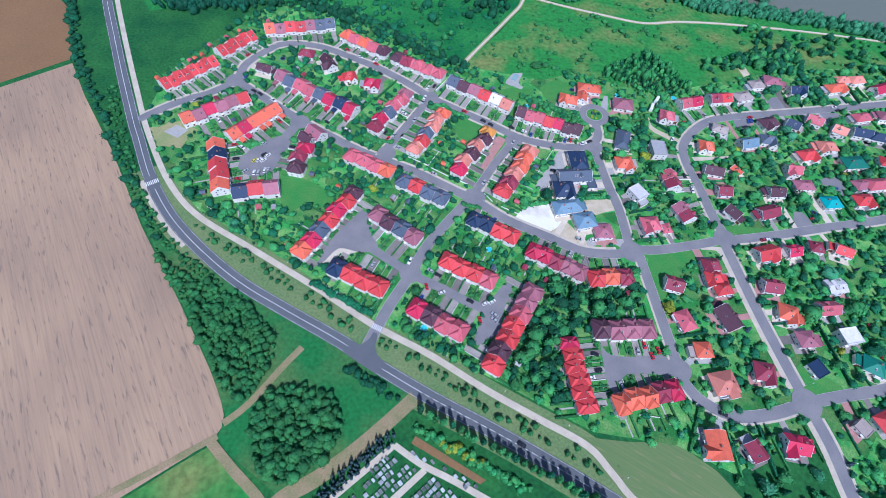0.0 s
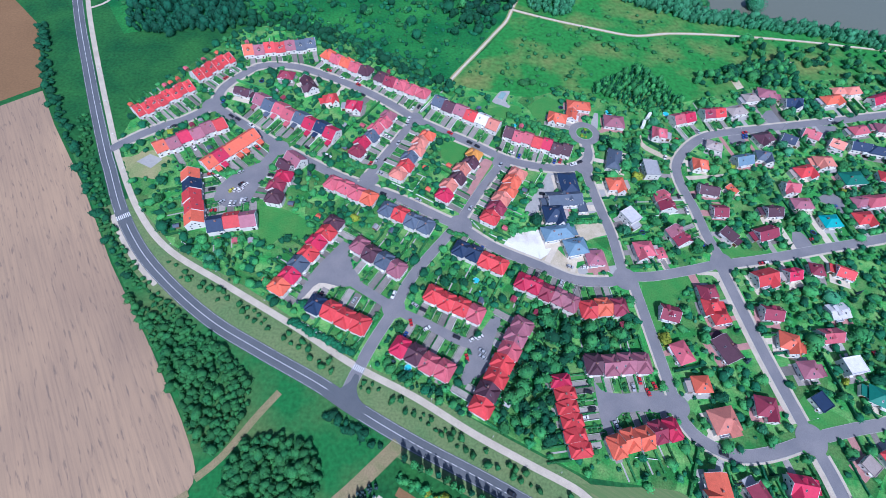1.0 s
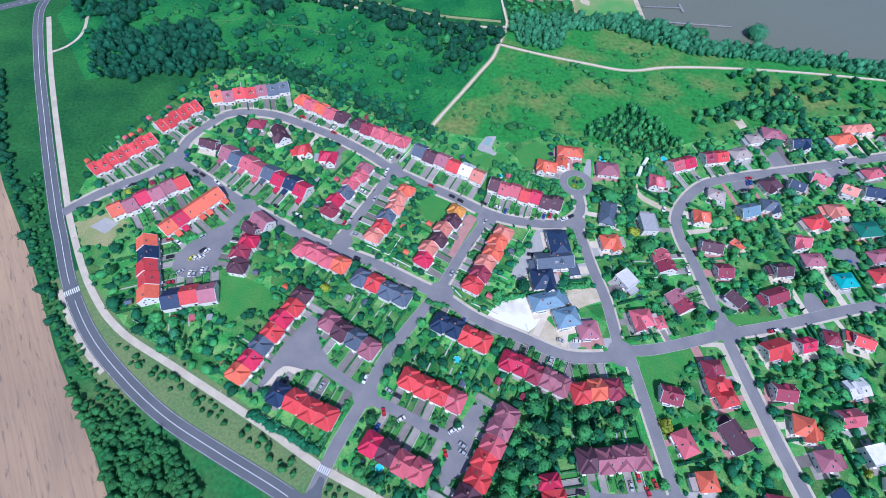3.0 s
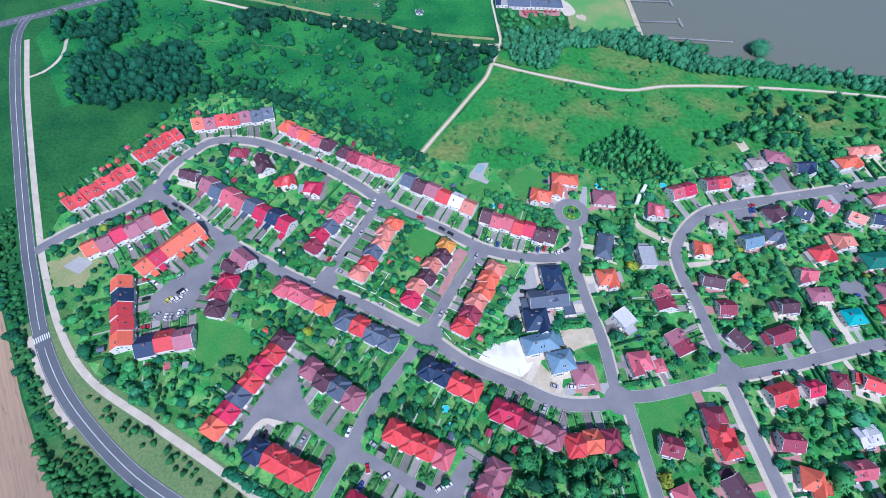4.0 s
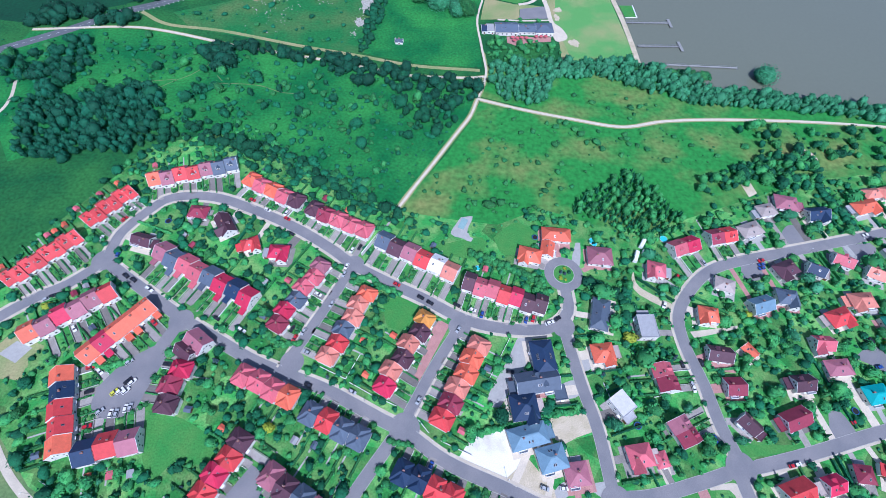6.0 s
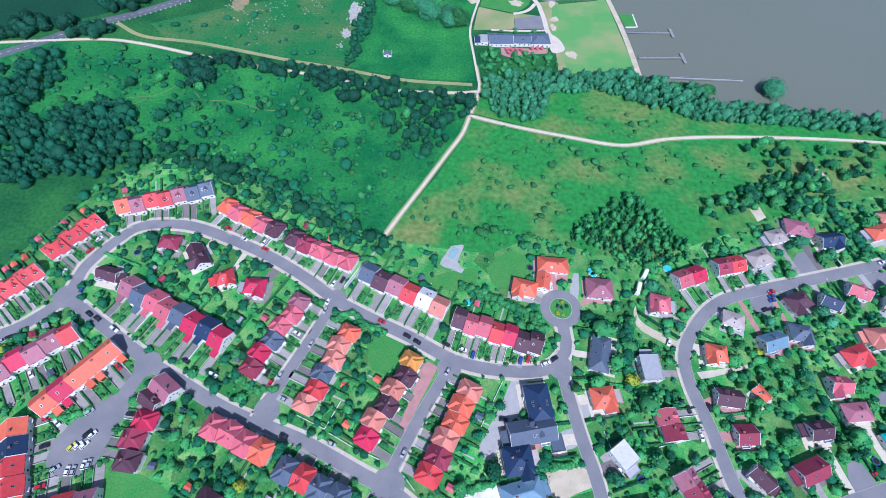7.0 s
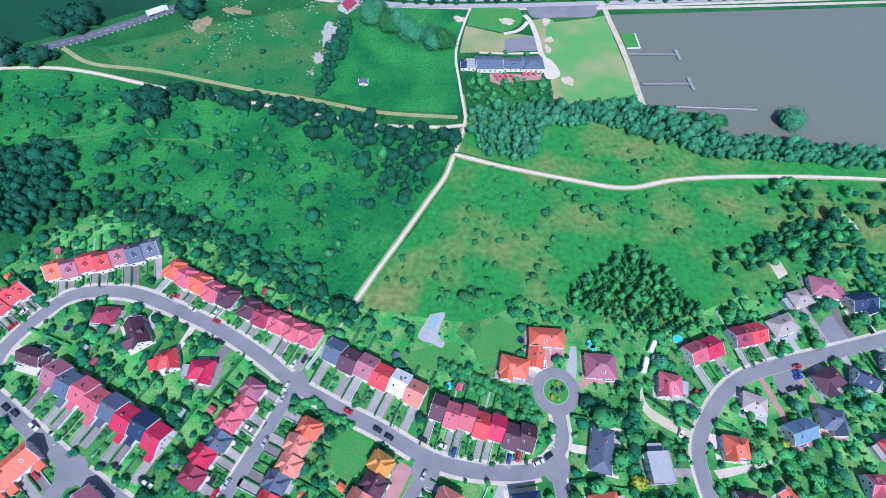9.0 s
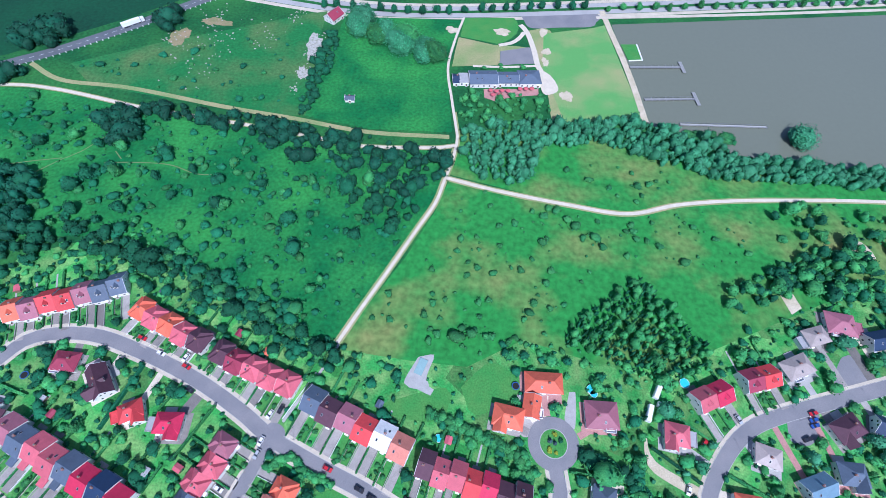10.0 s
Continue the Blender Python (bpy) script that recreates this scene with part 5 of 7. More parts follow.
D(221.5, 278.8, 235.0, 278.3, 11, "l", wing=1)
D(225.6, 294.2, 240.6, 301.5, 11, "p", wing=-1)
D(246.5, 301.3, 256.7, 297.5, 10, "n", "gable")
D(264.9, 310.0, 277.1, 305.8, 10, "k", "gable")
D(282.9, 302.5, 293.4, 298.3, 10, "s", "gable")
D(246.7, 265.1, 262.9, 271.9, 11, "r", wing=1)
D(263.8, 279.4, 280.8, 282.0, 11, "s", wing=-1)
D(233.3, 251.2, 245.2, 251.7, 10, "k", "gable", wing=-1)
D(141.0, 259.2, 142.6, 244.3, 12, "g", "flat", eave=6.0)
D(172.6, 240.6, 187.3, 239.7, 10, "p", "gable", eave=3.6, ridge=6.8)
D(195.4, 247.3, 200.6, 240.4, 7, "o", "gable", eave=2.7, ridge=4.6)
D(178.3, 222.2, 189.4, 223.6, 11, "d", "gable", eave=3.6, ridge=6.6)
D(214.3, 226.6, 226.5, 229.0, 10, "p", "gable")
D(236.0, 237.3, 251.8, 239.8, 10, "m", eave=3.2, ridge=5.4)
D(251.3, 223.7, 265.9, 227.2, 11, "t", eave=4.0, ridge=6.6)
D(182.6, 208.3, 190.3, 200.5, 9, "p", "gable")
D(203.3, 205.7, 218.7, 212.3, 11, "d", "gable", eave=3.8, ridge=7.0)
D(122.4, 183.4, 135.5, 186.4, 12, "k", wing=-1)
D(136.3, 183.1, 142.8, 185.2, 8, "k", eave=2.7, ridge=4.4)
D(193.4, 171.9, 209.1, 178.2, 12, "r", "gable", wing=1)
D(214.4, 178.0, 224.3, 181.3, 9.5, "c", "gable")
D(231.8, 185.8, 241.7, 185.5, 9.5, "d", eave=3.8, ridge=6.4)
D(118.9, 213.3, 126.5, 203.7, 11, "w", "flat", eave=6.2)
D(248.6, 187.6, 259.6, 184.6, 10, "r", "gable", eave=3.8, ridge=6.8)
D(233.8, 156.2, 246.8, 159.9, 11, "w", "gable", eave=3.6, ridge=4.9)
D(192.6, 151.3, 205.2, 151.3, 11, "d", "gable")
D(198.4, 135.7, 210.7, 133.4, 12, "o", wing=1)
D(222.8, 139.9, 236.7, 142.7, 10, "k", "gable")
D(230.5, 122.9, 242.7, 126.4, 11, "w", "flat", eave=6.0)
D(204.9, 118.2, 217.0, 120.6, 11, "m", eave=4.0, ridge=6.6)
D(210.3, 106.7, 215.4, 98.4, 10, "n", "flat", eave=3.6)
D(132.5, 144.0, 144.1, 142.3, 11, "d", "gable")
D(157.3, 159.4, 169.7, 161.5, 9, "d", wing=-1)
D(157.9, 150.6, 169.4, 152.0, 9, "r", wing=-1)
D(161.9, 142.6, 173.4, 146.3, 9, "r")
D(163.9, 133.2, 171.7, 118.6, 13, "p", "gable", eave=3.8, ridge=8.0)
D(139.0, 126.4, 144.6, 114.1, 11, "k", eave=3.8, ridge=6.6)
D(144.0, 103.2, 154.7, 104.8, 10, "o", eave=3.8, ridge=6.2)
D(149.6, 84.4, 164.9, 89.0, 14, "s", wing=1)
D(175.0, 96.5, 187.7, 95.9, 12, "d", wing=1)
D(147.5, 62.2, 149.2, 46.6, 13, "o", "gable", wing=1)
D(164.9, 59.0, 169.7, 50.1, 10, "d", "gable")
D(181.9, 60.7, 195.2, 59.9, 11, "c", "gable", wing=-1)
D(225.5, 76.7, 230.6, 70.4, 9, "b", "flat", eave=3.2)
D(239.8, 111.0, 251.3, 106.6, 12, "e", eave=4.0, ridge=7.0)
D(235.1, 75.6, 247.9, 82.2, 10, "r")
D(304.0, 316.4, 319.8, 322.2, 10, "k")
D(297.5, 301.5, 313.5, 300.8, 11, "n", "gable")
D(278.7, 265.1, 298.6, 269.8, 13, "e", eave=4.0, ridge=7.0)
D(275.2, 229.6, 291.1, 233.8, 11, "r", wing=1)
D(280.1, 244.4, 298.9, 250.5, 10, "m", eave=3.2, ridge=5.6)
D(316.4, 364.5, 331.5, 369.5, 10, "s")
D(333.2, 354.4, 358.3, 368.3, 11, "c", "gable")
D(326.0, 324.8, 346.2, 325.7, 11, "m")
D(309.8, 299.7, 330.8, 297.9, 11, "n")
D(288.3, 245.5, 313.1, 252.7, 11, "k")
D(308.7, 273.4, 324.4, 270.9, 11, "r")
# round the turning circle and in the west
D(84.7, 308.4, 104.7, 308.5, 11, "o", eave=3.6, ridge=6.6)
D(87.9, 291.6, 89.7, 303.2, 9, "o", "gable", eave=3.4, ridge=5.8)
D(70.4, 293.2, 85.5, 290.7, 11, "o", wing=-1)
D(112.2, 295.7, 128.9, 295.8, 14, "m", eave=3.6, ridge=7.0)
D(119.1, 268.0, 115.1, 246.7, 11, "l", eave=3.8, ridge=6.4)
D(109.5, 233.4, 122.7, 236.0, 12, "o", wing=1)
D(81.7, 239.0, 85.6, 218.4, 14, "n", eave=5.4, ridge=9.6, lights=12)
# navy roof too; the sun's reflection is put into its slate colour
D(67.6, 212.6, 92.4, 218.8, 13, "l", "gable", eave=5.4, ridge=9.2, lights=8)
D(66.0, 201.0, 80.8, 204.2, 15, "n", eave=5.2, ridge=10.2, lights=14, wing=1)
D(88.8, 211.0, 95.4, 212.6, 9, "l", "flat", eave=3.6)
D(65.0, 185.6, 85.4, 192.6, 12, "u", eave=4.4, ridge=8.0, lights=3)
D(79.2, 177.8, 93.6, 182.6, 13, "u", eave=4.4, ridge=7.8, lights=4)
D(92.0, 173.1, 104.2, 175.7, 12, "m", eave=3.6, ridge=5.6)
D(-106.2, 218.2, -95.9, 212.3, 9, "p", "gable", wall=CONCRETE)
D(-131.7, 302.1, -118.8, 301.8, 10, "d", eave=3.6, ridge=6.8)
D(-111.4, 300.9, -100.7, 287.3, 10, "p", "gable", wing=1)
D(-92.3, 280.0, -82.6, 285.2, 9, "r", wing=1)
D(-76.0, 278.5, -63.2, 279.1, 10, "c", wing=1)
D(-156.7, 280.2, -143.5, 277.9, 9, "p", "gable", eave=3.4, ridge=6.4)

# ---- plots of the terraced houses ----
def ground_box(name, x, y, ang, w, l, mat, label, category, kind="structure", rise=0.05):
    def build(bm):
        box(bm, -w / 2, 0, 0.0, w / 2, l, rise)
    return tagged(part(name, cached((name, round(w, 1), round(l), rise), build), mat, None, pose(x, y, 0, 0, 0, ang)), label, category, "", kind)


def near_road(p):
    return min(min(hypot(q.x - p[0], q.y - p[1]) - half for q in line) for line, half in ROADS)


plot_rng = random.Random(5)
FRONT_SHRUBS, PARKED = [], []
for i, (c, ang, w, d) in enumerate(VILLAS):
    # paved terrace round the house, and a drive down to its street
    kind = (PAVERS, GRAVEL, CONCRETE, PINK_PAVERS)[plot_rng.choice((0, 0, 1, 1, 2, 3))]
    sx, sy = plot_rng.uniform(1.6, 3.2), plot_rng.uniform(2.4, 5.0)
    away_x, u = plot_rng.choice((-1, 1)), Vector((cos(radians(ang)), sin(radians(ang))))
    v = Vector((-u.y, u.x))
    down = -1 if v.y > 0 else 1
    o = c + u * away_x * sx * 0.4 + v * down * sy * 0.4 - v * (d + sy) / 2
    if near_road(c + v * down * (d / 2 + sy)) > 1.0 and not any(inside(c, f) for f in PLOTS):
        ground_box("patio", o.x, o.y, ang, round(w + sx, 1), round(d + sy), kind, "paved terrace round a detached house", "patio", rise=0.07 + 0.002 * (i % 7))
    q, half = min(((q, half) for line, half in ROADS[:-1] for q in line), key=lambda e: (e[0] - c).length - e[1])
    run = (c - q).length - half - d * 0.4
    if 3 < run < 32 and not any(inside(c, f) for f in PLOTS):
        e = (c - q).normalized()
        side = Vector((-e.y, e.x)) * plot_rng.uniform(-0.22, 0.22) * w
        start = q + e * (half + 0.2) + side
        if not any(occupied(start + e * k, 0.3) for k in range(0, int(run - 3))):
            ground_box("driveway", start.x, start.y, math.degrees(atan2(e.y, e.x)) - 90, plot_rng.choice((3.0, 3.6, 5.0)), round(run), kind, "paved driveway leading to a detached house", "driveway", rise=0.09 + 0.002 * (i % 9))
            DRIVES.append((start, e, run))
        # hedge along the plot's edge
        for g in (-1, 1):
            h0 = start + Vector((-e.y, e.x)) * g * (w / 2 + 4.5) + e
            reach = 0
            while reach < run + 12 and not occupied(h0 + e * (reach + 1), 1.0) and near_road(h0 + e * (reach + 1)) > 0.8 and not any(inside(h0 + e * reach, f) for f in PLOTS):
                reach += 1
            if reach > 6 and plot_rng.random() < 0.75:
                hedge(h0.x, h0.y, math.degrees(atan2(e.y, e.x)), reach, LEAF_DARK if plot_rng.random() < 0.5 else LEAF, plot_rng.choice((1.2, 1.6, 2.2)), plot_rng.choice((0.8, 1.2)))
for i, (p, n, t, w, depth) in enumerate(UNITS):
    reach = 0.0
    while reach < 13 and near_road(p + n * (depth / 2 + reach)) > 0.4 and not any(inside(p + n * (depth / 2 + reach), f) for f in PLOTS) and not occupied(p + n * (depth / 2 + reach + 2), 0):
        reach += 1.0
    ang = math.degrees(atan2(n.y, n.x)) - 90
    q = p + n * (depth / 2 + 0.1)
    if reach >= 2:
        FRONTS.append((q.x, q.y, n.x, n.y, w / 2, reach))
        side = t * w * 0.24 * (1 if i % 2 else -1)
        ground_box("driveway", q.x + side.x, q.y + side.y, ang, round(w * 0.42, 1), round(reach), PAVERS, "grey paved driveway in front of a terraced house", "driveway", rise=0.1 + 0.002 * (i % 9))
        if not occupied(q + n * 3 - t * w * 0.5, 0.4):
            hedge(q.x - t.x * w * 0.48, q.y - t.y * w * 0.48, ang + 90, max(2.0, reach - 1.5), height=1.0, width=0.6)
        if reach >= 4:
            # garden bed, garden wall along the drive and a path to the door
            r = q - side * 1.1
            ground_box("front_garden", r.x + n.x, r.y + n.y, ang, round(w * 0.36, 1), round(reach - 2), LAWN if i % 3 else GARDEN, "small green front garden of a terraced house", "garden", rise=0.06 + 0.002 * (i % 5))
            r = q - side * 0.06
            ground_box("plot_wall", r.x, r.y, ang, 0.2, round(reach - 1), FRAME if i % 4 == 0 else CONCRETE, "low pale garden wall beside a driveway", "wall", rise=0.75)
            r = q - side * 1.9
            if i % 2:
                ground_box("garden_path", r.x, r.y, ang, 0.9, round(reach), PAVERS, "narrow paved path to a front door", "path", rise=0.11)
            for k in range(plot_rng.randrange(2, 6)):
                r = q - side * plot_rng.uniform(0.6, 1.6) + n * plot_rng.uniform(1.5, reach - 1)
                FRONT_SHRUBS.append((r.x, r.y, plot_rng.uniform(0.5, 1.3), plot_rng.uniform(0.8, 1.7)))
            if reach >= 6 and plot_rng.random() < 0.2:
                r = q + side + n * plot_rng.uniform(3.0, reach - 2.5)
                PARKED.append((r.x, r.y, ang, plot_rng.choice(("white", "black", "silver", "silver", "red", "blue", "black"))))
    back = p - n * (depth / 2 + 0.3)
    length = 0.0
    while length < 11 and not any(inside(back - n * length + t * w * 0.5, f) for f in PLOTS) and not occupied(back - n * (length + 1.5) + t * w * 0.5, 0.3) and near_road(back - n * (length + 1) + t * w * 0.5) > 1:
        length += 1.0
    if length >= 3:
        hedge(back.x + t.x * w * 0.5, back.y + t.y * w * 0.5, ang - 90, length)
        if length >= 5 and plot_rng.random() < 0.4:
            r = back - t * w * plot_rng.uniform(-0.2, 0.3)
            ground_box("garden_path", r.x, r.y, ang + 180, 0.8, round(length), CONCRETE, "narrow pale path through a back garden", "path", rise=0.08)
        if plot_rng.random() < 0.35:
            r = back - n * 2.2
            ground_box("patio", r.x, r.y, ang, round(w * 0.5, 1), 2, PAVERS, "small paved patio behind a terraced house", "patio", rise=0.12)

scattered("front_shrubs", FRONT_SHRUBS, "bush", LEAF, "small green shrubs in the front gardens", "shrub", n=36)

# ---- woods, scrub and meadow growth ----
S_TREE, S_BUSH = (5.0, 9.0), (1.2, 3.2)
pine = spots_in([(-262.9, 342.4), (-278.0, 379.0), (-267.8, 397.5), (-242.3, 385.7), (-233.8, 400.7), (-197.1, 409.2), (-179.9, 387.0), (-180.0, 364.5), (-188.7, 344.7), (-213.2, 344.7), (-228.1, 333.4), (-251.6, 332.4)], 3.8, (3.5, 8), 0.62, 3, keep=0.85)
pine += spots_in([(-320.3, 422.1), (-295.8, 444.9), (-272.9, 461.9), (-251.8, 433.1), (-254.3, 406.7), (-272.2, 397.6), (-299.5, 399.0)], 5.4, (4, 8), 0.85, 4, keep=0.62)
scattered("pine_wood", pine, "round", LEAF_PINE, "dense dark green plantation wood", "wood", n=75, base=0.12)
north = spots_in([(-317.6, 491.8), (-263.7, 497.0), (-237.8, 490.8), (-245.9, 477.8), (-254.0, 479.0), (-321.4, 469.2)], 6, (5, 9), 0.9, 5)
north += spots_in([(-268.6, 528.0), (-248.2, 543.6), (-226.6, 523.7), (-254.3, 508.1)], 6, (7, 11), 0.9, 6)
north += spots_in([(-180.6, 565.9), (-163.9, 566.6), (-155.8, 543.2), (-169.8, 540.2)], 6, (6, 10), 0.9, 7)
north += spots_in([(-173.3, 454.7), (-160.0, 466.2), (-147.3, 442.9), (-158.6, 432.4), (-169.0, 440.6)], 5, (5, 9), 0.9, 8)
scattered("copse", north, "round", LEAF_PINE, "dark leafy trees beside the country road", "wood", n=80, base=0.12)
ditch = spots_in([(-159.7, 469.8), (-101.9, 465.8), (-57.2, 461.0), (-12.9, 454.0), (-11.2, 442.8), (-54.0, 446.9), (-86.6, 450.2), (-120.9, 457.8), (-154.1, 460.2)], 4.6, (3.5, 7), 0.95, 9, keep=0.95, road_edge=0.3)
ditch += spots_in([(-84.4, 455.2), (-41.6, 454.8), (5.6, 448.3), (40.6, 455.1), (41.8, 434.5), (35.9, 420.9), (20.1, 411.1), (-8.5, 425.2), (-44.0, 432.7), (-70.2, 441.5)], 6, (3.5, 7.5), 0.95, 10, keep=0.8)
scattered("ditch_trees", ditch, "round", LEAF_PINE, "row of dark leafy trees along the ditch", "wood", n=80, base=0.1)
willow = spots_in([(50.0, 464.3), (68.8, 474.8), (118.0, 480.8), (175.2, 496.6), (196.8, 503.8), (196.7, 487.8), (183.7, 474.3), (209.6, 473.9), (235.2, 459.2), (271.0, 468.9), (325.8, 469.6), (442.4, 460.0), (425.1, 432.3), (314.7, 443.3), (255.7, 443.8), (206.1, 442.6), (169.3, 454.0), (138.3, 465.1), (101.5, 456.6), (89.9, 426.1), (55.7, 430.6)], 3.2, (3, 7.5), 0.62, 11, keep=0.95, road_edge=1.0)
scattered("lakeside_wood", willow, "round", LEAF_WILLOW, "silvery green willows along the lake shore", "wood", n=65, base=0.1)
clump = spots_in([(105.3, 333.4), (122.4, 349.0), (142.1, 365.2), (150.3, 370.0), (158.0, 361.6), (165.8, 347.8), (177.5, 335.2), (178.6, 325.3), (166.6, 316.6), (146.0, 315.1), (127.8, 321.4), (109.1, 327.9)], 2.5, (3, 6.5), 0.55, 12, keep=0.95)
scattered("thicket", clump[::3], "round", LEAF, "dense green thicket in the meadow", "wood", n=60, base=0.05)
scattered("thicket", clump[1::3] + clump[2::3], "conifer", LEAF_DARK, "dense dark green thicket of slim trees in the meadow", "wood", n=60)
east = spots_in([(214.5, 420.3), (257.7, 428.5), (309.8, 431.6), (427.8, 436.7), (392.6, 380.3), (292.1, 389.4), (261.8, 383.3), (233.6, 373.9), (206.0, 351.9), (187.9, 350.4), (198.9, 371.0), (243.0, 403.8), (221.7, 409.7)], 5.4, (1.6, 6.5), 0.85, 13, keep=0.42)
east += spots_in([(203.2, 370.4), (231.9, 383.8), (254.1, 395.0), (277.0, 394.6), (284.0, 379.9), (266.7, 358.9), (249.0, 366.0), (235.5, 370.1), (213.2, 354.3)], 3.8, (3, 7.5), 0.8, 30, keep=0.75)
scattered("scrub", east[::2], "round", LEAF, "scattered green trees and scrub", "wood", n=80, base=0.08)
scattered("scrub", east[1::2], "round", LEAF_DARK, "darker green trees and scrub", "wood", n=80, base=0.05)
south = spots_in([(-170.2, 126.0), (-150.8, 110.2), (-114.3, 98.3), (-89.3, 88.6), (-78.4, 71.2), (-76.4, 57.3), (-84.4, 47.1), (-86.6, 41.4), (-95.0, 45.6), (-108.7, 60.8), (-140.8, 94.1)], 2.3, (1.8, 4.2), 0.85, 14, keep=0.85)
south += spots_in([(-79.5, 38.4), (-74.5, 51.3), (-61.8, 56.5), (-43.7, 52.9), (-35.6, 39.1), (-37.4, 27.4), (-47.2, 14.2), (-61.3, 9.6), (-69.8, 15.9), (-76.2, 27.3)], 2.2, (2.2, 4.8), 0.8, 15, keep=0.92)
scattered("roadside_wood", south, "round", LEAF, "dense green wood between field and road", "wood", n=48, base=0.08)
for i, (x, y) in enumerate([(-34.6, 563.6), (-28.1, 567.8), (-30.1, 556.1), (-15.2, 551.3), (-10.3, 555.8), (0.0, 545.3), (6.7, 548.7), (4.7, 540.8), (19.7, 532.6), (25.1, 535.7), (21.3, 542.8)]):
    tree(x, y, 9 + (i * 7 % 5), 12 + (i * 5 % 4), "large", LEAF_WILLOW if i % 3 else LEAF, "large spreading tree in the pasture", "pasture trees", i)
field_hedge = spots_in([(-328.7, 328.9), (-323.8, 330.1), (-278.4, 261.4), (-252.1, 230.2), (-206.3, 176.0), (-164.6, 127.0), (-166.9, 124.6), (-211.3, 175.0), (-254.8, 223.9), (-285.1, 259.9)], 3.4, (1.5, 4), 1.0, 18, keep=0.75)
field_hedge += spots_in([(-58.3, 528.3), (-53.3, 554.5), (-45.1, 555.6), (-43.5, 524.0), (-48.4, 489.0), (-50.2, 470.3), (-55.5, 469.8)], 4, (2, 4), 1.1, 19)
field_hedge += spots_in([(-42.1, 70.5), (-32.3, 66.0), (-10.4, 57.5), (-11.2, 54.1), (-31.1, 60.3), (-44.3, 67.2)], 3, (2, 4), 0.9, 20)
scattered("field_hedge", field_hedge, "bush", LEAF_DARK, "uneven green hedge of bushes", "hedge", n=45)
bush = spots_in([(-341.1, 446.5), (-248.8, 469.4), (-153.7, 459.2), (-59.8, 441.6), (32.7, 418.5), (17.9, 372.8), (-4.5, 326.0), (-37.6, 324.9), (-98.5, 355.8), (-133.3, 368.4), (-191.9, 364.9), (-281.2, 364.0)], 4.4, (0.7, 3.0), 1.1, 21, keep=0.36)
bush += spots_in([(-102.1, 365.8), (-61.1, 349.1), (-29.3, 337.5), (-6.2, 320.1), (-12.1, 308.6), (-36.5, 320.6), (-69.6, 338.9), (-104.2, 355.3)], 3.4, (1.5, 4.5), 1.1, 22, keep=0.7)
pale = spots_in([(7.9, 335.9), (56.0, 422.9), (148.5, 406.9), (200.9, 419.8), (243.0, 403.8), (200.6, 378.0), (167.1, 382.3), (129.1, 379.0), (105.1, 343.8), (59.8, 316.8)], 5.5, (0.5, 2.4), 1.3, 23, keep=0.34)
pale += spots_in([(45.1, 332.9), (96.4, 343.1), (107.2, 331.9), (124.0, 330.3), (139.8, 322.9), (108.7, 315.0), (78.9, 318.3), (51.3, 321.8)], 4.5, (1.0, 4.0), 1.0, 24, keep=0.3)
pale += spots_in([(115.3, 448.6), (161.7, 450.9), (205.3, 439.4), (181.7, 425.5), (149.9, 417.1), (113.4, 422.0)], 6, (0.8, 2.5), 1.3, 25, keep=0.3)
bush += spots_in([(-220.9, 503.2), (-77.6, 551.5), (-65.6, 481.7), (-104.6, 474.8), (-183.6, 487.5)], 7, (0.8, 2.5), 1.4, 26, keep=0.25)
scattered("meadow_bushes", pale, "bush", LEAF, "green bushes dotted over the dry meadow", "bush", n=42)
scattered("meadow_bushes", bush[::3], "bush", LEAF, "fresh green bushes dotted over the meadow", "bush", n=42)
scattered("meadow_bushes", bush[1::3] + bush[2::3], "bush", LEAF_DARK, "dark green bushes dotted over the meadow", "bush", n=42)
dark = spots_in([(-31.1, 455.9), (44.3, 452.2), (40.9, 421.4), (18.4, 381.9), (-2.5, 385.5), (-17.8, 420.0)], 5.5, (3, 8), 0.75, 28, keep=0.36)
dark += spots_in([(-209.1, 363.4), (-175.0, 379.2), (-136.3, 375.3), (-94.5, 361.3), (-50.1, 340.5), (-15.5, 325.2), (-2.1, 312.1), (-11.9, 307.3), (-39.2, 320.4), (-84.5, 340.8), (-119.5, 356.7), (-155.0, 362.9), (-199.6, 347.1)], 4.6, (2.5, 7), 0.85, 29, keep=0.6)
scattered("hedgerow_trees", dark, "round", LEAF_DARK, "dark leafy trees along the meadow edge", "wood", n=90, base=0.06)
meadow_trees = spots_in([(-328.2, 428.7), (-242.1, 457.2), (-127.3, 435.6), (-22.6, 428.2), (19.6, 415.2), (5.7, 371.8), (-19.7, 346.1), (-85.2, 360.4), (-134.0, 370.1), (-195.7, 371.8)], 10, (2.5, 7.5), 0.8, 27, keep=0.42)
scattered("meadow_trees", meadow_trees[::3], "round", LEAF, "small fresh green trees scattered over the meadow", "wood", n=100, base=0.08)
scattered("meadow_trees", meadow_trees[1::3] + meadow_trees[2::3], "round", LEAF_DARK, "small leafy trees scattered over the meadow", "wood", n=100, base=0.08)

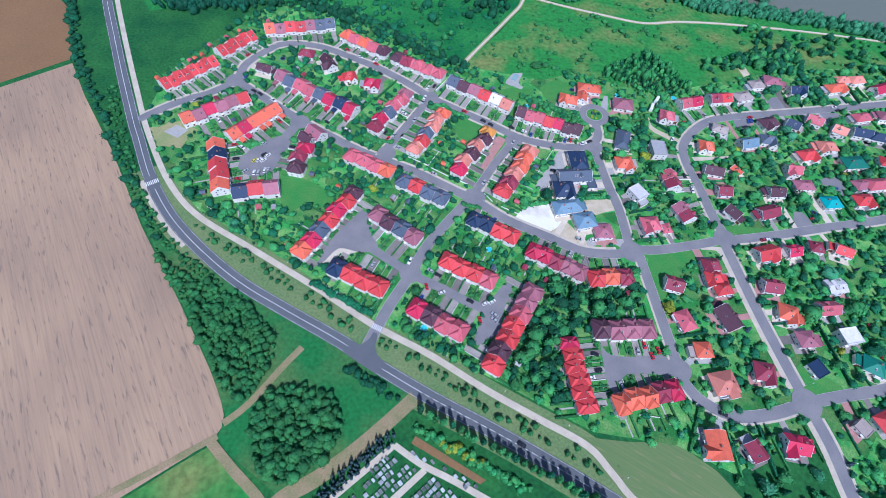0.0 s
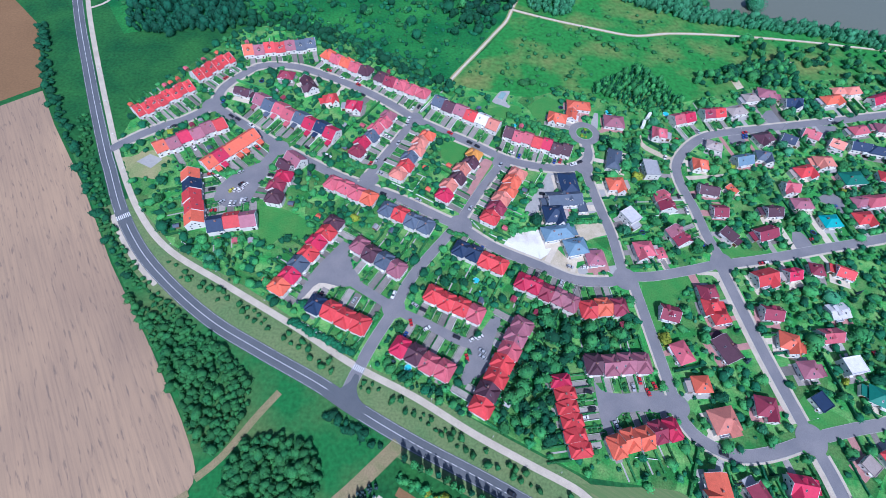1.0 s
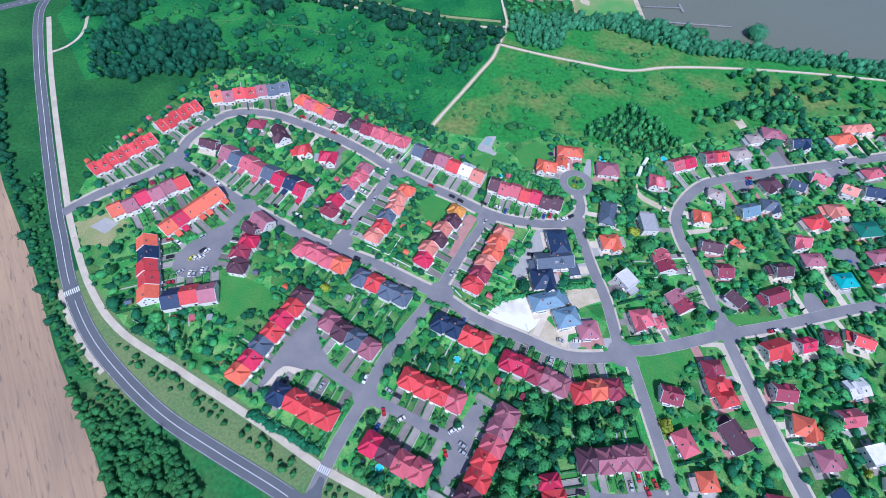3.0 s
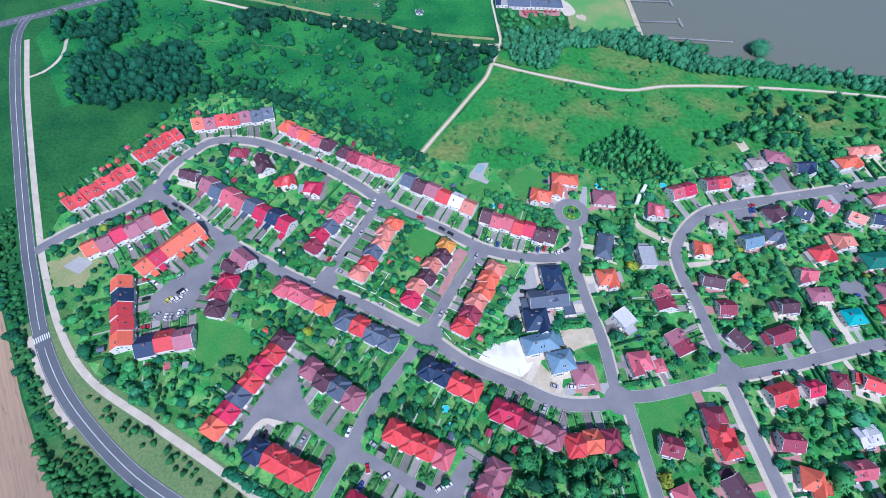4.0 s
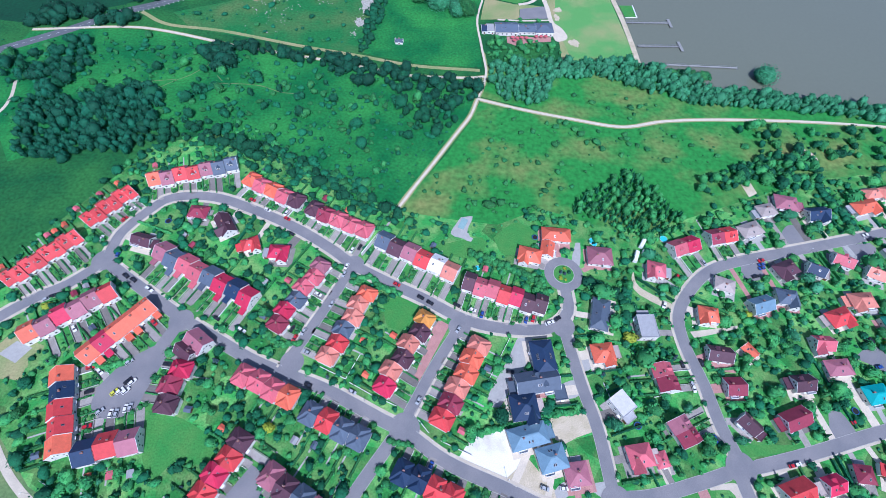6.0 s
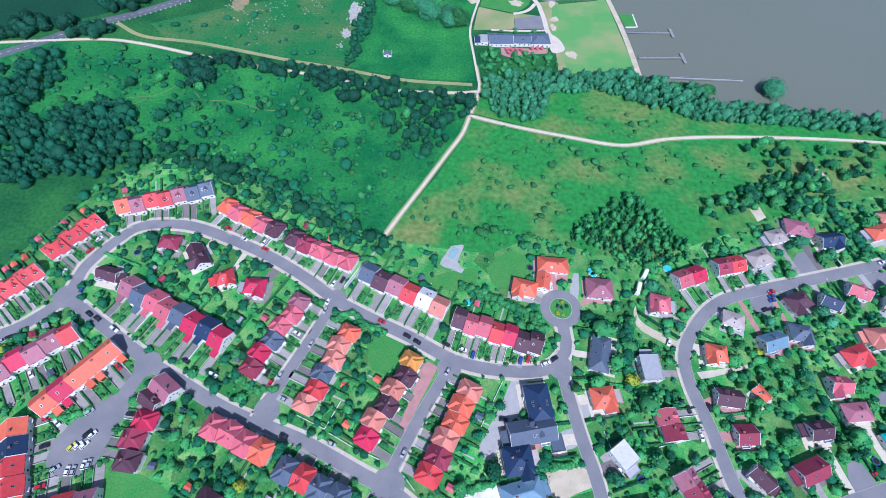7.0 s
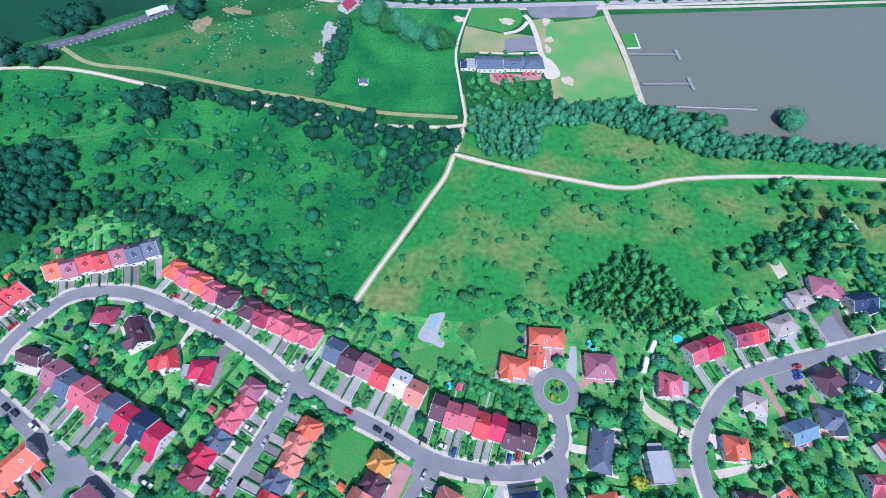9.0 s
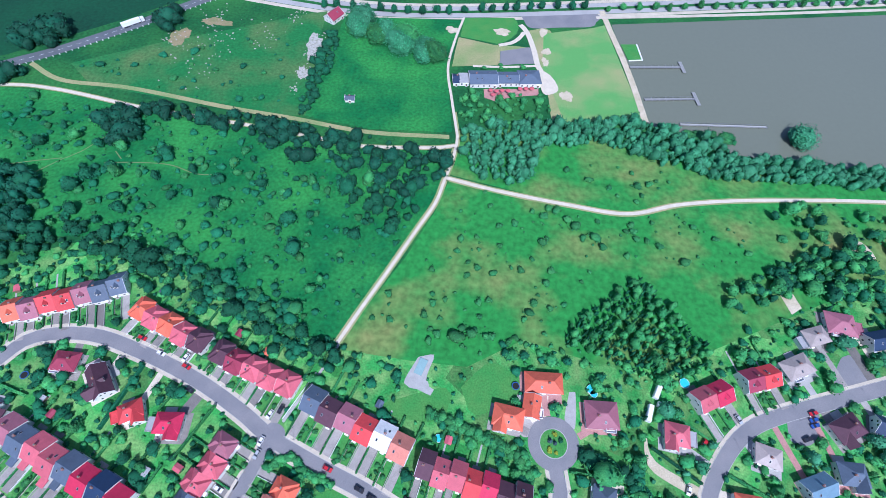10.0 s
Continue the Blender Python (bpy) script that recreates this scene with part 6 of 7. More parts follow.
# ---- estate gardens ----
ESTATE = [(-214.6, 223.7), (-218.8, 268.1), (-175.8, 357.1), (-119.5, 381.2), (-64.6, 349.5), (-14.0, 320.3), (31.7, 316.4), (58.8, 315.4), (86.3, 331.8), (122.5, 322.3), (159.1, 323.3), (274.0, 376.8), (363.8, 396.6), (524.7, 386.2), (333.0, 60.4), (237.6, 38.4), (208.9, 34.8), (203.0, 70.1), (156.0, 42.8), (129.6, 52.1), (87.0, 53.1), (43.6, 69.5), (-32.4, 95.7), (-98.8, 128.3), (-149.6, 149.3), (-182.6, 175.6)]
EAST = [(117.4, 314.5), (158.7, 319.9), (272.9, 372.8), (363.8, 396.6), (524.7, 386.2), (333.0, 60.4), (226.0, 37.0), (213.5, 66.0), (155.5, 40.2), (129.6, 52.1), (123.0, 121.4), (121.4, 171.4), (108.7, 251.8)]
shrubs = spots_in(ESTATE, 3.6, (0.8, 3.0), 1.15, 41, keep=0.42, house_gap=0.9, road_edge=0.9)
scattered("shrubbery", shrubs[::2], "bush", LEAF, "green garden shrubs round the houses", "shrub", n=44)
scattered("shrubbery", shrubs[1::2], "bush", LEAF_DARK, "dark green garden shrubs round the houses", "shrub", n=44)
more = spots_in(EAST, 4.4, (1.6, 6.5), 0.9, 42, keep=0.27, house_gap=2.2, road_edge=1.8)
grove = spots_in([(38.5, 108.3), (74.2, 143.2), (118.4, 140.8), (120.3, 126.3), (90.0, 116.3), (73.6, 103.5), (73.0, 63.6), (55.4, 69.7), (43.1, 79.9)], 3.9, (3, 8), 0.85, 43, keep=0.75, house_gap=1.5)
more += spots_in([(123.4, 48.7), (147.2, 40.4), (161.2, 28.9), (203.2, 34.1), (199.6, 58.8), (188.4, 49.5), (164.0, 41.3), (147.9, 44.2)], 5, (3, 7), 0.95, 47, keep=0.6, house_gap=1.5)
more += spots_in([(-137.4, 161.0), (-113.3, 174.4), (-100.1, 154.6), (-100.5, 133.9), (-112.0, 128.0), (-130.0, 141.0)], 4.2, (2.5, 6), 0.95, 44, keep=0.4, house_gap=1.5)
grove += spots_in([(-13.9, 96.9), (21.1, 89.1), (37.7, 70.1), (19.3, 76.4), (-18.6, 88.0)], 3.6, (2, 5), 0.95, 45, keep=0.8, house_gap=1.5)
for k, (mat, shape, text) in enumerate(((LEAF, "round", "leafy green trees crowding the back gardens"), (LEAF_WILLOW, "round", "pale green trees crowding the back gardens"),
                                        (LEAF, "poplar", "fresh green upright trees in the back gardens"), (LEAF_DARK, "conifer", "dark conifers in the back gardens"),
                                        (LEAF, "bush", "low leafy green trees crowding the back gardens"))):
    scattered("garden_grove", more[k::5], shape, mat, text, "tree", n=95, base=0.06 if shape == "round" else 0.0)
scattered("garden_grove", grove[::3], "round", LEAF, "leafy green trees behind the terraces", "tree", n=95, base=0.06)
scattered("garden_grove", grove[1::3], "round", LEAF_DARK, "dark leafy trees behind the terraces", "tree", n=95, base=0.06)
scattered("garden_grove", grove[2::3], "poplar", LEAF_DARK, "dark upright trees behind the terraces", "tree", n=95)
WEST = [(-214.6, 223.7), (-218.8, 268.1), (-175.8, 357.1), (-119.5, 381.2), (-14.0, 320.3), (32.0, 309.6), (26.3, 195.2), (12.0, 187.9), (-19.0, 128.1), (-35.8, 96.9), (-98.8, 128.3), (-149.6, 149.3), (-182.6, 175.6)]
west = spots_in(WEST, 4.3, (1.2, 4.4), 1.0, 48, keep=0.26, house_gap=1.0, road_edge=1.2)
west += spots_in([(-19.0, 128.1), (12.4, 183.3), (109.8, 161.1), (117.8, 135.0), (73.0, 63.6), (37.7, 70.1), (-32.8, 97.4)], 4.3, (1.2, 4.4), 1.0, 49, keep=0.26, house_gap=1.0, road_edge=1.2)
scattered("back_garden_trees", west, "round", LEAF_DARK, "dark green small trees in the terrace gardens", "tree", n=64, base=0.04)
single = spots_in(ESTATE, 11.0, (3.2, 6.5), 0.85, 46, keep=0.62, house_gap=2.2, road_edge=1.5)
for i, (x, y, h, w) in enumerate(single[::2][:150]):
    k = (i * 7919) % 10
    if k < 6:
        tree(x, y, h, w, "round", LEAF if k < 4 else LEAF_DARK, "leafy green garden tree beside the houses", v=i)
    elif k < 9:
        tree(x, y, h * 1.1, w * 0.95, "conifer", LEAF_BLUE if k < 8 else LEAF_DARK, "blue green spruce in a garden" if k < 8 else "dark green conifer in a garden", v=i)
    else:
        tree(x, y, h * 0.6, w * 0.7, "bush", LEAF_GOLD, "golden yellow green garden shrub", v=i)

# ---- roadside planting ----
saplings, sap_rng = [], random.Random(9)
for off in (-5.0, -8.5):
    for q, n in list(zip(FOOT, normals(FOOT)))[28:]:
        p = q + n * (off + sap_rng.uniform(-0.8, 0.8))
        if free_spot(p, 1, 1.5) and min((p - m).length for m in MAIN) > 6.5 and sap_rng.random() < 0.6:
            h = sap_rng.uniform(1.3, 2.8)
            saplings.append((p.x, p.y, h, h * 0.8))
for off in (-7.0, -9.5, -12.0):
    for q, n in list(zip(MAIN, normals(MAIN)))[52:100]:
        p = q + n * (off + sap_rng.uniform(-0.6, 0.6))
        if free_spot(p, 1, 0.8) and sap_rng.random() < 0.8:
            h = sap_rng.uniform(1.2, 2.4)
            saplings.append((p.x, p.y, h, h * 0.9))
scattered("saplings", saplings, "bush", LEAF, "young trees planted along the road verge", "tree", n=50)
a, b = Vector((0.8, 51.0)), Vector((92.3, 20.2))
for i in range(24):
    p = a + (b - a) * (i / 23)
    tree(p.x + sap_rng.uniform(-0.4, 0.4), p.y, sap_rng.uniform(7, 9.5), sap_rng.uniform(5.6, 7.2), "poplar", LEAF_DARK if i % 4 == 0 else LEAF, "slim upright poplar beside the main road", "row of poplars", i)
a, b = Vector((-1.0, 43.3)), Vector((53.8, 22.9))
row = []
for i in range(40):
    p = a + (b - a) * (i / 39)
    for k in range(2):
        h = sap_rng.uniform(1.2, 2.6)
        row.append((p.x + sap_rng.uniform(-2.5, 2.5), p.y + sap_rng.uniform(-1.1, 1.1), h, h))
scattered("cemetery_shrubs", row, "round", LEAF, "bright green trees along the cemetery edge", "shrub", n=80)
for i, (x, y) in enumerate([(21.0, 37.7), (16.6, 36.3), (12.2, 39.0), (18.6, 36.6), (24.6, 34.2), (27.9, 32.4), (31.2, 31.6)]):
    tree(x, y, 2.2, 2.4, "bush", LEAF_GOLD, "golden yellow green shrub at the cemetery", "cemetery shrubs", i)
a, b = Vector((-12.4, 37.1)), Vector((-39.8, 6.0))
row = []
for i in range(34):
    p = a + (b - a) * (i / 33)
    for k in range(4):
        h = sap_rng.uniform(2.5, 4.8)
        row.append((p.x + sap_rng.uniform(-3, 3), p.y + sap_rng.uniform(-3, 3), h, h * 0.75))
scattered("cemetery_conifers", row, "conifer", LEAF_BLUE, "blue green conifer row beside the cemetery", "tree", n=70)

# ---- cemetery ----
STONE = material("grave_stone", (0.36, 0.38, 0.40), 0.4, 0.2, 0.6, 5.0, 0.1, per_object=0.7)
area("cemetery_ground", [(-10.8, 36.0), (2.2, 40.3), (53.8, 21.2), (54.4, 2.3), (-45.4, -9.7)], GRASS, "grassy cemetery ground", category="cemetery")
for pts in ([(-9.7, 34.1), (4.1, 27.5), (19.4, 22.7), (41.0, 15.0)], [(-9.7, 34.1), (-22.5, 20.2), (-39.0, 2.8)], [(6.3, 25.3), (-7.5, 10.0), (-15.7, 0.2)]):
    road("cemetery_path", pts, 3.0, FOOTWAY, "pale paved cemetery path", category="path")
area("soil_bed", [(-0.4, 39.5), (35.1, 24.7), (32.6, 22.5), (-1.8, 35.9)], BROWN_FIELD, "bare brown soil strip in the cemetery", category="cemetery")
ROAD_PTS.clear()


def build_slab(bm):
    box(bm, -0.85, -1.15, 0, 0.85, 1.15, 0.35)
    box(bm, -0.7, -1.0, 0.35, 0.7, 0.9, 0.5)


def build_headstone(bm):
    prism(bm, [(-0.6, 0.3), (0.6, 0.3), (0.6, 1.15), (0.3, 1.4), (-0.3, 1.4), (-0.6, 1.15)], -0.12, 0.12)


graves, g_rng = 0, random.Random(3)
g_dir = Vector((6.3, 25.3)) - Vector((-7.5, 10.0))
g_ang = math.degrees(atan2(g_dir.y, g_dir.x))
gt = g_dir.normalized()
gn = Vector((-gt.y, gt.x))
g0 = Vector((-7.4, 24.0))
blocks = ([(-11.1, 29.7), (3.6, 25.0), (-7.7, 11.1), (-18.2, -0.1), (-37.6, -2.5)], [(7.9, 23.1), (36.0, 13.2), (28.9, 5.7), (-5.9, 1.4)], [(-2.2, 33.4), (35.4, 20.5), (33.0, 17.4), (-4.6, 31.3)])
for i in range(-26, 26):
    for j in range(-34, 34):
        p = g0 + gt * (j * 2.15) + gn * (i * 3.0)
        if graves < 290 and any(inside(p, b) for b in blocks) and free_spot(p, 1, 0.5) and g_rng.random() < 0.85:
            graves += 1
            slab = part("grave", cached(("grave",), build_slab), STONE, None, pose(p.x + g_rng.uniform(-0.3, 0.3), p.y + g_rng.uniform(-0.3, 0.3), 0, 0, 0, g_ang + g_rng.uniform(-6, 6)) @ Matrix.Diagonal((g_rng.uniform(0.6, 1.15), g_rng.uniform(0.75, 1.05), g_rng.uniform(0.8, 1.2), 1)))
            tagged(slab, "polished stone grave slab with a headstone", "grave", "graves in the cemetery")
            part("headstone", cached(("headstone",), build_headstone), STONE, slab, pose(0, 0.98, 0, 0, 0, 90))

# ---- lake, piers, clubhouse ----
def pier(ax, ay, bx, by, head, width=2.0):
    a, b = Vector((ax, ay)), Vector((bx, by))
    t = (b - a).normalized()
    L = (b - a).length
    root = new("pier")
    root.matrix_basis = pose(a.x, a.y, 0, 0, 0, math.degrees(atan2(t.y, t.x)))
    bm = bmesh.new()
    box(bm, 0, -width / 2, 0.7, L, width / 2, 0.9)
    part("deck", bm, PIER if head else CONCRETE, root)
    if head:
        bm = bmesh.new()
        box(bm, L + 0.02, -head / 2, 0.7, L + 2.6, head / 2, 0.92)
        part("head", bm, PIER, root)
    n = int(L / 5)
    for i in range(n + 1):
        for k in (-1, 1):
            part("post", cached(("pier_post",), lambda bm: box(bm, -0.12, -0.12, -0.5, 0.12, 0.12, 1.7)), METAL, root, pose(L * i / max(n, 1), k * (width / 2 + 0.13), 0))
    for k in (-1, 1):
        part("rail", cached(("rail", round(L)), lambda bm: box(bm, 0, -0.05, 1.55, L, 0.05, 1.65)), METAL, root, pose(0, k * (width / 2 + 0.32), 0))
    return tagged(root, "weathered railed bathing pier standing in the lake" if head else "long pale breakwater in the lake", "pier", "lake piers")


pier(168.7, 542.0, 206.2, 546.3, 12)
pier(174.3, 509.1, 209.7, 513.6, 13)
pier(194.8, 487.6, 253.5, 491.2, 0, 1.6)
bm = bmesh.new()
q = [(165.4, 567.9), (177.6, 569.4), (179.2, 551.3), (168.9, 549.5)]
face(bm, [(x, y, 0.45) for x, y in q])
for i in range(4):
    (x0, y0), (x1, y1) = q[i], q[(i + 1) % 4]
    face(bm, [(x0, y0, 0), (x1, y1, 0), (x1, y1, 0.45), (x0, y0, 0.45)][::-1])
bm.normal_update()
basin = part("bathing_platform", bm, LAWN)
tagged(basin, "green bathing platform at the lake edge", "platform")
for i in range(1, 3):
    (x0, y0), (x1, y1) = q[i - 0], q[(i + 1) % 4]
    d = Vector((x1 - x0, y1 - y0))
    part("rim", cached(("rim", i), lambda bm: box(bm, 0, -0.5, 0.4, d.length, 0.5, 0.75)), FRAME, basin, pose(x0, y0, 0, 0, 0, math.degrees(atan2(d.y, d.x))))
x, y = (267.8, 479.9)
tree(x, y, 9, 13, "large", LEAF_WILLOW, "broad silvery willow standing in the lake", "lake trees", 1)
x, y = (269.6, 457.0)
tree(x, y, 6, 8, "large", LEAF_WILLOW, "silvery willow at the lake edge", "lake trees", 2)
rr = random.Random(8)
a, b = Vector((193.5, 477.3)), Vector((228.2, 477.3))
reeds = []
for i in range(90):
    p = a + (b - a) * rr.random()
    reeds.append((p.x, p.y + rr.uniform(-4, 4), rr.uniform(1, 2), rr.uniform(2, 4)))
scattered("reeds", reeds, "bush", LEAF, "green reed bank in the lake", "reeds", n=40)

club_dir = Vector((101.7, 526.8)) - Vector((52.9, 521.1))
club_ang = math.degrees(atan2(club_dir.y, club_dir.x))
club_u, club_v = club_dir.normalized(), Vector((-club_dir.y, club_dir.x)).normalized()
for name, along, w, d, eave, ridge, color, style, text in (("clubhouse", 9.5, 19.0, 13.0, 3.6, 6.0, "l", "gable", "white lakeside clubhouse with a long slate roof"), ("clubhouse_hall", 26.6, 14.8, 11.0, 3.3, 5.2, "l", "gable", "low middle hall of the clubhouse with a slate roof"),
                                                     ("clubhouse_wing", 41.6, 15.0, 13.0, 3.6, 6.2, "l", "hip", "white clubhouse wing with a hipped slate roof"), ("annex", -4.0, 6.4, 9.0, 3.0, 3.8, "g", "flat", "low clubhouse annex with a pale flat roof"),
                                                     ("storehouse", -9.4, 4.2, 8.5, 2.8, 4.6, "n", "gable", "small dark-roofed storehouse beside the clubhouse")):
    p = Vector((52.9, 514.6)) + club_u * along
    house(name, pose(p.x, p.y, 0, 0, 0, club_ang), w, d, eave, ridge, color, style, text, "clubhouse", skylights=3 if style == "gable" and w > 10 else 0, seed=int(along) + 20)
house("cottage", pose(-51.5, 572.5, 0, 0, 0, 60), 12, 9, 3.6, 7.0, "d", "gable", "small white cottage with a dark red roof", "house", seed=5)
house("hut", pose(-25.5, 487.2, 0, 0, 0, 4), 6, 4, 2.4, 3.6, "l", "gable", "small grey hut in the pasture", "hut", skylights=0, seed=6)


# ---- cars ----
def build_body(bm):
    prism(bm, [(-2.05, 0.28), (2.05, 0.28), (2.12, 0.55), (2.05, 0.78), (1.05, 0.95), (-1.75, 0.98), (-2.1, 0.85), (-2.12, 0.5)], -0.87, 0.87)


def build_cabin(bm):
    a = [(-0.8, -1.78, 0.97), (0.8, -1.78, 0.97), (0.8, 1.0, 0.95), (-0.8, 1.0, 0.95)]
    b = [(-0.64, -1.35, 1.42), (0.64, -1.35, 1.42), (0.64, 0.25, 1.42), (-0.64, 0.25, 1.42)]
    for i in range(4):
        face(bm, (a[i], a[(i + 1) % 4], b[(i + 1) % 4], b[i]))


def build_car_roof(bm):
    box(bm, -0.66, -1.38, 1.42, 0.66, 0.28, 1.48)


def build_wheel(bm):
    a = [bm.verts.new((-0.1, 0.31 * cos(k * pi / 5), 0.31 * sin(k * pi / 5))) for k in range(10)]
    b = [bm.verts.new((0.1, 0.31 * cos(k * pi / 5), 0.31 * sin(k * pi / 5))) for k in range(10)]
    bm.faces.new(a[::-1]), bm.faces.new(b)
    for k in range(10):
        bm.faces.new((a[k], a[(k + 1) % 10], b[(k + 1) % 10], b[k]))


def car(x, y, ang, color, scale=1.0, base=0.2):
    root = new("car")
    root.matrix_basis = pose(x, y, base, 0, 0, ang)
    m = Matrix.Diagonal((1, scale, 1 + (scale - 1) * 1.6, 1))
    part("body", cached(("body",), build_body), CAR_PAINT[color], root, m)
    part("cabin_glass", cached(("cabin",), build_cabin), GLASS, root, m)
    part("roof", cached(("car_roof",), build_car_roof), CAR_PAINT[color], root, m)
    for sx in (-0.8, 0.8):
        for sy in (-1.3, 1.3):
            part("wheel", cached(("wheel",), build_wheel), TYRE, root, pose(sx, sy * scale, 0.31))
    return tagged(root, ("%s delivery van parked on the street" if scale > 1.1 else "%s parked car beside the houses") % color, "van" if scale > 1.1 else "car", "parked cars")


def street_angle(p):
    best = min(((hypot(q.x - p[0], q.y - p[1]), line, i) for line, h in ROADS if len(line) > 1 for i, q in enumerate(line)), key=lambda k: k[0])
    line, i = best[1], best[2]
    d = line[min(i + 1, len(line) - 1)] - line[max(i - 1, 0)]
    return math.degrees(atan2(d.y, d.x)) - 90


def cars(color, places, ang=None, scale=1.0):
    for p in places:
        car(p[0], p[1], street_angle(p) if ang is None else ang, color, scale)


cars("white", [(-166.9, 301.5), (-175.9, 278.9), (-85.4, 309.5), (-29.3, 274.7), (-28.2, 285.9), (45.6, 254.2), (92.2, 168.0), (155.7, 267.7), (163.2, 220.6), (207.0, 187.9), (296.2, 330.9)])
cars("white", [(-135.2, 249.1), (-77.7, 230.4), (88.8, 250.3)], scale=1.25)
cars("silver", [(-29.7, 269.5), (-44.8, 232.6), (-33.1, 250.1), (-13.1, 203.3), (20.6, 201.9), (38.4, 241.7), (-187.2, 238.2), (83.2, 167.4), (162.7, 222.7)])
cars("black", [(-151.6, 256.1), (-146.4, 254.0), (-185.0, 240.2), (-93.1, 235.7), (-66.6, 293.7), (15.8, 258.9), (21.4, 256.1), (36.6, 256.2), (-51.1, 233.7), (-36.0, 204.7), (93.5, 253.3), (67.0, 220.8), (214.9, 292.3), (155.4, 258.1), (298.2, 327.5), (159.4, 233.3), (170.4, 235.0)])
cars("red", [(-168.6, 293.6), (-96.8, 316.1), (-71.7, 304.2), (1.3, 265.8), (-48.6, 228.5), (221.6, 304.2), (166.6, 287.2), (204.5, 187.1), (243.7, 210.8)])
cars("blue", [(-161.8, 269.7), (220.8, 301.2), (220.5, 298.6), (168.8, 196.3), (268.7, 241.6)])
cars("black", [(267.3, 257.5), (270.4, 257.1)], 20)
cars("yellow", [(-129.7, 192.8)], -35)
cars("white", [(-127.2, 193.6), (-124.4, 193.9), (-123.0, 198.5)], -35)
cars("black", [(-125.5, 198.6)], -35)
cars("silver", [(-128.9, 208.2), (-132.5, 183.3)], -40)
cars("white", [(-126.9, 182.9), (-120.9, 185.8)], 5)
cars("silver", [(-124.4, 183.2), (-118.9, 186.5)], 5)
cars("white", [(-18.1, 134.7)], scale=1.2)
cars("white", [(2.9, 117.2), (28.2, 114.4), (31.9, 116.0)], -50)
cars("black", [(-0.7, 128.0), (19.4, 114.4), (89.6, 93.5), (51.3, 42.2), (155.6, 71.0)])
cars("silver", [(-5.4, 130.3), (33.7, 108.3), (33.9, 105.2)], 60)
cars("red", [(-6.2, 119.4), (25.8, 103.7), (125.2, 101.0), (121.3, 97.2), (254.6, 117.1), (255.3, 134.5)], 20)

for x, y, ang, color in PARKED:
    car(x, y, ang, color, base=0.12)

# lorry on the country road
p = Vector((-193.3, 547.8))
lorry = new("lorry")
lorry.matrix_basis = pose(p.x, p.y, 0.15, 0, 0, street_angle(p))
for name, mat, a in (("trailer", FRAME, (-1.25, -8, 1.0, 1.25, 5.2, 3.9)), ("cab", CAR_PAINT["white"], (-1.2, 5.6, 0.6, 1.2, 7.9, 3.5)), ("chassis", TYRE, (-0.9, -7.6, 0.6, 0.9, 5.6, 0.98)), ("windscreen", GLASS, (-1.05, 7.9, 2.0, 1.05, 7.95, 3.1))):
    bm = bmesh.new()
    box(bm, *a)
    bmesh.ops.bevel(bm, geom=bm.edges[:], offset=0.02 if name == "windscreen" else 0.12, segments=1, affect="EDGES")
    part(name, bm, mat, lorry)
for sx in (-1.0, 1.0):
    for sy in (-6.5, -5.2, -3.9, 4.2, 6.6):
        part("wheel", cached(("wheel",), build_wheel), TYRE, lorry, pose(sx, sy, 0.5) @ Matrix.Diagonal((1.6, 1.6, 1.6, 1)))
tagged(lorry, "white articulated lorry on the country road", "lorry")

# ---- garden things ----
def disc(bm, r, z0, z1, n=20, mat=0, inner=0.0):
    a = [bm.verts.new((r * cos(2 * pi * k / n), r * sin(2 * pi * k / n), z0)) for k in range(n)]
    b = [bm.verts.new((r * cos(2 * pi * k / n), r * sin(2 * pi * k / n), z1)) for k in range(n)]
    for k in range(n):
        bm.faces.new((a[k], a[(k + 1) % n], b[(k + 1) % n], b[k])).material_index = mat
    bm.faces.new(b).material_index = mat


BLUE_CLOTH = material("blue_mat", (0.03, 0.10, 0.30), 0.7, 0.1, 0.5, 3.0, 0.0)


def pool(x, y, r):
    root = new("paddling_pool")
    root.matrix_basis = pose(x, y, 0)
    part("wall", cached(("pool_wall", r), lambda bm: disc(bm, r, 0, 0.85)), FRAME, root)
    part("water", cached(("pool_water", r), lambda bm: disc(bm, r - 0.12, 0.8, 0.87)), POOL, root)
    tagged(root, "round white garden pool with turquoise water", "pool", "garden pools")


def trampoline(x, y, r=1.9):
    root = new("trampoline")
    root.matrix_basis = pose(x, y, 0)
    part("mat", cached(("mat", r), lambda bm: disc(bm, r * 0.8, 0.78, 0.83)), TYRE, root)
    def ring(bm):
        for k in range(20):
            a, b = 2 * pi * k / 20, 2 * pi * (k + 1) / 20
            face(bm, [(q * cos(t), q * sin(t), 0.86) for q, t in ((r * 0.8, a), (r, a), (r, b), (r * 0.8, b))])
    part("pad", cached(("pad", r), ring), BLUE_CLOTH, root)
    for k in range(4):
        part("leg", cached(("tramp_leg",), lambda bm: box(bm, -0.04, -0.04, 0, 0.04, 0.04, 0.8)), METAL, root, pose(r * 0.9 * cos(k * pi / 2), r * 0.9 * sin(k * pi / 2), 0))
    tagged(root, "round garden trampoline with a blue edge pad", "trampoline", "garden trampolines")


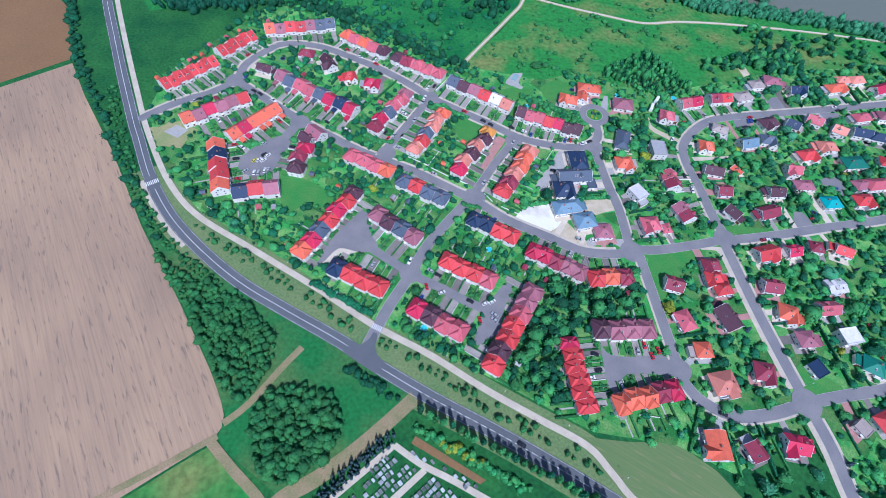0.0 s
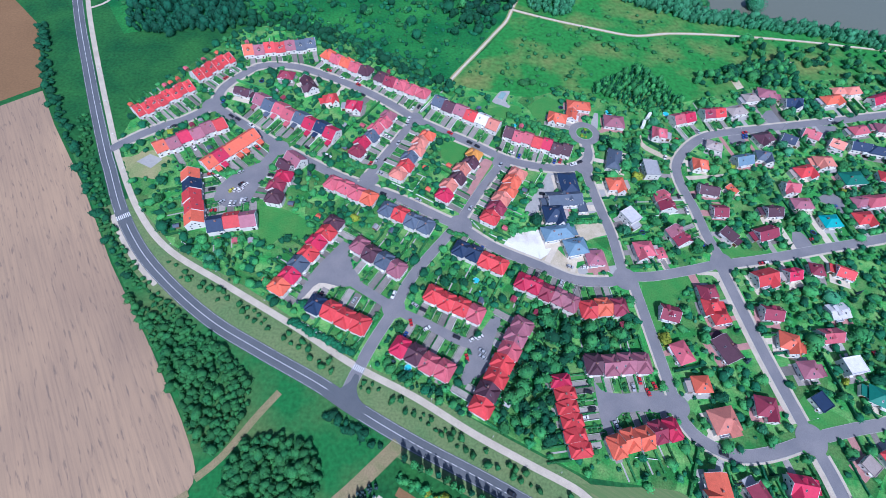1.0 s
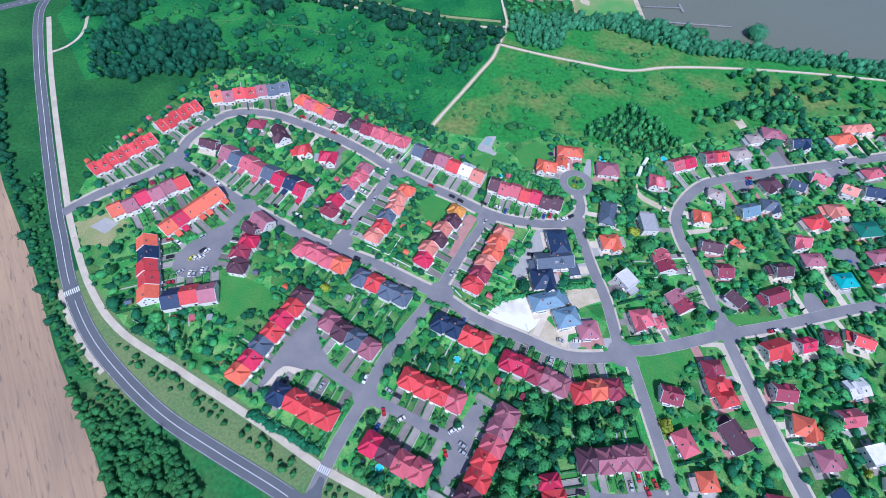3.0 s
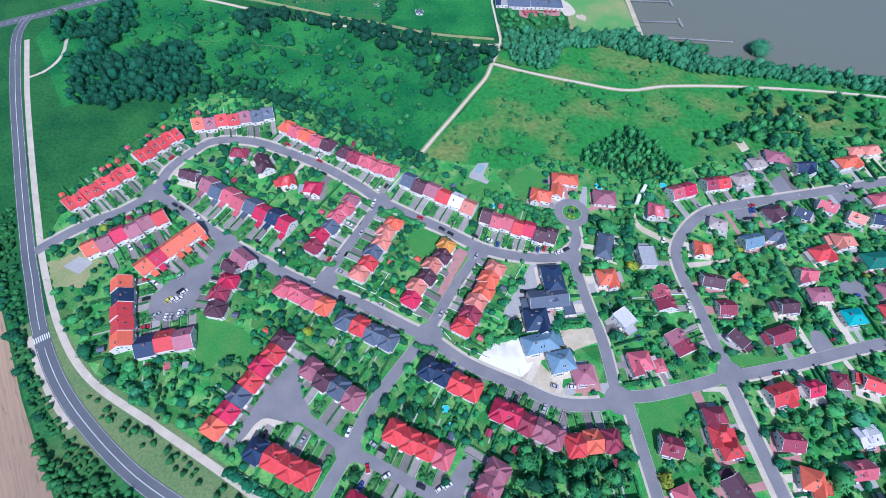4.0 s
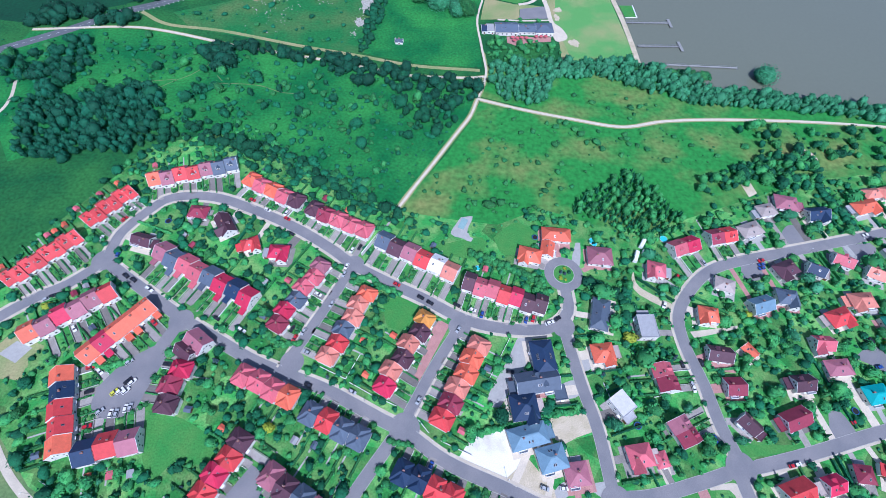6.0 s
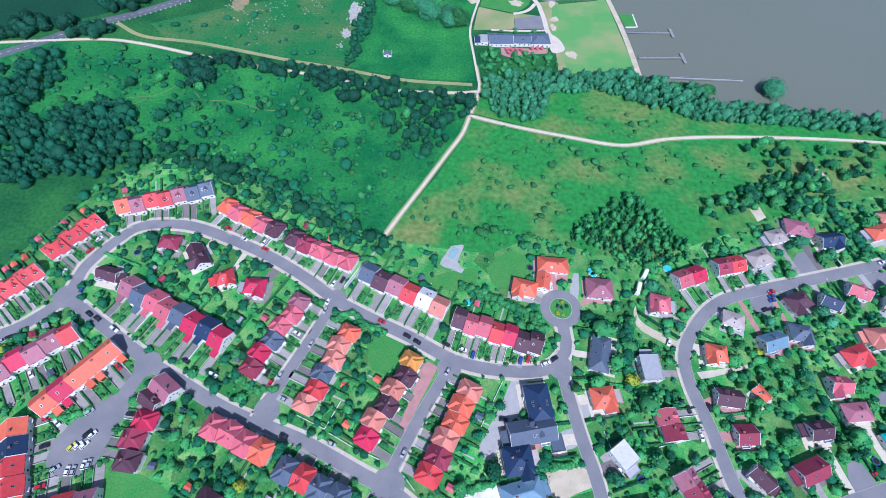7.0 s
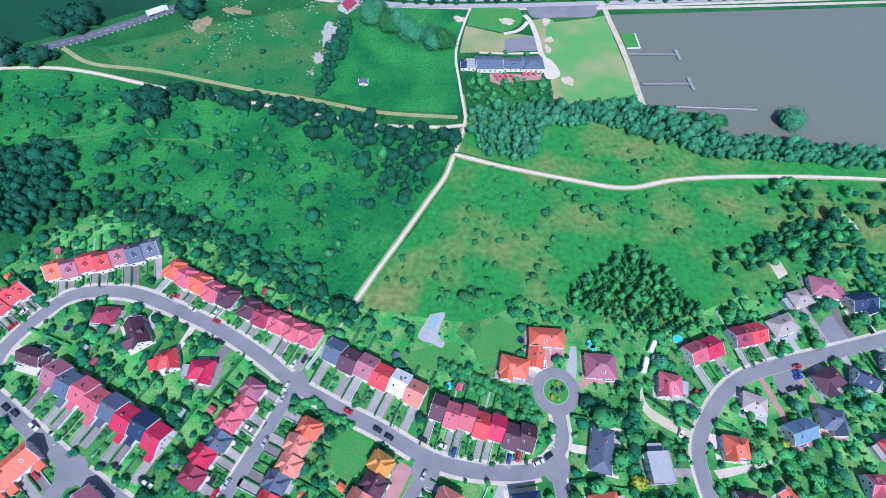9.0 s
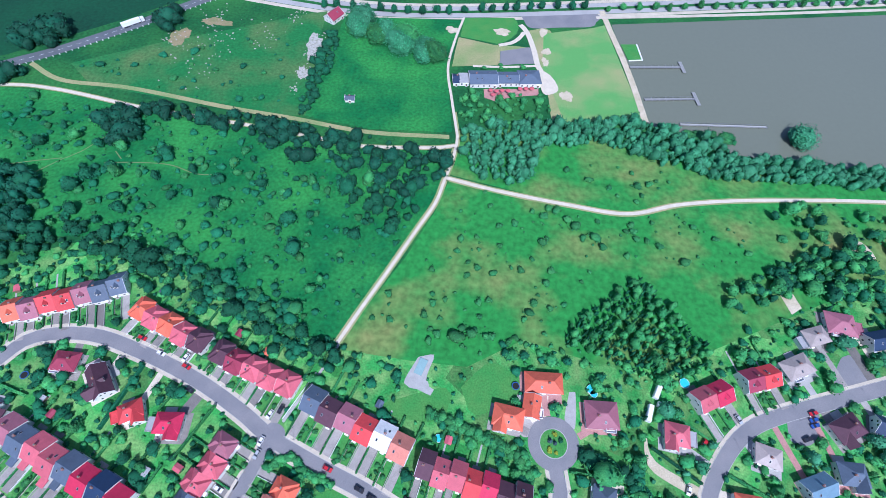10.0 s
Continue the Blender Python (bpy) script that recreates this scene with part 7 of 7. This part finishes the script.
for x, y in [(117.9, 307.6), (163.0, 313.9), (249.1, 286.7)]:
    pool(x, y, 2.4)
for x, y in [(118.7, 305.6), (47.5, 281.2)]:
    pool(x, y, 1.8)
for x, y in [(27.6, 150.2), (30.5, 142.0), (-4.2, 94.4)]:
    pool(x, y, 2.0)
for x, y in [(136.1, 237.0), (246.0, 216.4), (130.9, 199.3)]:
    trampoline(x, y)
for x, y in [(82.0, 306.6), (-142.3, 294.9)]:
    trampoline(x, y)
# sunken pool on the paved terrace
a, b = Vector((36.3, 310.7)), Vector((37.6, 314.3))
d = b - a
bm = bmesh.new()
box(bm, -2.0, -4.0, 0.1, 2.0, 4.0, 0.42)
tagged(part("swimming_pool", bm, POOL_PALE, None, pose((a.x + b.x) / 2, (a.y + b.y) / 2, 0, 0, 0, math.degrees(atan2(d.y, d.x)) - 90)), "small pale swimming pool on a paved terrace", "pool")
# island planting
for i, (dx, dy, kind, mat, h, text) in enumerate(((-1.6, 0.9, "conifer", LEAF_BLUE, 3.0, "blue green spruce on the round island"), (0.6, 0.2, "conifer", LEAF_BLUE, 2.6, "blue green spruce on the round island"),
                                               (1.0, 3.4, "bush", LEAF_GOLD, 1.0, "golden shrub on the round island"), (-2.0, -3.2, "bush", LEAF_GOLD, 1.2, "golden shrub on the round island"),
                                               (0.8, -3.6, "bush", LEAF_GOLD, 0.9, "golden shrub on the round island"), (3.2, 1.6, "bush", LEAF_DARK, 1.2, "dark shrub on the round island"))):
    tree(RC.x + dx, RC.y + dy, h, h * 1.3, kind, mat, text, "island plants", i)

# sheds
def shed(x, y, ang, color, i):
    root = new("garden_shed")
    root.matrix_basis = pose(x, y, 0, 0, 0, ang)
    part("wall", cached(("shed_wall",), lambda bm: prism(bm, [(-1.3, 0), (1.3, 0), (1.3, 2.0), (0, 2.6), (-1.3, 2.0)], -1.6, 1.6)), WOOD, root)
    def rf(bm):
        for k in (-1, 1):
            q = [(0, 2.62), (k * 1.6, 1.9), (k * 1.6, 2.0), (0, 2.74)]
            prism(bm, q if k < 0 else q[::-1], -1.8, 1.8)
    part("roof", cached(("shed_roof",), rf), ROOF[color], root)
    part("door", cached(("shed_door",), lambda bm: box(bm, -0.04, -0.4, 0.05, 0.0, 0.4, 1.8)), DOOR, root, pose(-1.6, 0, 0))
    tagged(root, "small wooden garden shed with a %s roof" % ROOF_WORD[color], "shed", "garden sheds")


shed_rng, made = random.Random(12), 0
for (p, n, t, w, depth) in UNITS:
    q = p - n * (depth / 2 + shed_rng.uniform(5, 9)) + t * shed_rng.uniform(-1, 1)
    if shed_rng.random() < 0.3 and made < 40 and not occupied(q, 2.0) and near_road(q) > 3:
        shed(q.x, q.y, math.degrees(atan2(n.y, n.x)), shed_rng.choice("klogd"), made)
        made += 1

# ---- boulevard and clubhouse surroundings ----
for i, (x, y) in enumerate([(-61.6, 587.0), (-50.5, 586.2), (-39.5, 586.2), (-28.6, 586.2), (-18.6, 586.7), (-7.7, 586.7), (1.9, 587.2), (14.1, 588.0), (25.9, 589.5), (34.6, 591.4), (46.4, 593.6), (58.8, 595.9), (68.5, 597.9), (78.8, 600.0), (87.8, 601.9), (98.1, 604.0), (108.1, 605.2), (119.5, 607.5), (130.9, 608.9), (142.4, 611.2)]):
    tree(x, y, 5.5 + (i * 37 % 10) * 0.2, 4.0, "round", LEAF_DARK, "small clipped street tree beside the town road", "street trees", i)
for i in range(20):
    a, b = Vector((160.4, 609.7)), Vector((401.6, 650.3))
    p = a + (b - a) * (i / 19)
    tree(p.x, p.y, 4.5 + (i * 53 % 10) * 0.2, 3.6, "round", LEAF, "small street tree beside the lake promenade", "street trees", i)
club = spots_in([(45.5, 502.1), (64.8, 504.3), (68.7, 497.5), (80.3, 502.1), (103.8, 508.6), (108.6, 490.0), (102.6, 481.5), (80.0, 474.0), (48.6, 475.8)], 5, (1.5, 5), 1.0, 71, keep=0.6, house_gap=1.5)
club += spots_in([(54.2, 531.7), (99.0, 539.4), (100.8, 533.5), (56.3, 527.1)], 4, (1.5, 3), 1.2, 72, keep=0.8, house_gap=0.5)
scattered("club_garden", club, "round", LEAF, "green trees in the clubhouse garden", "tree", n=85, base=0.08)
RED_CLOTH = material("parasol_cloth", (0.55, 0.12, 0.14), 0.8, 0.08, 0.5, 3.0, 0.0)
area("club_terrace", [(63.0, 508.0), (101.0, 512.0), (101.0, 506.0), (84.0, 502.5), (71.0, 496.7), (63.8, 499.5)], PINK_PAVERS, "pinkish paved clubhouse terrace", category="terrace", free=True)


def build_parasol(bm):
    n = 8
    top = bm.verts.new((0, 0, 2.9))
    rim = [bm.verts.new((1.7 * cos(2 * pi * k / n), 1.7 * sin(2 * pi * k / n), 2.3)) for k in range(n)]
    low = [bm.verts.new((1.7 * cos(2 * pi * k / n), 1.7 * sin(2 * pi * k / n), 2.15)) for k in range(n)]
    for k in range(n):
        bm.faces.new((rim[k], rim[(k + 1) % n], top))
        bm.faces.new((low[k], low[(k + 1) % n], rim[(k + 1) % n], rim[k]))


for x, y in [(67.8, 505.0), (71.7, 504.6), (75.6, 505.6), (79.5, 505.8), (69.4, 501.0), (74.1, 501.5), (88.0, 508.6), (92.0, 509.2), (96.0, 509.8)]:
    root = new("parasol")
    root.matrix_basis = pose(x, y, 0.1)
    part("canopy", cached(("canopy",), build_parasol), RED_CLOTH, root)
    part("pole", cached(("parasol_pole",), lambda bm: box(bm, -0.04, -0.04, 0, 0.04, 0.04, 2.6)), METAL, root)
    tagged(root, "open red parasol on the clubhouse terrace", "parasol", "terrace parasols")

# rubble heaps
rub, rub_rng = bmesh.new(), random.Random(21)
for cx, cy, spread, count in ((-58.2, 537.7, 9, 60), (-61.6, 510.0, 5, 40), (-63.6, 492.7, 3, 15), (-160.6, 533.6, 7, 30), (-133.9, 522.4, 22, 90), (-96.2, 542.7, 8, 25), (-80.1, 571.7, 5, 25), (-139.3, 562.8, 8, 25)):
    for k in range(count):
        x, y, r = cx + rub_rng.gauss(0, spread * 0.6), cy + rub_rng.gauss(0, spread), rub_rng.uniform(0.15, 0.55)
        vs = [rub.verts.new((x + r * rub_rng.uniform(0.6, 1.2) * sx, y + r * rub_rng.uniform(0.6, 1.2) * sy, r * 0.9 * z * rub_rng.uniform(0.6, 1.1))) for z in (0, 1) for sx, sy in ((-1, -1), (1, -1), (1, 1), (-1, 1))]
        for q in ((4, 5, 6, 7), (0, 1, 5, 4), (1, 2, 6, 5), (2, 3, 7, 6), (3, 0, 4, 7)):
            rub.faces.new([vs[v] for v in q])
tagged(part("rubble", rub, RUBBLE), "pale rubble and stones strewn over the pasture", "rubble", "", "stuff")

# guard posts of the country road
posts = resampled(NORTH_ROAD, 4.0)
for k, (q, n) in enumerate(zip(posts, normals(posts))):
    if 28 < k < 84:
        ob = part("guard_post", cached(("guard_post",), lambda bm: box(bm, -0.2, -0.2, 0, 0.2, 0.2, 1.0)), FRAME, None, pose(q.x - n.x * 5.6, q.y - n.y * 5.6, 0))
        tagged(ob, "white roadside guard post", "post", "guard posts")


# ---- street lamps and fences ----
def build_pole(bm):
    for z0, z1, r0, r1 in ((0, 0.8, 0.11, 0.09), (0.8, 7.0, 0.08, 0.05)):
        a = [bm.verts.new((r0 * cos(k * pi / 3), r0 * sin(k * pi / 3), z0)) for k in range(6)]
        b = [bm.verts.new((r1 * cos(k * pi / 3), r1 * sin(k * pi / 3), z1)) for k in range(6)]
        for k in range(6):
            bm.faces.new((a[k], a[(k + 1) % 6], b[(k + 1) % 6], b[k]))


def build_lamp_head(bm):
    prism(bm, [(-0.14, 0), (0.14, 0), (0.1, 0.16), (-0.1, 0.16)], -0.05, 0.75)


def street_lamp(x, y, ang):
    root = new("street_lamp")
    root.matrix_basis = pose(x, y, 0, 0, 0, ang)
    part("pole", cached(("lamp_pole",), build_pole), METAL, root)
    part("lamp_head", cached(("lamp_head",), build_lamp_head), FRAME, root, pose(0, 0, 6.98))
    tagged(root, "slim grey street lamp beside the footway", "street lamp", "street lamps")


for line, every, off in ((FOOT[30:], 8, 2.4), (R1[10:], 9, 3.9), (R2, 9, 3.8), (R8B, 9, 3.9), (R8, 9, 3.9)):
    for i, (q, n) in enumerate(zip(line, normals(line))):
        if i % every == 4:
            p = q + n * off
            if near_road(p) > 0.15:
                street_lamp(p.x, p.y, math.degrees(atan2(-n.y, -n.x)))


def fence(ax, ay, bx, by, mat, label, height=1.4):
    a, b = Vector((ax, ay)), Vector((bx, by))
    d = b - a
    root = new("fence")
    root.matrix_basis = pose(a.x, a.y, 0, 0, 0, math.degrees(atan2(d.y, d.x)))
    n = max(1, round(d.length / 2.5))
    step = d.length / n
    for i in range(n + 1):
        part("post", cached(("fence_post", height), lambda bm: box(bm, -0.06, -0.06, 0, 0.06, 0.06, height + 0.1)), mat, root, pose(i * step, 0, 0))
    for i in range(n):
        part("panel", cached(("fence_panel", round(step, 1), height), lambda bm: box(bm, 0.07, -0.025, 0.1, step - 0.07, 0.025, height)), mat, root, pose(i * step, 0, 0))
    tagged(root, label, "fence", "garden fences")


fence(-145.1, 151.8, -122.3, 143.1, FRAME, "white panel fence above the footway")
fence(-35.4, 98.0, -24.7, 122.6, FRAME, "pale fence round a corner garden")
fence(46.7, 188.0, 74.6, 196.2, METAL, "grey fence of the building yard")

area("concrete_slab", [(-196.1, 206.5), (-190.6, 214.0), (-181.0, 211.1), (-185.2, 202.6)], CONCRETE, "bare concrete slab on a sandy lot", 0.12, "ground")
area("allotment", [(224.7, 366.7), (231.3, 370.6), (234.5, 358.7), (227.9, 354.5)], SAND, "bare earth beds of an allotment", 0.035, "garden")
area("bare_patch", [(273.2, 401.7), (283.4, 404.3), (288.2, 393.8), (280.0, 390.0), (275.3, 395.4)], SAND, "worn sandy patch in the grass", 0.035, "ground", soft=3)
area("park_meadow", [(43.4, 562.4), (70.2, 556.4), (87.0, 557.1), (95.3, 556.2), (74.2, 549.3), (74.2, 534.5), (40.2, 528.9), (41.5, 546.0)], WORN_GRASS, "worn yellowish park grass", 0.028, "lawn")
area("worn_strip", [(95.1, 576.3), (113.0, 578.5), (115.1, 533.9), (119.0, 491.1), (109.4, 482.7), (107.3, 508.4), (101.2, 542.8)], WORN_GRASS, "worn dry strip of lakeside lawn", 0.028, "lawn", soft=4)


# ---- thick hedges and loose structures ----
def hedge_line(points, height, width, mat, label):
    line = resampled(smooth_line(points, 2.0), 1.3)
    rng = random.Random(len(line))
    spots = []
    for q, n in zip(line, normals(line)):
        for k in range(2):
            p = q + n * rng.uniform(-0.5, 0.5) * width
            spots.append((p.x, p.y, height * rng.uniform(0.75, 1.2), height * rng.uniform(0.9, 1.4)))
    scattered("thick_hedge", spots, "bush", mat, label, "hedge", n=40)


hedge_line([(42.7, 291.5), (66.0, 283.5), (79.8, 277.9), (84.6, 271.5), (86.8, 262.9)], 2.0, 2.2, LEAF, "thick green hedge behind the terrace")
hedge_line([(112.0, 279.0), (121.9, 275.3), (130.8, 270.1)], 2.5, 1.8, LEAF_DARK, "row of clipped dark conifers")
hedge_line([(48.7, 188.2), (73.2, 196.0), (93.9, 202.3), (101.4, 203.6)], 1.5, 1.0, LEAF, "green hedge along the building plot")
hedge_line([(-69.6, 112.5), (-53.6, 106.1), (-34.6, 98.8)], 1.8, 1.2, LEAF_DARK, "dark hedge above the footway")
hedge_line([(-34.8, 99.7), (-24.7, 122.6)], 1.3, 0.8, LEAF, "green corner hedge")
hedge_line([(-23.5, 264.7), (-15.8, 269.4), (-6.5, 263.4), (4.0, 259.9)], 1.6, 1.2, LEAF, "green hedge round a corner garden")
hedge_line([(-129.9, 208.4), (-140.1, 204.3), (-154.5, 209.2)], 1.4, 1.0, LEAF, "green hedge beside the parking court")
hedge_line([(-46.4, 225.7), (-57.2, 225.3), (-68.3, 231.6)], 1.4, 1.0, LEAF, "green hedge along the street")
hedge_line([(135.1, 277.5), (130.4, 247.4)], 2.2, 1.0, LEAF_DARK, "dark boundary hedge")
hedge_line([(279.1, 368.3), (284.3, 352.9), (290.4, 338.5)], 2.4, 1.4, LEAF_DARK, "dark conifer hedge")
hedge_line([(8.0, 181.7), (20.9, 180.2)], 1.2, 0.8, LEAF, "green hedge at the crossing")
for x, y, ang, l in ((149.2, 309.4, 62, 9), (143.4, 298.5, 70, 8), (150.3, 302.2, -20, 5)):
    root = new("caravan")
    root.matrix_basis = pose(x, y, 0, 0, 0, ang)
    part("body", cached(("caravan", l), lambda bm: prism(bm, [(-1.2, 0.4), (1.2, 0.4), (1.2, 2.4), (0.9, 2.75), (-0.9, 2.75), (-1.2, 2.4)], -l / 2, l / 2)), FRAME, root)
    for k in (-1, 1):
        part("wheel", cached(("wheel",), build_wheel), TYRE, root, pose(0, 1.1 * k, 0.31, 0, 0, 90))
        window(root, k * l * 0.25, -1.2, 1.2, 0, 1.2, 0.8)
    tagged(root, "white caravan parked in a garden", "caravan", "caravans")


# ---- low garden walls ----
def garden_wall(ax, ay, bx, by, height=0.9):
    a, b = Vector((ax, ay)), Vector((bx, by))
    d = b - a
    bm = bmesh.new()
    box(bm, 0, -0.12, 0, d.length, 0.12, height)
    bmesh.ops.bevel(bm, geom=bm.edges[:], offset=0.03, segments=1, affect="EDGES")
    tagged(part("garden_wall", bm, FRAME, None, pose(a.x, a.y, 0, 0, 0, math.degrees(atan2(d.y, d.x)))), "low white garden wall along the street", "wall", "garden walls")


garden_wall(-32.2, 214.7, -17.8, 209.5)
garden_wall(-15.4, 207.9, -3.2, 202.7)
garden_wall(-3.2, 202.7, 10.1, 198.3)
garden_wall(-17.8, 209.5, -12.5, 223.1)
garden_wall(48.6, 178.6, 33.3, 184.0)
garden_wall(27.3, 187.0, 21.6, 192.7)
garden_wall(67.3, 241.1, 53.8, 211.1)
garden_wall(115.7, 219.5, 122.6, 200.6)
garden_wall(141.4, 214.2, 157.3, 218.8)
garden_wall(-22.4, 284.4, -11.6, 306.0)
garden_wall(17.2, 280.5, 34.1, 274.8)
garden_wall(-40.2, 103.0, -66.2, 113.0)
garden_wall(122.6, 64.8, 110.9, 64.6)
